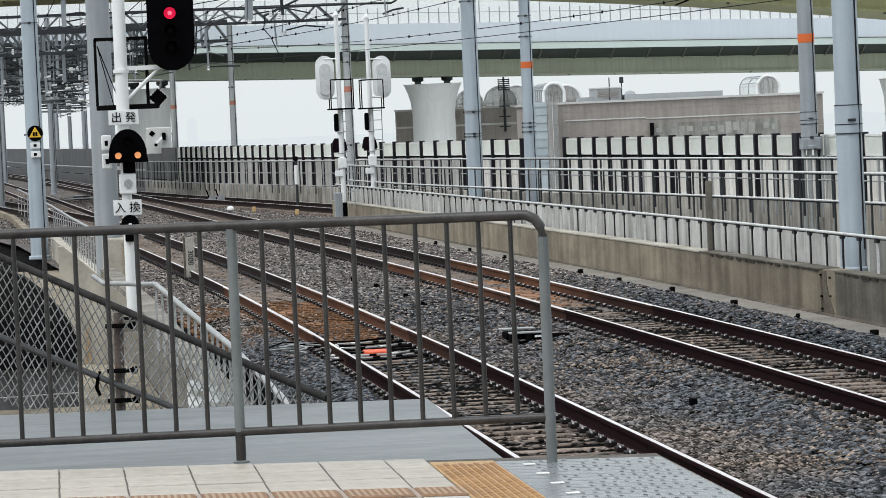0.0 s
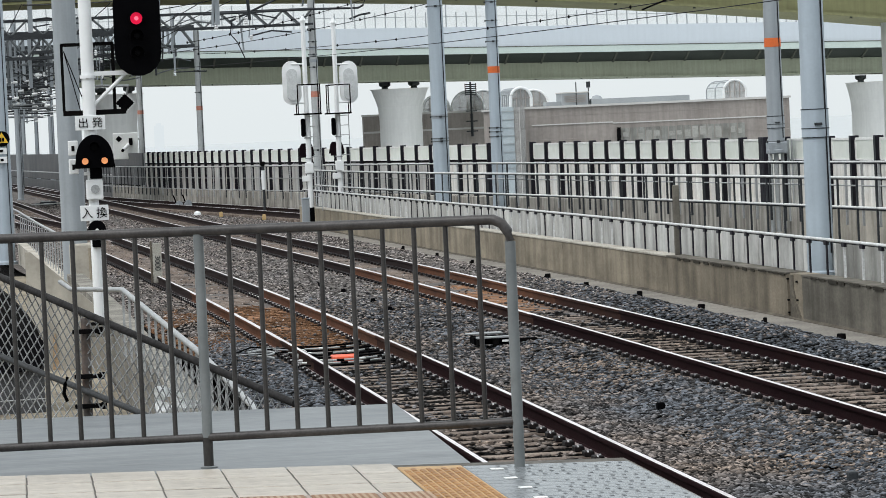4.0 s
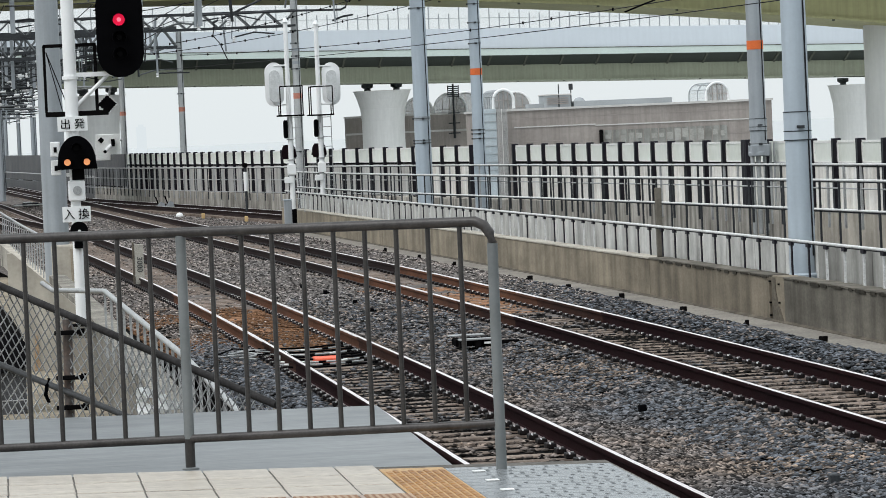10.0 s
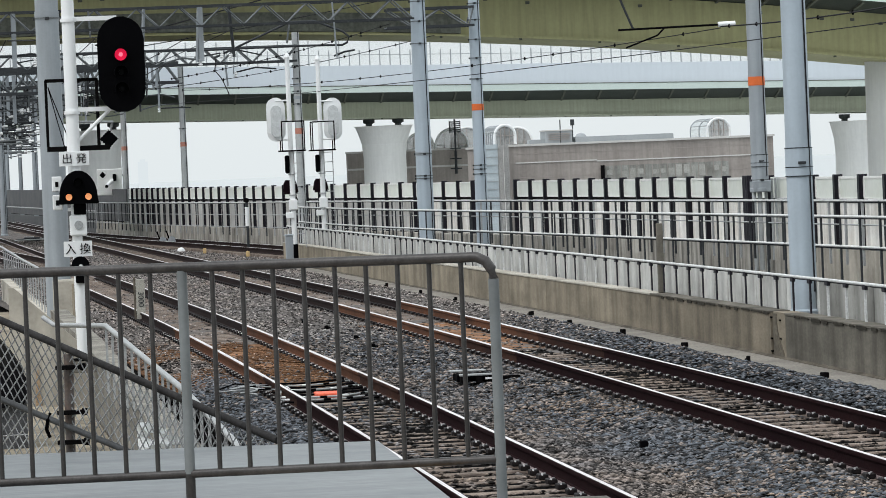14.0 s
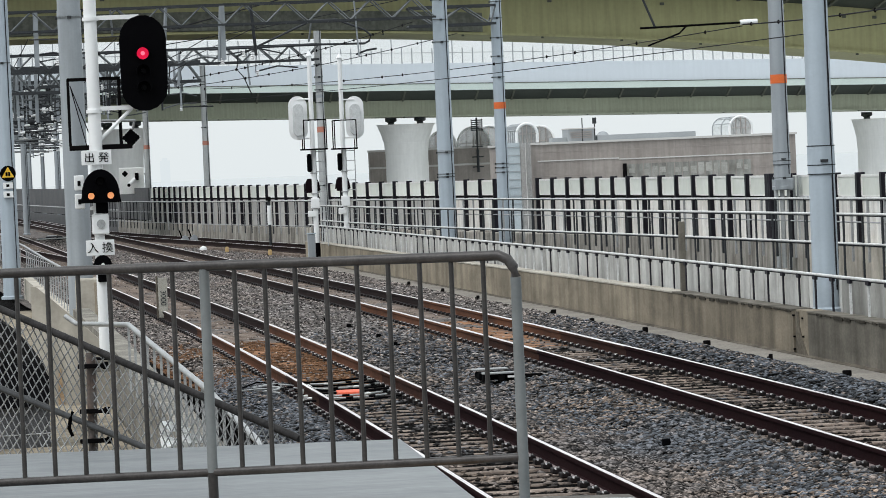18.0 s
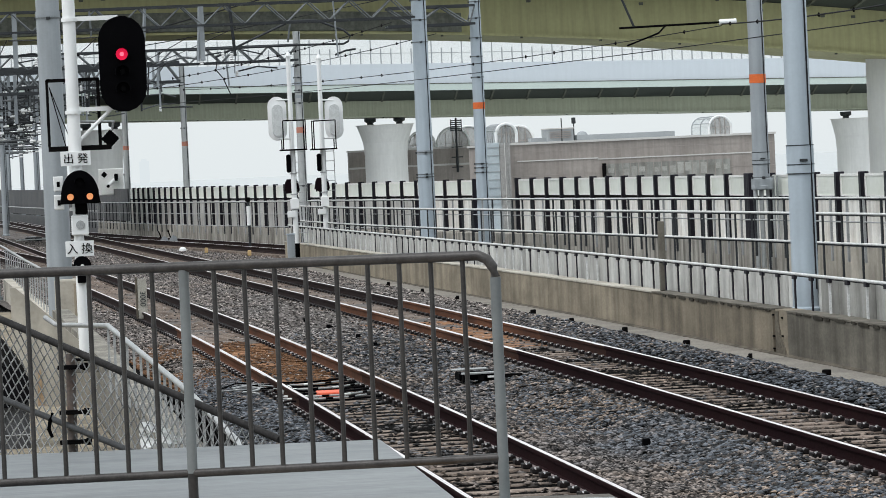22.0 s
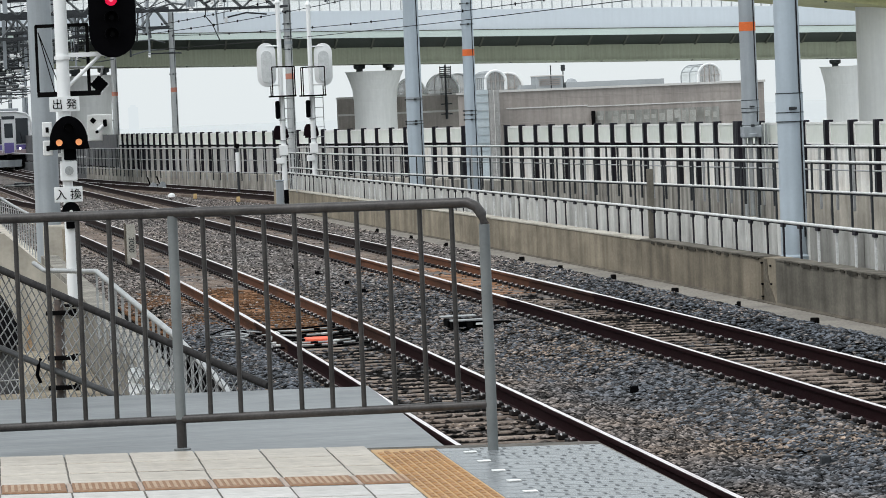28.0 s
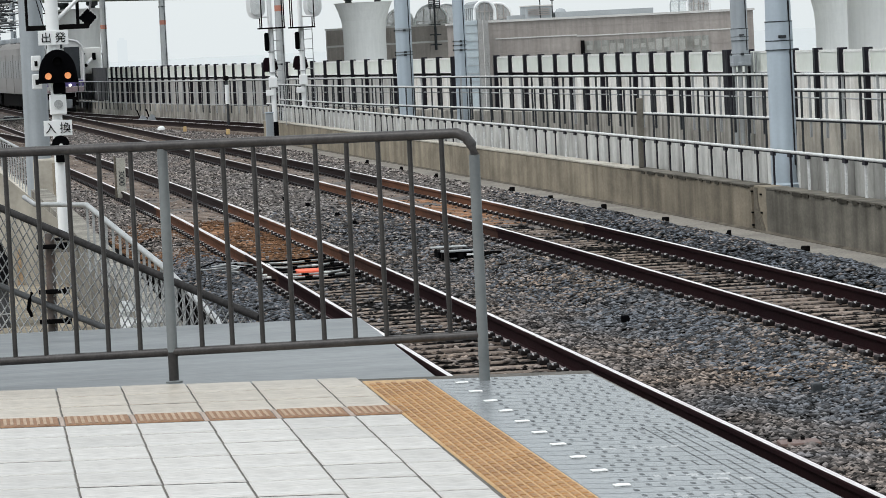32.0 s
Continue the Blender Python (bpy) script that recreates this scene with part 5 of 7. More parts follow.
# pull-off arm beside the band mast
arm = thing("pull_off_arm", (0, 73, 0), "black registration arm with a white insulator on the mast", "overhead fitting")
part("arm", tube(B(), [(12.8, 0, 4.08), (14.9, 0, 4.12)], 0.025, 6), M_DARK, arm)
part("insulator", tube(B(), [(14.85, 0, 4.12), (15.2, 0, 4.13)], 0.055, 8), M_WHITE, arm, "white insulator")
part("stay", tube(B(), [(13.1, 0, 4.1), (12.7, 0, 5.1)], 0.025, 6), M_TRUSS, arm)
part("steady_arm", tube(B(), [(12.95, 0, 3.72), (13.6, 0, 3.95), (13.75, 0, 4.1)], 0.02, 6), M_DARK, arm)


# ---------------------------------------------------------------- signals
def stadium(cx, cz, w, h, n=10):
    r, s = w / 2, h / 2 - w / 2
    return [(cx + r * math.cos(a), cz + s + r * math.sin(a)) for a in np.linspace(0, math.pi, n)] + [(cx + r * math.cos(a), cz - s + r * math.sin(a)) for a in np.linspace(math.pi, 2 * math.pi, n)]


SX, SY = 1.03, 42.0
sig = thing("departure_signal", (SX, SY, -0.5), "white departure signal mast with a black three-lamp head showing red", "railway signal")
Z = 0.5
part("mast", lathe(B(), [(0.058, 0.0), (0.058, 1.9 + Z - 0.5), (0.075, 1.95 + Z - 0.5), (0.07, 6.0)], 16), M_WHITE, sig)
head = part("signal_head", plate(B(), stadium(0.58, 2.825 + Z, 0.53, 1.09), -0.14, -0.10), M_BLACK, sig, "black oval backing board")
part("lamp_box", plate(B(), stadium(0.58, 2.76 + Z, 0.26, 0.72), -0.10, 0.12), M_BLACK, head)
for k, z in enumerate((2.935, 2.735, 2.545)):
    lens = part("lens", disc(B(), 0.575, -0.165, -0.14, z + Z, 0.068 if k == 0 else 0.03, 20), M_RED_LAMP if k == 0 else M_LENS_OFF, head, "lit red lamp" if k == 0 else "dark unlit lamp")
    if k == 0:
        part("bulb", disc(B(), 0.575, -0.169, -0.165, z + Z, 0.024, 18), M_RED_CORE, lens, "bright pinkish core")
    hood = B()
    rim = [(0.575 + 0.085 * math.cos(a), z + Z + 0.085 * math.sin(a)) for a in np.linspace(-0.5, math.pi + 0.5, 14)]
    inner = [(0.575 + 0.075 * math.cos(a), z + Z + 0.075 * math.sin(a)) for a in np.linspace(math.pi + 0.5, -0.5, 14)]
    part("hood", plate(hood, rim + inner, -0.22, -0.14), M_BLACK, head)
for z in (3.36, 2.33):
    part("bracket", box(B(), 0.0, 0.55, -0.03, 0.03, z + Z - 0.025, z + Z + 0.025), M_WHITE, sig)
for z in (1.2, 2.3, 3.35, 4.2):
    part("mast_flange", lathe(B(), [(0.06, z + Z - 0.02), (0.092, z + Z - 0.02), (0.092, z + Z + 0.02), (0.06, z + Z + 0.02)], 16), M_WHITE, sig)
part("bracket_stay", tube(B(), [(0.06, 0, 1.98 + Z), (0.42, 0, 2.31 + Z)], 0.025, 6), M_WHITE, sig)
cage = part("ladder_cage", box(B(), -0.29, 0.42, 0.05, 0.45, 1.865 + Z, 1.92 + Z), M_DARK, sig, "black steel service cage")
for x0 in (-0.28, 0.0, 0.30):
    for yy in (0.07, 0.43):
        part("cage_bar", box(B(), x0 - 0.013, x0 + 0.013, yy - 0.013, yy + 0.013, 1.92 + Z, 2.68 + Z), M_DARK, cage)
for yy in (0.07, 0.43):
    part("cage_rail", box(B(), -0.29, 0.31, yy - 0.013, yy + 0.013, 2.66 + Z, 2.69 + Z), M_DARK, cage)
part("cage_stay", tube(B(), [(-0.26, 0.07, 2.6 + Z), (-0.02, 0.07, 1.92 + Z)], 0.006, 5), M_DARK, cage)
part("cage_stay", tube(B(), [(-0.26, 0.07, 2.6 + Z), (-0.1, 0.07, 1.92 + Z)], 0.006, 5), M_DARK, cage)


def sign_plate(parent, cx, cz, w, h, text, size, y=-0.10):
    p = part("sign_plate", box(B(), cx - w / 2, cx + w / 2, y, y + 0.012, cz - h / 2, cz + h / 2, 0.003), M_WHITE, parent, "white sign with black characters")
    lettering("lettering", text, size, M_BLACK, p, (cx, y - 0.003, cz - size * 0.06))
    return p


sign_plate(sig, 0.0, 1.775 + Z, 0.34, 0.165, "出 発", 0.125)
sign_plate(sig, 0.0, 0.75 + Z, 0.32, 0.175, "入 換", 0.13)
shunt = part("shunting_signal", plate(B(), [(0.03 + 0.215 * math.cos(a), 1.42 + Z - 0.08 + 0.30 * math.sin(a) * (1 if math.sin(a) > 0 else 0)) for a in np.linspace(0, math.pi, 18)] + [(-0.20, 1.26 + Z), (0.26, 1.26 + Z)], -0.2, -0.06), M_BLACK, sig, "black half-round shunting signal with two amber lamps")
for x, z, m in ((-0.08, 1.37, M_AMBER_LAMP), (0.14, 1.37, M_AMBER_LAMP), (0.03, 1.53, M_LENS_OFF)):
    part("lamp", disc(B(), x, -0.215, -0.2, z + Z - 0.03, 0.037, 18), m, shunt, "glowing amber lamp" if m is M_AMBER_LAMP else "dark unlit lamp")
    rim = [(x + 0.06 * math.cos(a), z + Z - 0.03 + 0.06 * math.sin(a)) for a in np.linspace(0, math.pi, 12)]
    part("hood", plate(B(), rim + [(px * 0.9 + x * 0.1, (pz - z - Z + 0.03) * 0.9 + z + Z - 0.03) for px, pz in rim[::-1]], -0.30, -0.2), M_BLACK, shunt)
part("signal_bracket", box(B(), -0.03, 0.11, -0.12, 0.0, 1.14 + Z, 1.26 + Z, 0.01), M_BLACK, sig)
for z in (1.49, 1.28):
    p = part("terminal_box", box(B(), -0.26, -0.15, -0.02, 0.12, z + Z - 0.08, z + Z + 0.09, 0.01), M_WHITE, sig, "small white box")
    part("label_patch", box(B(), -0.225, -0.19, -0.024, -0.02, z + Z - 0.03, z + Z + 0.03), M_DARK, p)
jb = part("junction_box", box(B(), -0.08, 0.11, -0.12, 0.05, 0.90 + Z, 1.13 + Z, 0.015), M_WHITE, sig, "white junction box with a round cap")
part("cap", disc(B(), 0.02, -0.135, -0.12, 1.02 + Z, 0.05, 16), M_GALV, jb)
ring = part("lower_signal", disc(B(), 0.02, -0.16, -0.05, 0.565 + Z, 0.10, 22), M_BLACK, sig, "round black lamp with a pale lens")
part("lens", disc(B(), 0.02, -0.175, -0.16, 0.555 + Z, 0.02, 14), M_MARK, ring)
part("lamp_foot", box(B(), -0.04, 0.08, -0.11, 0.0, 0.36 + Z, 0.49 + Z, 0.01), M_BLACK, sig)
# concrete corbel that carries the mast
frame_ = thing("signal_corbel", (SX, SY, -0.5), "stained concrete corbel on the ramp wall under the signal mast", "corbel")
part("block", box(B(), -0.12, 0.26, -0.12, 0.2, -0.16, -0.03, 0.01), M_RAMP, frame_)
part("seat_plate", box(B(), -0.12, 0.14, -0.1, 0.1, -0.03, 0.0), M_DARK, frame_)

# diamond marker beside the signal
dm = thing("diamond_marker", (1.47, 43.0, 1.995), "black diamond marker with a white dotted rim on an arm", "marker")
part("board", plate(B(), [(0.112, 0), (0, 0.112), (-0.112, 0), (0, -0.112)], -0.02, 0.0), M_BLACK, dm)
for s in range(4):
    for k in range(5):
        a, b = [(0.117, 0), (0, 0.117), (-0.117, 0), (0, -0.117)][s], [(0, 0.117), (-0.117, 0), (0, -0.117), (0.117, 0)][s]
        u = (k + 0.5) / 5
        part("rim_dot", disc(B(), a[0] + (b[0] - a[0]) * u, -0.026, -0.018, a[1] + (b[1] - a[1]) * u, 0.010, 8), M_MARK, dm)
part("carrier", tube(B(), [(0, 0.02, 0), (0.05, 0.02, 0.2), (-0.4, -0.9, 0.2)], 0.015, 6), M_GALV, dm)


def back_signal(x, y, side):
    """A slim mast whose oval head is seen from behind, with its cage and ladder."""
    t = thing("block_signal", (x, y, -0.95), "slim white signal mast with an oval head turned away", "railway signal", "paired block signals")
    part("mast", lathe(B(), [(0.085, 0.0), (0.085, 0.45), (0.07, 0.5), (0.06, 5.5)], 14), M_WHITE, t)
    part("black_foot", lathe(B(), [(0.092, 0.0), (0.092, 0.50)], 14), M_BLACK, t)
    part("cap", lathe(B(), [(0.09, 5.5), (0.03, 5.62)], 14), M_WHITE, t)
    hx = 0.36 * side
    h = part("signal_head", plate(B(), stadium(hx, 3.85, 0.50, 1.18), 0.0, 0.05), M_WHITE, t, "pale back of an oval signal head")
    part("back_box", plate(B(), stadium(hx, 3.80, 0.28, 0.85), -0.14, 0.0), mat("pale_box_paint", (0.66, 0.68, 0.68), 0.5), h)
    part("arm", tube(B(), [(0, 0, 4.35), (hx, 0, 4.35)], 0.025, 6), M_WHITE, t)
    part("arm", tube(B(), [(0, 0, 3.3), (hx, 0, 3.3)], 0.025, 6), M_WHITE, t)
    c = part("service_cage", box(B(), -0.32, 0.38, -0.35, 0.25, 2.98, 3.02), M_DARK, t, "black service cage")
    for xx in (-0.30 + 0.05, 0.30 + 0.05):
        for yy in (-0.34, 0.24):
            part("cage_bar", box(B(), xx - 0.015, xx + 0.015, yy - 0.015, yy + 0.015, 3.0, 3.79), M_DARK, c)
    for yy in (-0.34, 0.24):
        part("cage_rail", box(B(), -0.30 + 0.05, 0.30 + 0.05, yy - 0.015, yy + 0.015, 3.77, 3.80), M_DARK, c)
    lad = part("ladder", box(B(), 0.06, 0.08, -0.02, 0.02, 0.4, 3.0), M_GALV, t)
    part("ladder_side", box(B(), 0.30, 0.32, -0.02, 0.02, 0.4, 3.0), M_GALV, lad)
    for k in range(10):
        part("rung", box(B(), 0.07, 0.31, -0.012, 0.012, 0.5 + k * 0.27, 0.52 + k * 0.27), M_GALV, lad)
    part("side_lamp", plate(B(), stadium(-0.11, 2.64, 0.11, 0.49), -0.1, 0.1), M_BLACK, t)
    part("hooded_lamp", plate(B(), [(-0.25, 1.90), (0.17, 1.90), (0.13, 2.13), (0.08, 2.22), (-0.16, 2.22), (-0.21, 2.13)], 0.08, 0.30), M_HOOD, t, "dark maroon hooded lamp")
    part("hood_bar", box(B(), -0.22, 0.14, 0.06, 0.10, 1.84, 1.91), M_HOOD, t)
    part("junction_box", box(B(), -0.11, 0.11, -0.13, 0.05, 1.42, 1.70, 0.02), M_WHITE, t)
    part("terminal_box", box(B(), -0.20, 0.02, -0.11, 0.05, 1.20, 1.36, 0.015), M_WHITE, t, "small white box")
    for z in (1.40, 1.80, 2.35):
        part("mast_clip", lathe(B(), [(0.07, z), (0.098, z), (0.098, z + 0.03), (0.07, z + 0.03)], 14), M_GALV, t)
    return t


back_signal(8.18, 98.0, -1)
back_signal(9.27, 101.0, 1)
stub = thing("equipment_stub", (7.98, 97.3, -1.12), "grey-blue equipment stub at the foot of a signal", "track equipment")
part("body", box(B(), -0.10, 0.10, -0.10, 0.10, 0.0, 0.92, 0.02), M_POLE_DARK, stub)
part("lid", box(B(), -0.115, 0.115, -0.115, 0.115, 0.92, 0.95, 0.008), M_POLE, stub)

# marker post with numerals
mp_ = thing("distance_post", (2.68, 66.0, -1.06), "small white post lettered 3000 beside the rail", "marker post")
board = part("board", box(B(), -0.06, 0.10, -0.03, 0.03, 0.04, 0.76, 0.012), mat("aged_white_post", (0.44, 0.425, 0.375), 0.7, second=(0.30, 0.285, 0.25), scale=3, amount=0.8), mp_)
part("stake", box(B(), -0.10, -0.065, -0.02, 0.04, -0.30, 0.80, 0.008), M_CONC_JOINT, mp_, "weathered stake")
lettering("lettering", "3000", 0.14, M_TRUSS, board, (0.02, -0.034, 0.40), (90, 90, 0))

# repeater board with a small diamond
rp = thing("repeater_board", (5.544, 165.5, -2.222), "white repeater board with a small black diamond hung on a mast", "railway signal")
for z in (2.1, 2.6):
    part("arm", tube(B(), [(-0.1, 0.03, z), (0.55, 0.34, z)], 0.03, 6), M_GALV, rp)
bd = part("board", box(B(), -0.34, 0.42, -0.05, 0.0, 2.0, 2.8, 0.02), mat("pale_board_paint", (0.86, 0.87, 0.85), 0.6, second=(0.78, 0.79, 0.77), scale=2, amount=0.4), rp)
part("diamond", plate(B(), [(0.10, 0), (0, 0.10), (-0.10, 0), (0, -0.10)], -0.06, -0.05), M_BLACK, bd, at=(-0.16, 0, 2.62))
part("lamp", tube(B(), [(-0.04, -0.2, 2.30), (0.14, -0.1, 2.46)], 0.055, 10), M_WHITE, bd, "white lamp barrel")
part("lamp_hood", box(B(), 0.14, 0.25, -0.16, -0.05, 2.42, 2.64, 0.02), M_BLACK, bd)
part("lamp_mouth", disc(B(), -0.06, -0.24, -0.2, 2.27, 0.05, 12), M_BLACK, bd)
part("foot_lamp", box(B(), 0.17, 0.25, -0.12, -0.05, 2.06, 2.18, 0.02), M_BLACK, bd)

rp.scale = (1.4785, 1.4785, 1.4785)

# small gear along the foot of the barrier
pl = thing("trackside_post", (8.78, 124.0, -1.05), "pale post with a dark lamp by the barrier", "post")
part("post", lathe(B(), [(0.045, 0), (0.045, 1.55)], 10), M_TRUSS, pl)
part("lamp", box(B(), -0.09, 0.07, -0.08, 0.08, 1.55, 1.70, 0.03), M_DARK, pl)
part("sleeve", lathe(B(), [(0.07, 0.75), (0.07, 1.4)], 10), M_WHITE, pl, "white sleeve")
for x_, y_ in ((6.6, 139.0), (7.0, 140.0)):
    eq = thing("point_machine", (x_, y_, -1.08), "weathered point machine stand near the barrier", "track equipment", "point machines")
    part("stand", plate(B(), [(-0.2, 0), (0.22, 0), (0.12, 0.24), (0.0, 0.3), (-0.1, 0.22)], -0.15, 0.15), M_POLE_DARK, eq)
    part("lever", tube(B(), [(-0.1, -0.1, 0.2), (-0.2, -0.1, 0.5)], 0.03, 6), M_DARK, eq)

# yellow triangle sign on the mast
ts = thing("warning_sign", (0.03, 82.75, 1.72), "round black sign with a yellow triangle on a mast", "sign")
part("disc", disc(B(), 0.02, -0.03, 0.0, 0, 0.175, 26), M_BLACK, ts)
part("triangle", plate(B(), [(-0.12, -0.09), (0.16, -0.09), (0.02, 0.15)], -0.042, -0.03), M_YELLOW, ts)
for k in range(2):
    part("character_bar", box(B(), -0.035 + k * 0.06, 0.01 + k * 0.06, -0.048, -0.042, -0.06, 0.03), M_BLACK, ts)
for k, z in enumerate((-0.27, -0.47)):
    tg = thing("number_tag", (0.05, 82.75, 1.72 + z), "small white tag on the mast", "tag", "mast tags")
    part("plate", box(B(), -0.12, 0.10, -0.02, 0.08, -0.07, 0.07, 0.006), M_WHITE, tg)
    part("text_bar", box(B(), -0.05, 0.02, -0.024, -0.02, -0.03, 0.03), M_DARK, tg)


# ---------------------------------------------------------------- viaducts, piers and the hall behind
def rib_mesh(out, drop):
    """A tapered bracket from the girder out to the edge beam."""
    bm = B()
    q = [(0.0, -drop), (0.0, -0.03), (-out, -0.03), (-out, -0.10)]
    a = [bm.verts.new((0.0, u, h)) for u, h in q]
    b = [bm.verts.new((0.12, u, h)) for u, h in q]
    bm.faces.new(a)
    bm.faces.new(b[::-1])
    for k in range(4):
        bm.faces.new((a[k], b[k], b[(k + 1) % 4], a[(k + 1) % 4]))
    bmesh.ops.recalc_face_normals(bm, faces=bm.faces)
    return bm


def viaduct(name, y0, z_of, x0, x1, label, web, edge, parapet, out, paint, screen=0.0, ribs=2.6, studs=0.0, dark_to=None):
    """A road viaduct that crosses the view: z_of gives its underside for each x; web, edge and parapet are heights above it."""
    t = thing(name, (0, 0, 0), label, "viaduct", kind="structure")
    path = [(x, y0, z_of(x)) for x in np.linspace(x0, x1, 60)]

    def strip_(nm, prof, m, lb="", upto=None):
        bm = B()
        rings = [[bm.verts.new((x, y + u, z + h)) for u, h in prof] for x, y, z in path if upto is None or x < upto]
        n = len(prof)
        for a, b in zip(rings, rings[1:]):
            for k in range(n):
                bm.faces.new((a[k], a[(k + 1) % n], b[(k + 1) % n], b[k]))
        bm.faces.new(rings[0][::-1])
        bm.faces.new(rings[-1])
        bmesh.ops.recalc_face_normals(bm, faces=bm.faces)
        return part(nm, bm, m, t, lb)
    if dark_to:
        # Shade on the lower web is laid on as a dark strip.
        strip_("shaded_web", [(-0.30, 0.02), (-0.30, 0.80), (-0.02, 0.80), (-0.02, 0.02)], M_WEB, "lower web darkened to stand for shade", dark_to)
    g = strip_("girder", [(0.0, 0), (0.0, web), (6.0, web), (6.0, 0)], paint, "olive steel box girder")
    strip_("flange", [(-0.2, -0.10), (-0.2, 0.0), (6.2, 0.0), (6.2, -0.10)], paint)
    strip_("deck_soffit", [(-out, edge[0] + 0.02), (-out, edge[0] + 0.12), (6.0 + out, edge[0] + 0.12), (6.0 + out, edge[0] + 0.02), (6.0, web + 0.02), (0.0, web + 0.02)], M_UNDER, "deck underside with shade in its colour")
    strip_("edge_beam", [(-out, edge[0]), (-0.15 - out, edge[0]), (-0.15 - out, edge[1]), (-out, edge[1])], M_DECK, "pale green edge beam")
    strip_("beam_lip", [(-0.17 - out, edge[1] - 0.02), (-0.17 - out, edge[1] + 0.035), (-out, edge[1] + 0.035), (-out, edge[1] - 0.02)], M_WEB, "dark line over the beam")
    strip_("parapet", [(-out, edge[1] + 0.035), (-out, parapet), (0.25 - out, parapet), (0.25 - out, edge[1] + 0.035)], M_PARAPET, "pale blue-grey parapet wall")
    if screen:
        k = 0
        for x in np.arange(x0 + 1, x1, 0.72):
            tall = k % 3 == 0
            part("screen_post", box(B(), -0.035, 0.035, -0.05, 0.05, 0, screen if tall else screen * 0.62), M_SCREEN_POST, t, at=(x, y0 - out + 0.12, z_of(x) + parapet))
            k += 1
        strip_("screen_rail", [(-out + 0.08, parapet + screen * 0.42), (-out + 0.08, parapet + screen * 0.44), (-out + 0.12, parapet + screen * 0.44), (-out + 0.12, parapet + screen * 0.42)], M_SCREEN_POST)
        strip_("wind_screen", [(-out + 0.10, parapet), (-out + 0.10, parapet + screen), (-out + 0.14, parapet + screen), (-out + 0.14, parapet)], M_SCREEN, "clear wind screen")
    # Ribs get the darkened tone for the shade below the deck.
    for x in np.arange(x0 + 3, x1, ribs):
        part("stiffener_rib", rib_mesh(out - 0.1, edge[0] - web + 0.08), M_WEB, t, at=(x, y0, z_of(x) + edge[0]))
    if studs:
        lug = mesh_of("web_lug", box(B(), -0.09, 0.09, -0.07, 0.0, -0.06, 0.06, 0.02), M_WEB)
        rl_ = random.Random(9)
        x = x0 + 1.0
        while x < x1:
            if rl_.random() < 0.3:
                piece("web_lug", lug, g, (x, y0, z_of(x) + studs + rl_.uniform(-0.05, 0.05)))
            x += rl_.choice((0.45, 1.2, 1.3, 2.2))
    for k, x in enumerate(np.arange(x0 + 1.3, x1, 3.3)):
        part("flange_bolt", box(B(), -0.05, 0.05, -0.06, 0.06, -0.17, -0.10), M_WEB, t, at=(x, y0 - 0.05, z_of(x)))
    return t


viaduct("viaduct_low", 260.0, lambda x: 5.77 - 0.0263 * x, -6, 110, "grey-green road viaduct with pale parapet and wind screen", 1.06, (1.70, 2.17), 3.62, 2.0, M_GIRDER, 1.75)
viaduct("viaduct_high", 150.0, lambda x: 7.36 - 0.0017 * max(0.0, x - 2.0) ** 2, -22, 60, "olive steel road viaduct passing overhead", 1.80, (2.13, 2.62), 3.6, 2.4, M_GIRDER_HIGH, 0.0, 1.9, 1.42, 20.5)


def pier(x, y, ztop, w, label, straight=False, neck=0.73):
    t = thing("viaduct_pier", (x, y, -8.0), label, "pier", "viaduct piers", "structure")
    h = ztop + 8.0
    if straight:
        part("shaft", lathe(B(), [(w, 0), (w, h)], 32), M_PIER, t)
    else:
        part("shaft", lathe(B(), [(w * neck, 0), (w * neck, h - 2.2), (w * (neck * 0.85 + 0.15), h - 1.3), (w * (neck * 0.5 + 0.5), h - 0.65), (w * 0.975, h - 0.06), (w, h - 0.05), (w, h)], 36), M_PIER, t)
        for dx in (-0.5, 0.5):
            part("bearing", lathe(B(), [(0.25, h), (0.22, h + 0.15), (0.42, h + 0.25), (0.42, h + 0.5)], 14, dx * w, 0), M_LATTICE, t)
    return t


pier(8.3, 263.0, 4.9, 2.06, "white flared concrete viaduct pier")
pier(28.72, 263.0, 4.42, 2.11, "white flared concrete viaduct pier")
pier(63.75, 263.0, 3.42, 2.27, "white flared concrete viaduct pier", neck=0.82)
pier(38.93, 153.0, 7.5, 1.5, "thick round white concrete pier", True)

hall = thing("hall_building", (0, 190, 0), "long brown-grey hall with glass barrel vaults on its roof", "building", kind="structure")
part("main_block", box(B(), 27.2, 41.35, 0, 16, -8, 2.26), M_BLDG, hall)
part("parapet_cap", box(B(), 27.1, 41.42, -0.1, 16, 2.26, 2.37), M_BLDG_BAND, hall)
part("pale_band", box(B(), 27.6, 31.9, -0.04, 0, 1.37, 1.43), M_BLDG_BAND, hall, "pale ledge")
part("pale_band", box(B(), 31.9, 40.3, -0.04, 0, 1.31, 1.37), M_BLDG_BAND, hall, "pale ledge")
for z in (0.62, 1.85):
    part("cladding_joint", box(B(), 27.2, 41.35, -0.012, 0, z, z + 0.02), M_BLDG_JOINT, hall)
part("window_band", box(B(), 32.3, 38.9, -0.05, 0, 0.15, 1.06), mat("dusty_ribbon_window", (0.36, 0.365, 0.34), 0.4, second=(0.235, 0.225, 0.205), scale=1.2, amount=1.0, streak=0.3), hall)
rp_ = random.Random(17)
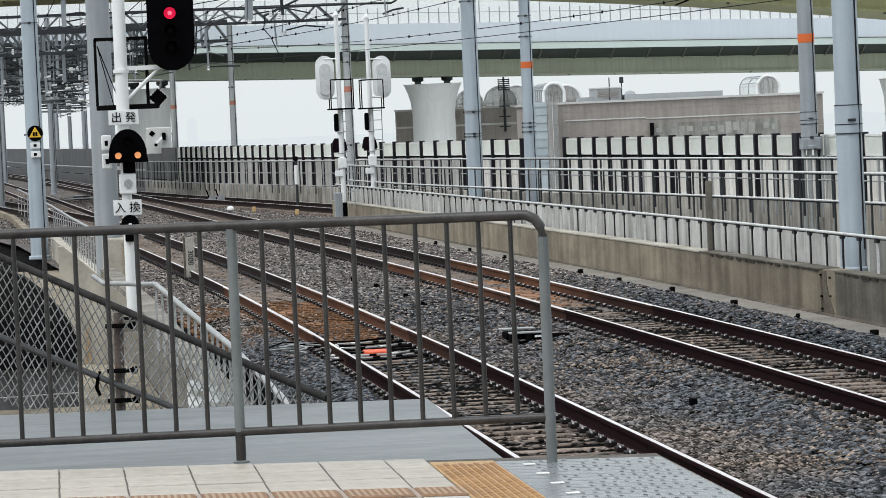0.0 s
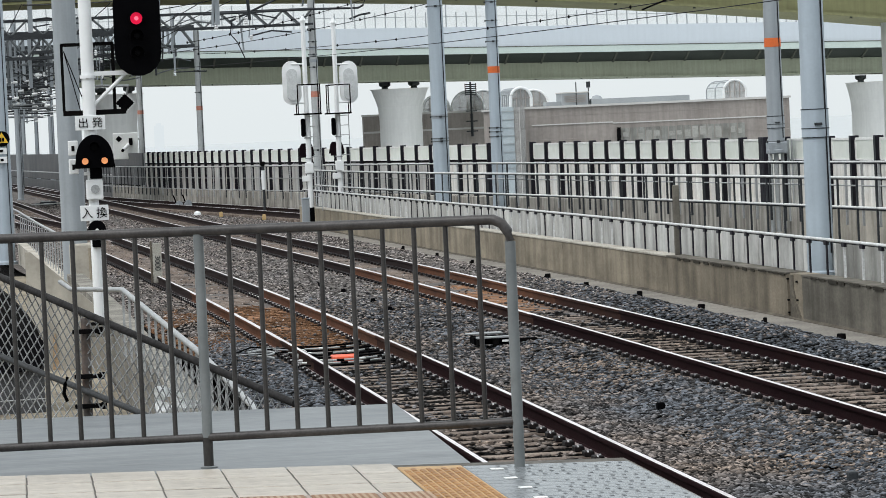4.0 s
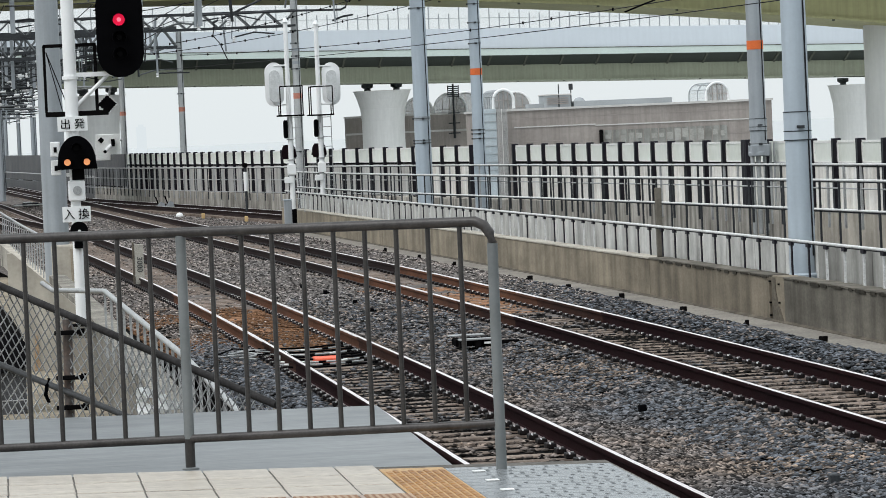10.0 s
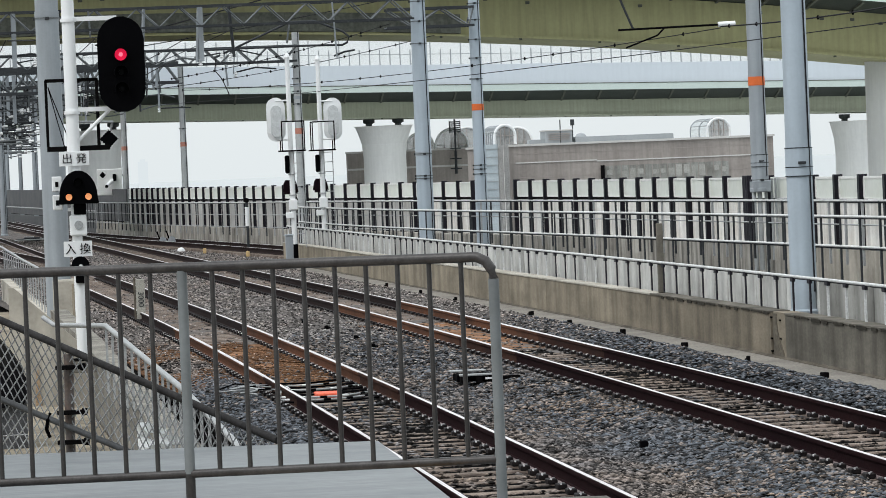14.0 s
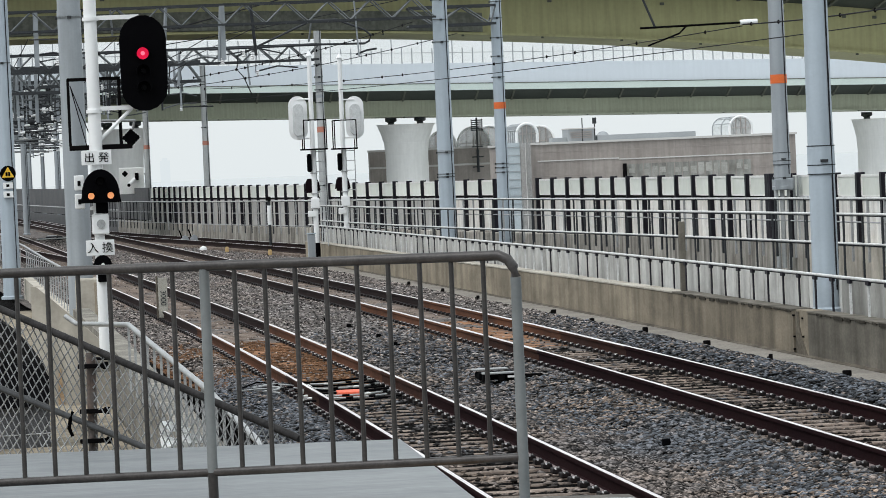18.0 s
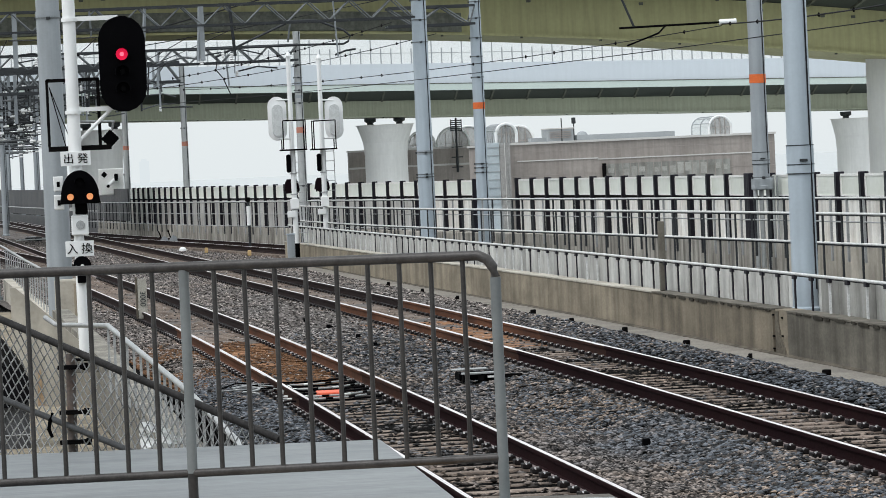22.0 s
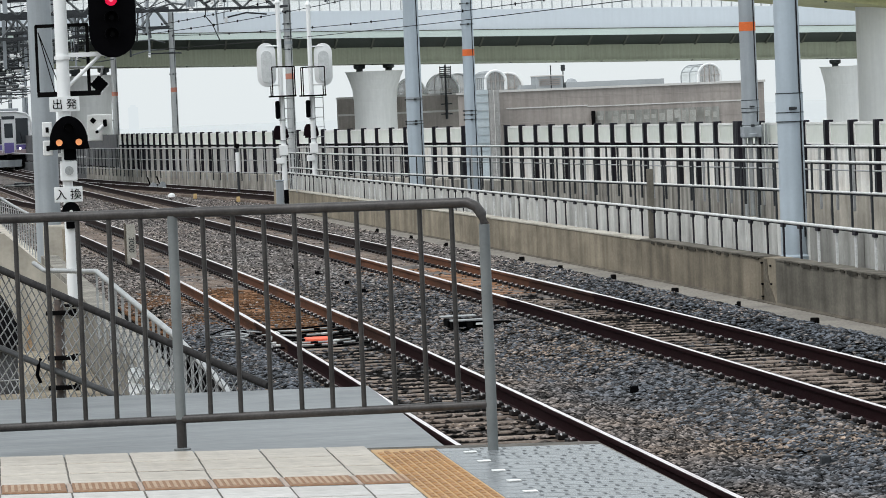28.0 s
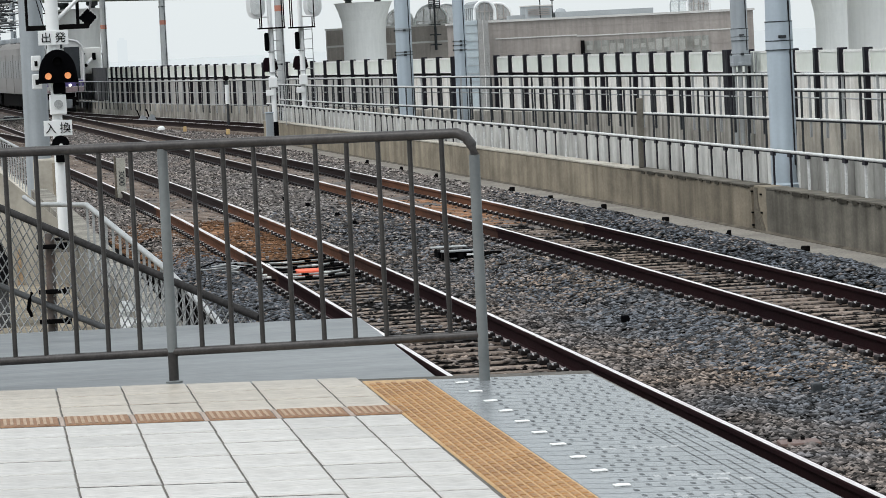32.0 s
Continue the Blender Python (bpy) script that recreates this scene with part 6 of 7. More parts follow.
M_BLIND = mat("dusty_blind", (0.40, 0.395, 0.37), 0.6, second=(0.30, 0.29, 0.265), scale=2.0, amount=0.9, rand=0.12)
for k in range(16):
    x_ = 32.35 + k * 0.41
    part("mullion", box(B(), x_, x_ + 0.03, -0.07, -0.05, 0.15, 1.06), M_BLDG, hall)
    if rp_.random() < 0.75:
        part("blind", box(B(), x_ + 0.05, x_ + 0.05 + rp_.uniform(0.15, 0.34), -0.06, -0.05, rp_.uniform(0.2, 0.6), rp_.uniform(0.75, 1.0)), M_BLIND, hall, "pale blind in a window")
part("dark_post", box(B(), 32.08, 32.26, -0.25, -0.06, -0.3, 1.10), M_DARK, hall)
part("side_block", box(B(), 26.5, 35.6, 78, 78.9, -8, 2.52), M_BLDG, hall)
part("parapet_cap", box(B(), 26.45, 35.65, 77.9, 79.0, 2.52, 2.66), M_BLDG_BAND, hall)
part("side_block", box(B(), 28.6, 34.6, 78.9, 92, -8, 2.5), M_BLDG, hall)
part("pale_band", box(B(), 26.5, 35.6, 77.93, 78, 1.28, 1.42), M_BLDG_BAND, hall)
for k in range(6):
    part("cladding_joint", box(B(), 28.1 + k * 1.5, 28.14 + k * 1.5, 77.96, 78, -2, 2.52), M_BLDG_JOINT, hall)
part("stair_tower", box(B(), 25.85, 26.6, -0.6, 1.0, -8, 2.42), M_TOWERGLASS, hall, "blue-tinted glazed stair shaft")
for k in range(9):
    part("transom", box(B(), 25.83, 26.6, -0.63, -0.6, -1.2 + k * 0.42, -1.16 + k * 0.42), M_SCREEN_POST, hall)
part("tower_pier", box(B(), 26.62, 27.16, -0.7, 0.0, -8, 2.40), M_ARCHEND, hall, "pale glazed bay")
part("pier_joint", box(B(), 26.86, 26.89, -0.72, -0.7, -8, 2.40), M_BLDG_BAND, hall)


def end_vault(x, z0, r, depth, label, y0=0.0, stilt=0.0, lean=0.0, thin=0.03, bays=7):
    """A glazed arch on short walls whose end faces the tracks, with its barrel running back."""
    n = 16
    arc = [(r, 0.0)] + [(r * math.cos(k * math.pi / n), stilt + r * math.sin(k * math.pi / n)) for k in range(n + 1)] + [(-r, 0.0)]
    bm = B()
    a = [bm.verts.new((x + u, y0 + 0.2, z0 + h)) for u, h in arc]
    b = [bm.verts.new((x + u + lean * depth, y0 + depth, z0 + h)) for u, h in arc]
    bm.faces.new(b[::-1])
    for k in range(len(arc) - 1):
        bm.faces.new((a[k], b[k], b[k + 1], a[k + 1]))
    bmesh.ops.recalc_face_normals(bm, faces=bm.faces)
    v = part("vault", bm, M_ROOFGLASS, hall, label)
    part("arch_end", plate(B(), [(x + u * 0.97, z0 + h * 0.985) for u, h in arc], y0 + 0.22, y0 + 0.3), M_ARCHEND, v, "grey glazed arch end")
    for mx in (-0.45, 0.0, 0.45):
        part("mullion", box(B(), x + mx * r - 0.016, x + mx * r + 0.016, y0 + 0.15, y0 + 0.22, z0, z0 + stilt + r * math.sqrt(1 - mx * mx)), M_BLDG, v)
    part("transom", box(B(), x - r, x + r, y0 + 0.15, y0 + 0.22, z0 + stilt - 0.016, z0 + stilt + 0.016), M_BLDG, v)
    for k, yy in enumerate(np.linspace(0.2, depth, bays)):
        part("vault_rib", tube(B(), [(x + u * 1.01 + lean * yy, y0 + yy, z0 + h * 1.01) for u, h in arc], thin * (1.9 if k == 0 else 1.0), 6), M_WHITE if k == 0 else M_SCREEN_POST, v)
    for k in (3, 6, 9, 12, 15):
        u, h = arc[k]
        part("purlin", tube(B(), [(x + u * 1.01, y0 + 0.2, z0 + h * 1.01), (x + u * 1.01 + lean * depth, y0 + depth, z0 + h * 1.01)], thin * 0.7, 5), M_SCREEN_POST, v)


end_vault(27.12, 2.40, 0.53, 5, "tall glass arch over the stair tower", 0.0, 0.46, 0.0, 0.045)
end_vault(28.95, 2.38, 0.80, 3, "glass barrel vault with dark ribs", 8.0, 0.15, 0.0, 0.035, 5)
end_vault(29.9, 2.38, 0.62, 3, "faint glass barrel vault", 14.0, 0.2)
end_vault(34.25, 2.66, 1.18, 10, "glass barrel vault with an arched end", 78, 0.22, 0.12, 0.045)
end_vault(31.9, 2.66, 1.0, 10, "glass barrel vault with an arched end", 78, 0.2, 0.12, 0.045)
end_vault(36.2, 2.6, 1.2, 8, "glass barrel vault with an arched end", 84, 0.35, 0.12, 0.045)
end_vault(38.5, 2.37, 0.58, 5.0, "small arched rooflight with white frame", 0.0, 0.36, 0.0, 0.035, 3)
part("plant_room", box(B(), 29.72, 31.14, 3, 5, 2.3, 3.02), M_SCREEN_POST, hall)
part("plant_cap", box(B(), 29.68, 31.18, 2.95, 5, 3.02, 3.08), M_BLDG_BAND, hall)
for k in range(4):
    part("louvre", box(B(), 29.85, 31.0, 2.94, 3.0, 2.55 + k * 0.1, 2.59 + k * 0.1), M_BLDG_JOINT, hall)
part("roof_screen", box(B(), 31.3, 36.6, 3, 4, 2.3, 2.66), M_SCREEN_POST, hall)
part("roof_screen", box(B(), 28.9, 31.3, 3.4, 4.4, 2.3, 2.60), M_SCREEN_POST, hall)
part("tank", lathe(B(), [(0.36, 2.3), (0.36, 2.62), (0.22, 2.82), (0.05, 2.88)], 16, 32.0, 5.5), M_SCREEN_POST, hall, "grey domed roof tank")
part("roof_mast", tube(B(), [(30.5, 3, 2.3), (30.5, 3, 3.6)], 0.03, 6), M_TRUSS, hall)
part("roof_mast", tube(B(), [(31.16, 3, 2.3), (31.16, 3, 3.3)], 0.03, 6), M_TRUSS, hall)
part("siren_box", box(B(), 31.06, 31.26, 2.9, 3.1, 3.28, 3.6, 0.02), M_TRUSS, hall, "small dark box on a roof mast")

ant = thing("roof_antenna", (34.45, 267.5, 2.4), "dark rooftop antenna pole with cross arms", "antenna")
part("pole", tube(B(), [(0, 0, 0), (0, 0, 1.7)], 0.05, 6), M_TRUSS, ant)
for k in range(6):
    part("grille_bar", box(B(), -0.29, 0.29, -0.02, 0.02, 1.0 + k * 0.105, 1.065 + k * 0.105), M_TRUSS, ant)
for x_ in (-0.29, 0.29):
    part("grille_stile", box(B(), x_ - 0.02, x_ + 0.02, -0.02, 0.02, 0.98, 1.62), M_TRUSS, ant)
for z in (-0.95, -0.42, 0.12):
    part("cross_arm", box(B(), -0.3, 0.3, -0.04, 0.04, z, z + 0.06), M_TRUSS, ant)
part("lower_pole", tube(B(), [(0, 0, -1.2), (0, 0, 0)], 0.07, 6), M_TRUSS, ant)

ant.scale = (1.38, 1.38, 1.38)

# faint tower; an even emitted grey holds the haze before it
tower = B()
box(tower, 63.2, 66.6, 1500, 1515, -8, 7.2)
box(tower, 64.0, 65.6, 1500, 1515, 7.2, 8.2)
tagged(part("backdrop", tower, glow("haze_grey", (0.73, 0.795, 0.825), 1.0)), "faint tower almost lost in haze", "skyline", kind="structure")

# ---------------------------------------------------------------- stairs side: mesh fence, walls, white rail
link = thing("chain_link_fence", (0, 0, 0), "sloping chain-link fence panel with dark pipe rails", "fence")
RTOP = [(-1.6, 26.2, 1.42), (-0.25, 24.0, 0.81), (0.77, 22.5, 0.36), (1.63, 21.3, -0.02)]
RLOW = [(-1.6, 26.2, 0.90), (-0.27, 24.0, 0.29), (0.72, 22.5, -0.09), (1.25, 21.8, -0.32)]
part("top_rail", tube(B(), RTOP, 0.023, 10), mat("dark_grey_rail_paint", (0.016, 0.015, 0.015), 0.6, 0.0, second=(0.045, 0.043, 0.042), scale=12, fine=60, amount=0.75, spec=0.08), link, "dark sloping pipe rail")
part("lower_rail", tube(B(), RLOW, 0.02, 10), mat("grey_rail_paint", (0.05, 0.053, 0.055), 0.5, second=(0.03, 0.03, 0.03), scale=9, amount=0.7, spec=0.2), link)
# Same wire in a lit and a shaded tone, split by strand direction.
wires, wires_back = B(), B()


def on_link(s, h):
    """A point of the mesh: s along the plan, h below the top rail."""
    x = float(np.interp(s, [0, 1, 2, 3], [p[0] for p in RTOP]))
    y = float(np.interp(s, [0, 1, 2, 3], [p[1] for p in RTOP]))
    z = float(np.interp(s, [0, 1, 2, 3], [p[2] for p in RTOP]))
    return (x, y, z - h)


k = -14
DEEP = 0.95
while k < 80:
    for sgn in (1, -1):
        pts = []
        for q in range(9):
            h = DEEP * q / 8
            s = (k * 0.045) + sgn * h * 0.52
            if 0 <= s <= 3:
                pts.append(on_link(s, h))
        if len(pts) > 1:
            tube(wires_back if sgn > 0 else wires, pts, 0.0048 if sgn > 0 else 0.0056, 4)
    k += 1
tagged(part("mesh_wire", wires_back, mat("shaded_mesh_wire", (0.27, 0.275, 0.275), 0.6, 0.0, second=(0.03, 0.03, 0.03), scale=2.5, fine=30, amount=0.9, spec=0.1), link, "strands in a darker tone for their shaded side"), kind="stuff")
tagged(part("mesh_wire", wires, mat("galvanised_mesh_wire", (0.58, 0.59, 0.59), 0.5, 0.2, second=(0.26, 0.26, 0.26), scale=2.5, fine=30, amount=0.9, spec=0.25), link, "silvery diamond mesh"), kind="stuff")

post_ = part("post", tube(B(), [(0.455, 22.95, -0.75), (0.475, 22.95, 0.46)], 0.03, 10), mat("worn_post", (0.13, 0.125, 0.12), 0.6, second=(0.10, 0.055, 0.035), scale=5, fine=40, amount=0.9, spec=0.2), link, "worn grey post with rust runs")
for z, w in ((0.38, 0.085), (0.10, 0.085), (-0.085, 0.09)):
    part("clamp", box(B(), 0.475 - w, 0.485 + w, 22.88, 22.92, z - 0.014, z + 0.014, 0.005), M_DARK, post_, "dark rusty clamp bar")
    part("bolt", lathe(B(), [(0.018, -0.022), (0.018, 0.022)], 8, 0.485 + w * 0.9, 22.9), M_BLACK, post_, at=(0, 0, z))
part("cable_tie", tube(B(), [(0.345, 22.9, 0.10), (0.33, 22.88, 0.06), (0.32, 22.9, 0.0), (0.34, 22.9, -0.05)], 0.012, 6), M_BLACK, link)
part("cable_tie", tube(B(), [(-0.40, 24.1, 0.36), (-0.45, 24.1, 0.2), (-0.5, 24.2, 0.1)], 0.012, 6), M_BLACK, link)

lw = thing("wall_ramp", (0, 0, 0), "tan concrete ramp walls below the platform end", "wall", kind="structure")
part("ramp_wall", sweep(B(), [(0.0, -3), (0.0, -0.62), (0.25, -0.62), (0.25, -3)], [(1.66, 23.2, -0.35), (1.60, 25, -0.25), (1.45, 28, -0.05), (1.34, 31, 0.03), (1.26, 34, 0.12), (1.2, 40, 0.12), (1.15, 47, 0.12), (0.95, 58, 0.12)]), M_RAMP, lw)
part("parapet", sweep(B(), [(0.0, -3), (0.0, -0.78), (0.2, -0.78), (0.2, -3)], [(1.0, 59.0, -0.06), (0.94, 63.5, 0), (0.30, 84, 0.12)]), M_CONC_TAN, lw)
part("far_parapet", sweep(B(), [(0.0, -3), (0.0, -0.95), (0.2, -0.95), (0.2, -3)], [(-0.35, 104, 0), (-0.9, 125, 0), (-5, 200, 0)]), M_CONC, lw)
part("ramp_floor", sweep(B(), [(-6.2, -1.32), (-6.2, -1.2), (0.0, -1.2), (0.0, -1.32)], [(1.5, 22.6, 0), (1.3, 31, 0), (1.1, 46, 0), (0.4, 78, 0)]), M_CONC, lw)
part("cross_wall", plate(B(), [(0.24, -2.6), (1.2, -2.6), (1.2, -0.52), (1.05, -0.43), (0.79, -0.19), (0.49, 0.08), (0.30, 0.25), (0.24, 0.25)], 45.0, 45.2), M_CONC_TAN, lw, "rust-streaked tan wall")
part("rust_run", plate(B(), [(0.52, -2.6), (0.62, -2.6), (0.60, -1.4), (0.56, -0.75), (0.53, -0.8), (0.50, -1.5)], 44.985, 45.0), mat("rust_run_stain", (0.34, 0.225, 0.13), 0.9, second=(0.45, 0.36, 0.26), scale=5, fine=30, amount=0.9), lw, "brown rust run")
part("back_wall", box(B(), -5, 0.2, 86, 86.3, -2.6, -1.35), M_CONC, lw)
net = thing("black_netting", (0.1, 38, 0), "black netting heaped over a hollow beside the stairs", "netting")
M_NET = mat("black_net", (0.006, 0.006, 0.0065), 0.9, second=(0.030, 0.029, 0.028), scale=5, fine=50, amount=0.8, bump=0.3, spec=0.05, stretch=(4, 1, 0.6))
part("cover", sweep(B(), [(-2.4, -2.6), (-2.4, 0.45), (-1.1, 0.36), (-0.55, 0.27), (-0.25, 0.14), (-0.06, -0.02), (0.10, -0.21), (0.20, -0.38), (0.24, -0.5), (0.24, -2.6)], [(0, 0, 0), (0.0, 0.7, 0)]), M_NET, net)
part("flap", sweep(B(), [(-2.4, -0.80), (-2.4, -0.22), (-0.3, -0.28), (-0.05, -0.33), (0.15, -0.38), (0.24, -0.46), (0.28, -0.56), (0.27, -0.66), (0.20, -0.75), (-0.1, -0.78)], [(0, -0.12, 0), (0, -0.02, 0)]), mat("black_sheet", (0.005, 0.005, 0.006), 0.8, second=(0.010, 0.010, 0.011), scale=3, amount=0.6, spec=0.05), net, "black hanging flap")
part("lower_sheet", box(B(), -2.4, 0.24, -0.05, -0.005, -2.6, -0.70), mat("dull_grey_sheet", (0.13, 0.132, 0.138), 0.8, second=(0.07, 0.07, 0.073), scale=4, amount=0.9, spec=0.05, streak=0.4), net, "dull grey sheet under the flap")
part("edge_rope", tube(B(), [(-2.3, -0.15, -1.05), (-0.9, -0.16, -1.07), (0.24, -0.15, -1.05)], 0.007, 5), M_GALV, net)

wr = thing("white_pipe_rail", (0, 0, 0), "pale pipe handrail with upright bars beside the tracks", "railing")
WR = [(0.52, 36.2, 0.20), (0.62, 36, 0.13), (1.06, 34.0, 0.18), (1.31, 31.0, -0.01), (1.45, 28.0, -0.10), (1.63, 25.0, -0.30), (1.68, 23.5, -0.5)]
part("rail", tube(B(), WR, 0.024, 10), M_GALV, wr)
for s in np.linspace(2.0, 5.9, 26):
    i = int(s)
    f = s - i
    a, b = Vector(WR[i]), Vector(WR[i + 1])
    p = a.lerp(b, f)
    part("upright_bar", box(B(), -0.011, 0.011, -0.011, 0.011, -0.62, 0.0), M_GALV, wr, at=p)

rl = thing("side_railing", (0, 0, 0), "grey railing along the ramp wall", "railing")
SR = [(1.0, 63.5, -0.05), (0.70, 75, -0.05), (0.37, 90, -0.05), (-0.6, 125, -0.05)]
part("rail", tube(B(), SR, 0.026, 8), M_GALV, rl)
for s in list(np.linspace(0, 1.9, 19)) + list(np.linspace(2.1, 2.99, 9)):
    i = int(s)
    p = Vector(SR[i]).lerp(Vector(SR[i + 1]), s - i)
    part("upright_bar", box(B(), -0.012, 0.012, -0.012, 0.012, -0.8, 0), M_GALV, rl, at=p)

fb = thing("mast_footing", (1.17, 62.0, -1.3), "tan concrete footing of a mast", "footing")
part("block", box(B(), -0.10, 0.28, -0.5, 0.35, -0.9, 1.17, 0.03), M_CONC_TAN, fb)
part("conduit", tube(B(), [(0.24, -0.52, -0.6), (0.24, -0.52, 1.1)], 0.03, 8), mat("tan_conduit", (0.30, 0.26, 0.2), 0.7), fb)

ps_ = thing("plastic_sheet", (1.37, 29.6, -0.74), "crumpled white plastic sheet draped on the ramp wall behind the mesh", "sheet")
sheet = B()
rs = random.Random(11)
gridv = [[sheet.verts.new((-0.22 + 0.075 * i, 0.25 * rs.uniform(-0.3, 0.3), 0.07 * j + rs.uniform(-0.02, 0.02) - 0.02 * i)) for i in range(6)] for j in range(6)]
for j in range(5):
    for i in range(5):
        if rs.random() > 0.15:
            sheet.faces.new((gridv[j][i], gridv[j][i + 1], gridv[j + 1][i + 1], gridv[j + 1][i]))
bmesh.ops.solidify(sheet, geom=sheet.faces[:], thickness=0.006)
part("sheet", sheet, M_WHITE, ps_)
ps_.scale = (1.05, 1.0, 0.9)

# track fittings
ob_ = thing("track_marker", (3.72, 41.0, -1.02), "orange-red marker plate between the rails", "marker")
part("plate", box(B(), -0.14, 0.14, -0.22, 0.22, 0.0, 0.06, 0.012), M_REDBOX, ob_)
cb = thing("cable_hoses", (3.72, 41.8, -1.03), "black and white cable hoses across the sleepers", "cable")
hose_rng = random.Random(12)
for k in range(9):
    y = -1.75 + k * 0.47
    sag = hose_rng.uniform(0.55, 0.8)
    line_ = [(-0.53, y + 0.35, 0.015), (-0.40, y - 0.1 * sag, 0.035), (-0.2, y - 0.55 * sag, 0.045), (0.05, y - 0.62 * sag, 0.05), (0.3, y - 0.2 * sag, 0.045), (0.53, y + 0.75 * sag, 0.02)]
    pale = k in (1, 2, 5, 7)
    part("hose", tube(B(), line_, 0.011, 8), M_GALV if pale else M_BLACK, cb)
    if pale:
        for q in range(5):
            a_, b_ = Vector(line_[q]), Vector(line_[q + 1])
            part("sleeve", tube(B(), [a_.lerp(b_, 0.3), a_.lerp(b_, 0.62)], 0.0135, 8), M_BLACK if hose_rng.random() < 0.6 else M_MARK, cb)
part("coil", tube(B(), [(-0.85 + 0.09 * math.cos(a), -0.4 + 0.12 * math.sin(a), 0.05 + 0.01 * a) for a in np.linspace(0, 11, 40)], 0.013, 6), M_GALV, cb)
part("coil", tube(B(), [(-0.42 + 0.05 * math.cos(a), -0.2 + 0.10 * math.sin(a), 0.03 + 0.08 * abs(math.sin(a))) for a in np.linspace(0.5, 5.6, 24)], 0.015, 6), M_MARK, cb, "pale cable loop")
rw = random.Random(6)
for k in range(7):
    y_ = rw.uniform(-1.6, 2.2)
    x_ = rw.uniform(-1.0, -0.6)
    part("loose_lead", tube(B(), [(x_ - 0.25, y_ + rw.uniform(-0.5, 0.5), 0.03), (x_, y_ + rw.uniform(-0.4, 0.4), 0.06), (x_ + 0.2, y_, 0.05), (x_ + 0.38, y_ + rw.uniform(-0.5, 0.3), 0.03)], 0.009, 6), rw.choice((M_GALV, M_BLACK, M_BLACK)), cb)
wb = thing("trackside_box", (5.70, 43.4, -1.06), "flat black and pale track equipment box on the ballast", "equipment box")
part("body", box(B(), -0.22, 0.24, -0.12, 0.30, 0.0, 0.085, 0.012), M_BLACK, wb)
part("lid", box(B(), -0.27, 0.16, 0.12, 0.30, 0.105, 0.125, 0.006), M_GALV, wb)
part("front_bar", box(B(), -0.20, 0.26, -0.26, -0.14, 0.075, 0.098, 0.006), M_GALV, wb)
for x_ in (-0.16, 0.03, 0.2):
    part("foot", box(B(), x_ - 0.035, x_ + 0.035, -0.25, -0.15, -0.01, 0.075, 0.006), M_DARK, wb)
part("tag", box(B(), 0.1, 0.2, -0.265, -0.26, 0.03, 0.055), M_MARK, wb)
wk = thing("white_block", (6.12, 41.2, -1.11), "small white block lying on the ballast", "block")
part("block", box(B(), -0.04, 0.04, -0.06, 0.06, 0.0, 0.04, 0.01), M_GALV, wk)
rc = thing("rail_contact", (4.55, 42.9, -1.10), "dark track contact box with a pale lid beside the rail", "track equipment")
part("body", box(B(), -0.10, 0.22, -0.3, 0.25, 0.0, 0.06, 0.01), M_DARK, rc)
part("lid", box(B(), -0.09, 0.04, -0.12, 0.2, 0.06, 0.075, 0.005), M_GALV, rc)
part("side_arm", box(B(), 0.28, 0.55, -0.05, 0.05, 0.0, 0.05), M_DARK, wb)

rng = random.Random(4)
blk = mesh_of("block", box(box(B(), -0.028, 0.028, -0.04, 0.04, -0.02, 0.06, 0.01), -0.05, 0.0, -0.03, 0.02, -0.02, 0.025, 0.008), M_DARK)
for y in (37.2, 41.0, 45.0, 49.0, 53.2, 57.5, 61.2, 65, 69.5, 74, 79):
    t = thing("cable_bracket", (WALL1(y) - 0.50 + rng.uniform(-0.03, 0.03), y, -1.06), "small dark cable bracket on the gutter edge", "bracket", "gutter brackets")
    piece("block", blk, t, (0, 0, 0), rng.uniform(-0.6, 0.6))
    t.scale = (rng.uniform(0.8, 1.3), rng.uniform(0.8, 1.3), rng.uniform(0.75, 1.2))
for x, y in ((5.85, 32.9), (5.94, 25.7), (5.17, 23.75), (5.55, 53.5), (5.38, 63.3), (5.51, 60.4), (5.6, 56.4)):
    t = thing("ballast_lump", (x, y, -1.1), "dark lump half sunk in the ballast", "stone", "dark lumps")
    part("lump", box(box(B(), -0.035, 0.035, -0.045, 0.045, -0.02, 0.055, 0.012), 0.0, 0.075, -0.02, 0.04, -0.02, 0.025, 0.008), M_BLACK if y > 30 else M_TRUSS, t)

pm = thing("point_machine", (2.05, 159.0, -1.06), "dark point machine with pale rods between the far rails", "track equipment")
part("case", box(B(), -0.45, 0.25, -0.5, 0.6, 0.0, 0.16, 0.03), M_TRUSS, pm)
for k, (x, y) in enumerate(((-0.5, -1.2), (-0.35, 1.0), (0.1, -0.9), (0.3, 1.5))):
    part("rod", tube(B(), [(x - 0.35, y, 0.06), (x + 0.45, y + 0.25, 0.08)], 0.03, 6), M_PIPE if k % 2 == 0 else M_LATTICE, pm, "pale throw rod")
part("lid", box(B(), -0.40, 0.0, -0.2, 0.4, 0.16, 0.19, 0.01), M_PIPE, pm, "pale lid")

plate_ = thing("fallen_plate", (4.96, 22.0, -1.055), "pinkish brown steel plate lying beside the rail", "steel plate", turn=-0.1)
part("plate", box(B(), -0.125, 0.125, -0.12, 0.12, 0.0, 0.035, 0.008), mat("pinkish_rusty_steel", (0.19, 0.135, 0.12), 0.6, second=(0.11, 0.07, 0.06), scale=9, amount=0.8), plate_)
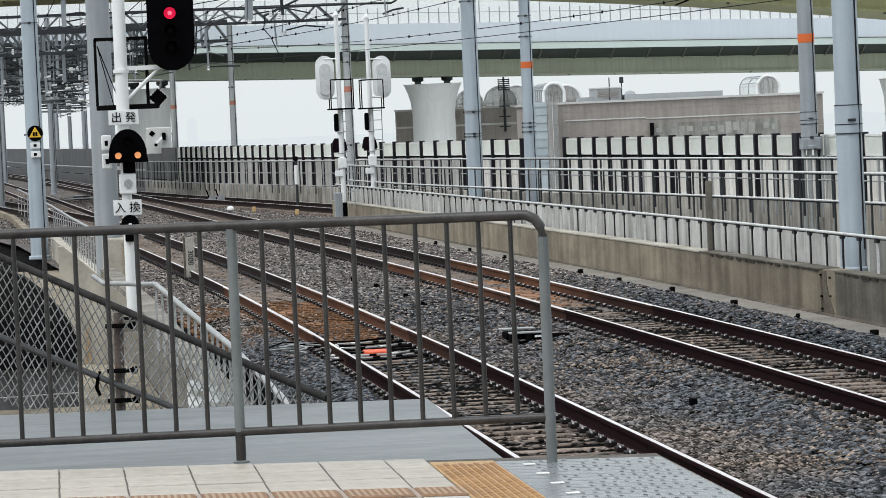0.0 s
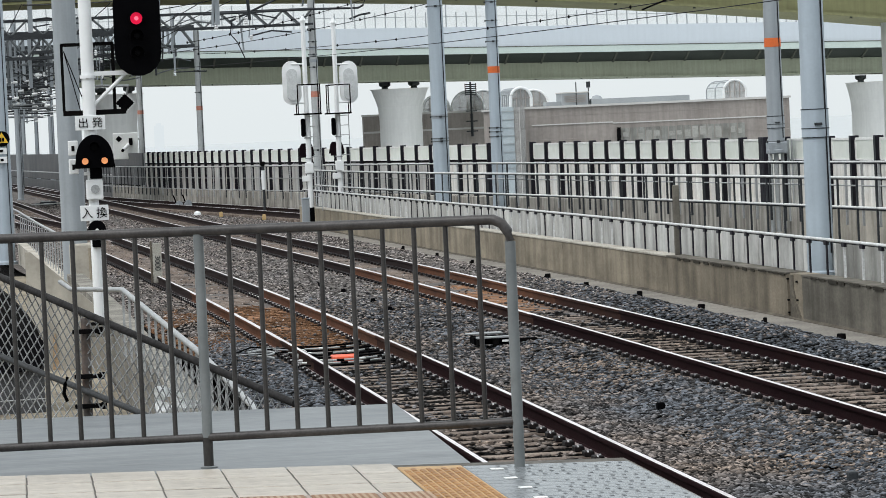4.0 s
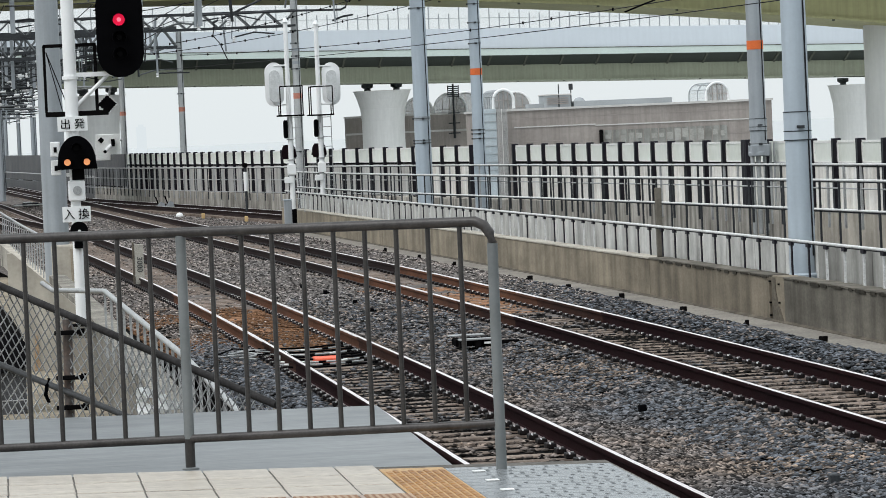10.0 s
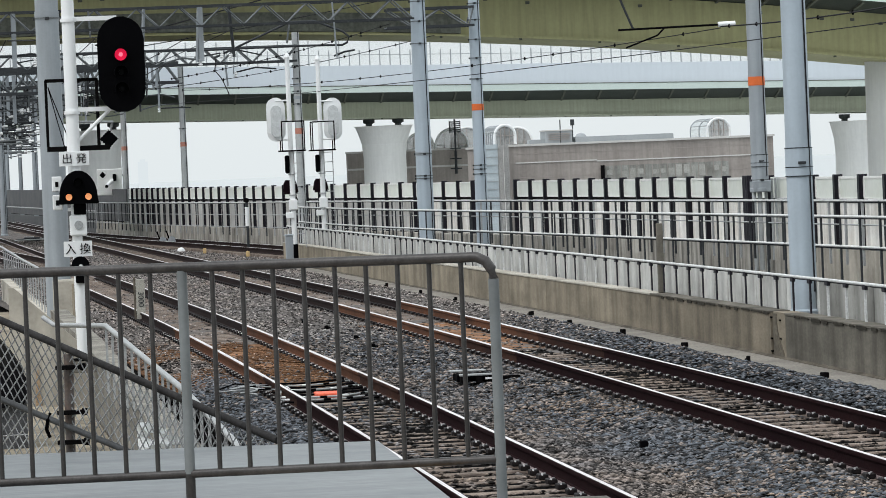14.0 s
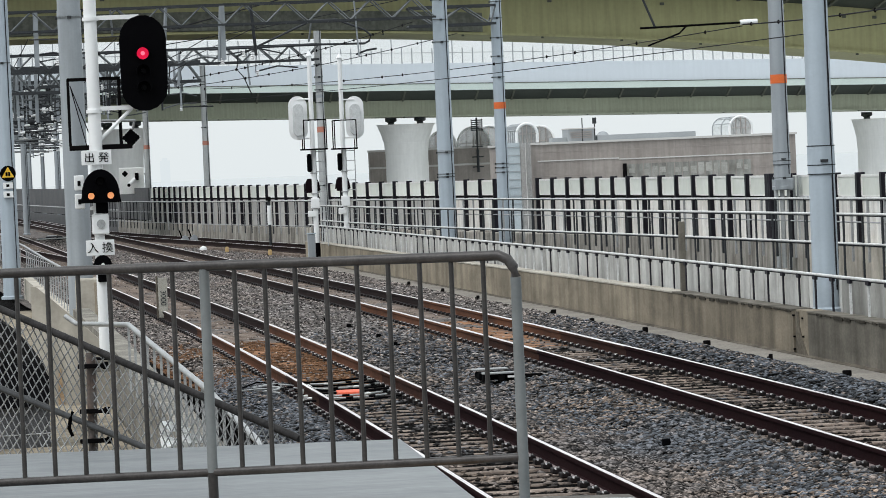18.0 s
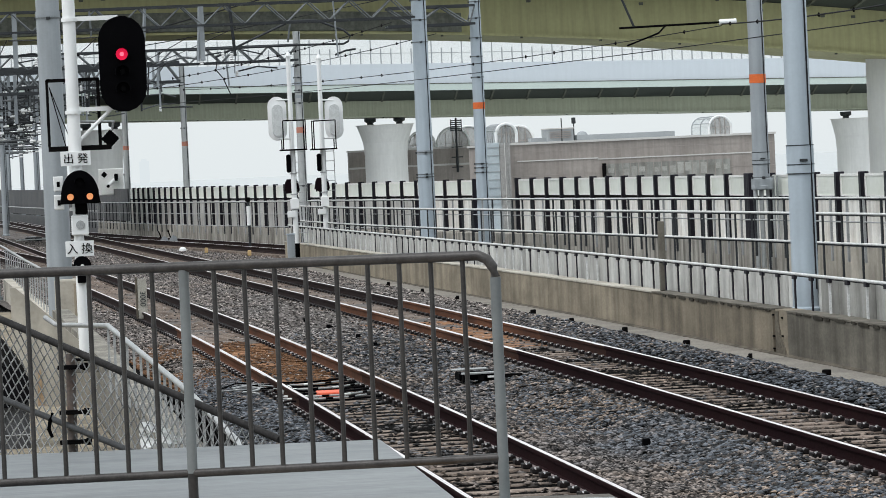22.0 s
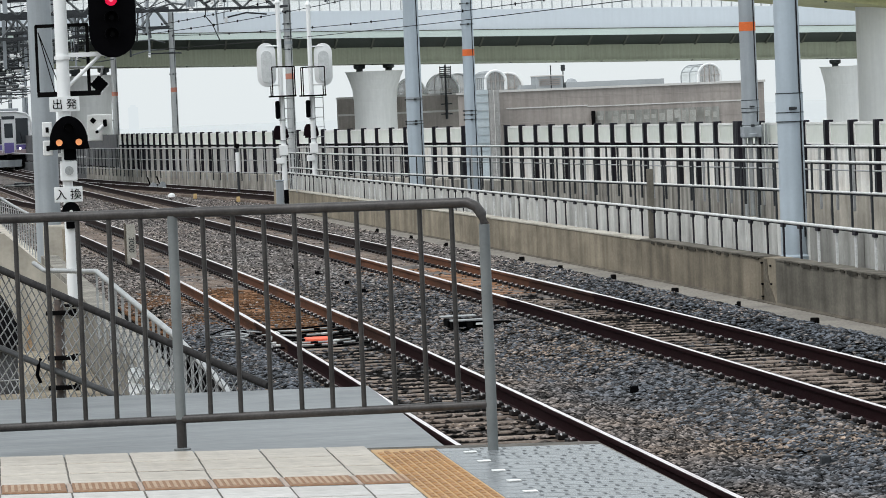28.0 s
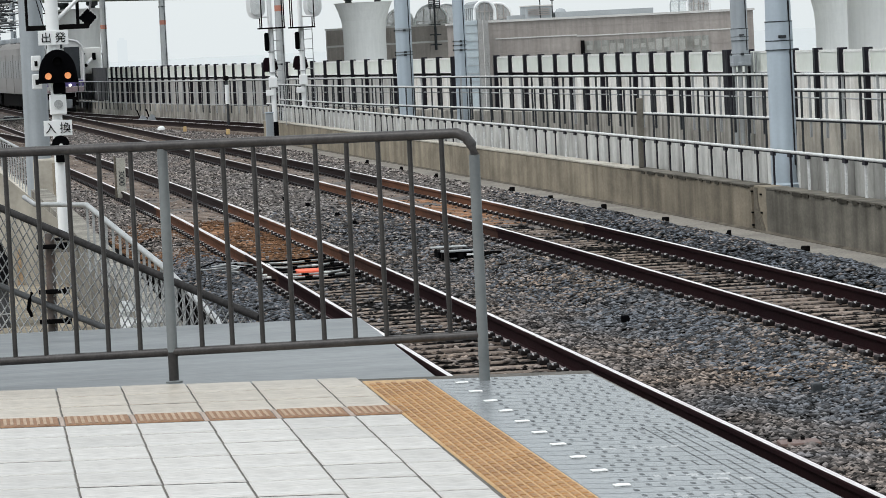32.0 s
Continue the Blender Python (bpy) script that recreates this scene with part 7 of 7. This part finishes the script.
for x, y in ((-0.06, -0.02), (0.03, 0.06)):
    part("bolt", tube(B(), [(x, y, 0.035), (x, y, 0.055)], 0.014, 6), M_DARK, plate_)

for k, (x, y) in enumerate(((7.0, 119), (7.9, 112), (6.5, 124))):
    t = thing("trackside_lamp" if k == 2 else "marker_stub", (x, y, -1.05), "round white lamp dome beside the siding" if k == 2 else "short yellow marker stub beside the siding", "marker")
    part("body", lathe(B(), [(0.13, 0), (0.12, 0.06), (0.08, 0.11), (0.02, 0.13)], 14) if k == 2 else box(B(), -0.055, 0.055, -0.05, 0.05, 0, 0.17, 0.02), M_WHITE if k == 2 else mat("dull_yellow", (0.6, 0.42, 0.2), 0.7), t)


# ---------------------------------------------------------------- train
def train_car(front):
    """One car, 20 m long, its nose at y = 0 facing -y."""
    t = thing("train_car", (0, 0, 0), "grey commuter train cab car with purple front and lit headlamps" if front else "grey commuter train car with a row of windows", "train", "train cars")
    prof = [(-1.38, 0.95), (-1.40, 1.3), (-1.40, 2.9), (-1.33, 3.25), (-1.1, 3.48), (-0.5, 3.62), (0.5, 3.62), (1.1, 3.48), (1.33, 3.25), (1.40, 2.9), (1.40, 1.3), (1.38, 0.95)]
    part("body", plate(B(), prof, 0.12 if front else 0.0, 19.6), M_CAR, t)
    part("underframe", box(B(), -1.2, 1.2, 1.0, 18.8, 0.28, 0.95), M_DARK, t)
    for y in (3.0, 16.6):
        bg = part("bogie", box(B(), -1.05, 1.05, y - 1.1, y + 1.1, 0.25, 0.7), M_DARK, t)
        for dy in (-1.0, 1.0):
            for sx in (-0.57, 0.57):
                w = B()
                tube(w, [(sx - 0.06, y + dy, 0.43), (sx + 0.06, y + dy, 0.43)], 0.43, 18)
                part("wheel", w, M_DARK, bg)
    for sx in (-1, 1):
        y = 1.7
        k = 0
        while y < 18.5:
            if k % 3 == 1:
                part("side_door", box(B(), sx * 1.395, sx * 1.412, y, y + 1.3, 1.0, 2.95), M_CAR, t)
                part("door_window", box(B(), sx * 1.41, sx * 1.418, y + 0.15, y + 1.15, 1.75, 2.7), M_SIDEWIN, t)
                y += 1.6
            else:
                part("side_window", box(B(), sx * 1.395, sx * 1.41, y, y + 1.55, 1.75, 2.65), M_SIDEWIN, t)
                y += 1.75
            k += 1
    for y in (4, 9, 14):
        part("roof_unit", box(B(), -0.9, 0.9, y, y + 2.4, 3.55, 3.85, 0.06), M_POLE_DARK, t)
    if front:
        face = part("cab_front", plate(B(), [(x * 1.0, z) for x, z in prof], -0.02, 0.12), M_CARWHITE, t, "white cab front")
        part("windscreen", box(B(), -1.22, -0.45, -0.05, -0.02, 1.62, 3.2, 0.02), M_GLASS, face)
        part("windscreen", box(B(), 0.45, 1.22, -0.05, -0.02, 1.62, 3.2, 0.02), M_GLASS, face)
        dr = part("end_door", box(B(), -0.36, 0.36, -0.06, -0.02, 1.0, 3.1, 0.015), M_CARWHITE, face)
        part("door_window", box(B(), -0.26, 0.26, -0.075, -0.06, 2.0, 2.9), M_GLASS, dr)
        part("purple_panel", box(B(), -0.30, 0.30, -0.07, -0.06, 1.05, 1.7), M_PURPLE, dr, "purple lower door")
        for sx in (-1, 1):
            part("purple_panel", box(B(), sx * 0.4, sx * 1.36, -0.05, -0.02, 1.26, 1.56), M_PURPLE, face, "purple front panel")
            part("headlamp", disc(B(), sx * 0.68, -0.075, -0.05, 1.32, 0.065, 16), M_HEADLIGHT, face, "lit white headlamp")
        part("destination_box", box(B(), -0.4, 0.4, -0.045, -0.02, 3.15, 3.35), M_GLASS, face)
        part("skirt", box(B(), -1.1, 1.1, -0.04, 0.3, 0.30, 0.72, 0.03), M_DARK, t, "dark front skirt")
        part("bumper_band", box(B(), -1.38, 1.38, -0.06, 0.2, 0.97, 1.22, 0.02), mat("dusty_pink_band", (0.45, 0.36, 0.38), 0.5), t, "dull pink band under the purple")
        part("roof_rim", tube(B(), [(x * 1.0, -0.03, z) for x, z in prof], 0.06, 6), M_CARWHITE, face)
        part("coupler", box(B(), -0.15, 0.15, -0.35, 0.0, 0.75, 1.0, 0.03), M_DARK, t)
        part("snow_plough", box(B(), -0.75, 0.75, -0.10, 0.05, 0.18, 0.62, 0.04), M_POLE_DARK, t, "grey front guard plate")
        for sx in (-1, 1):
            part("handrail", tube(B(), [(sx * 0.42, -0.10, 1.1), (sx * 0.42, -0.10, 1.9)], 0.018, 6), M_CARWHITE, face)
            part("wiper", tube(B(), [(sx * 0.85, -0.065, 1.66), (sx * 0.70, -0.065, 2.35)], 0.015, 5), M_DARK, face)
            part("tail_lamp", disc(B(), sx * 1.02, -0.07, -0.05, 1.32, 0.05, 14), M_GLASS, face)
        pg = part("pantograph", tube(B(), [(-0.7, 5, 3.85), (0.0, 6.2, 4.4), (-0.7, 5, 4.95)], 0.025, 6), M_DARK, t)
        part("collector", tube(B(), [(-0.9, 5, 4.97), (0.9, 5, 4.97)], 0.03, 6), M_DARK, pg)
    for ob in t.children_recursive:
        if ob.data.users == 1:
            ob.data.transform(Matrix.Diagonal((0.9, 0.9, 0.9, 1)))
    return t


cars = [train_car(True)] + [train_car(False) for _ in range(3)]


def train_rows(k):
    """The place of car k along the siding line, from the nose's distance at each moment."""
    rows = []
    for t, nose in NOSE:
        y = nose + 18.2 * k
        y2 = y + 17
        x, x2 = THIRD(min(y, 329)), THIRD(min(y2, 330)) - 0.05 * max(0, y2 - 330)
        rows.append((t, pose(x - 0.05 * max(0, y - 329), y, RAIL_Z, 0, 0, math.degrees(-math.atan2(x2 - x, y2 - y)))))
    return rows


NOSE = [(0.0, 500.0), (12.0, 374.0), (20.0, 290.0), (24.5, 243.0), (26.5, 222.0), (27.5, 212.0), (28.5, 202.5), (29.0, 197.5), (30.0, 187.0), (30.5, 181.5), (31.0, 176.5), (31.5, 170.5), (32.0, 164.6)]


def motions():
    for k, c in enumerate(cars):
        walk(c, train_rows(k))


motions()
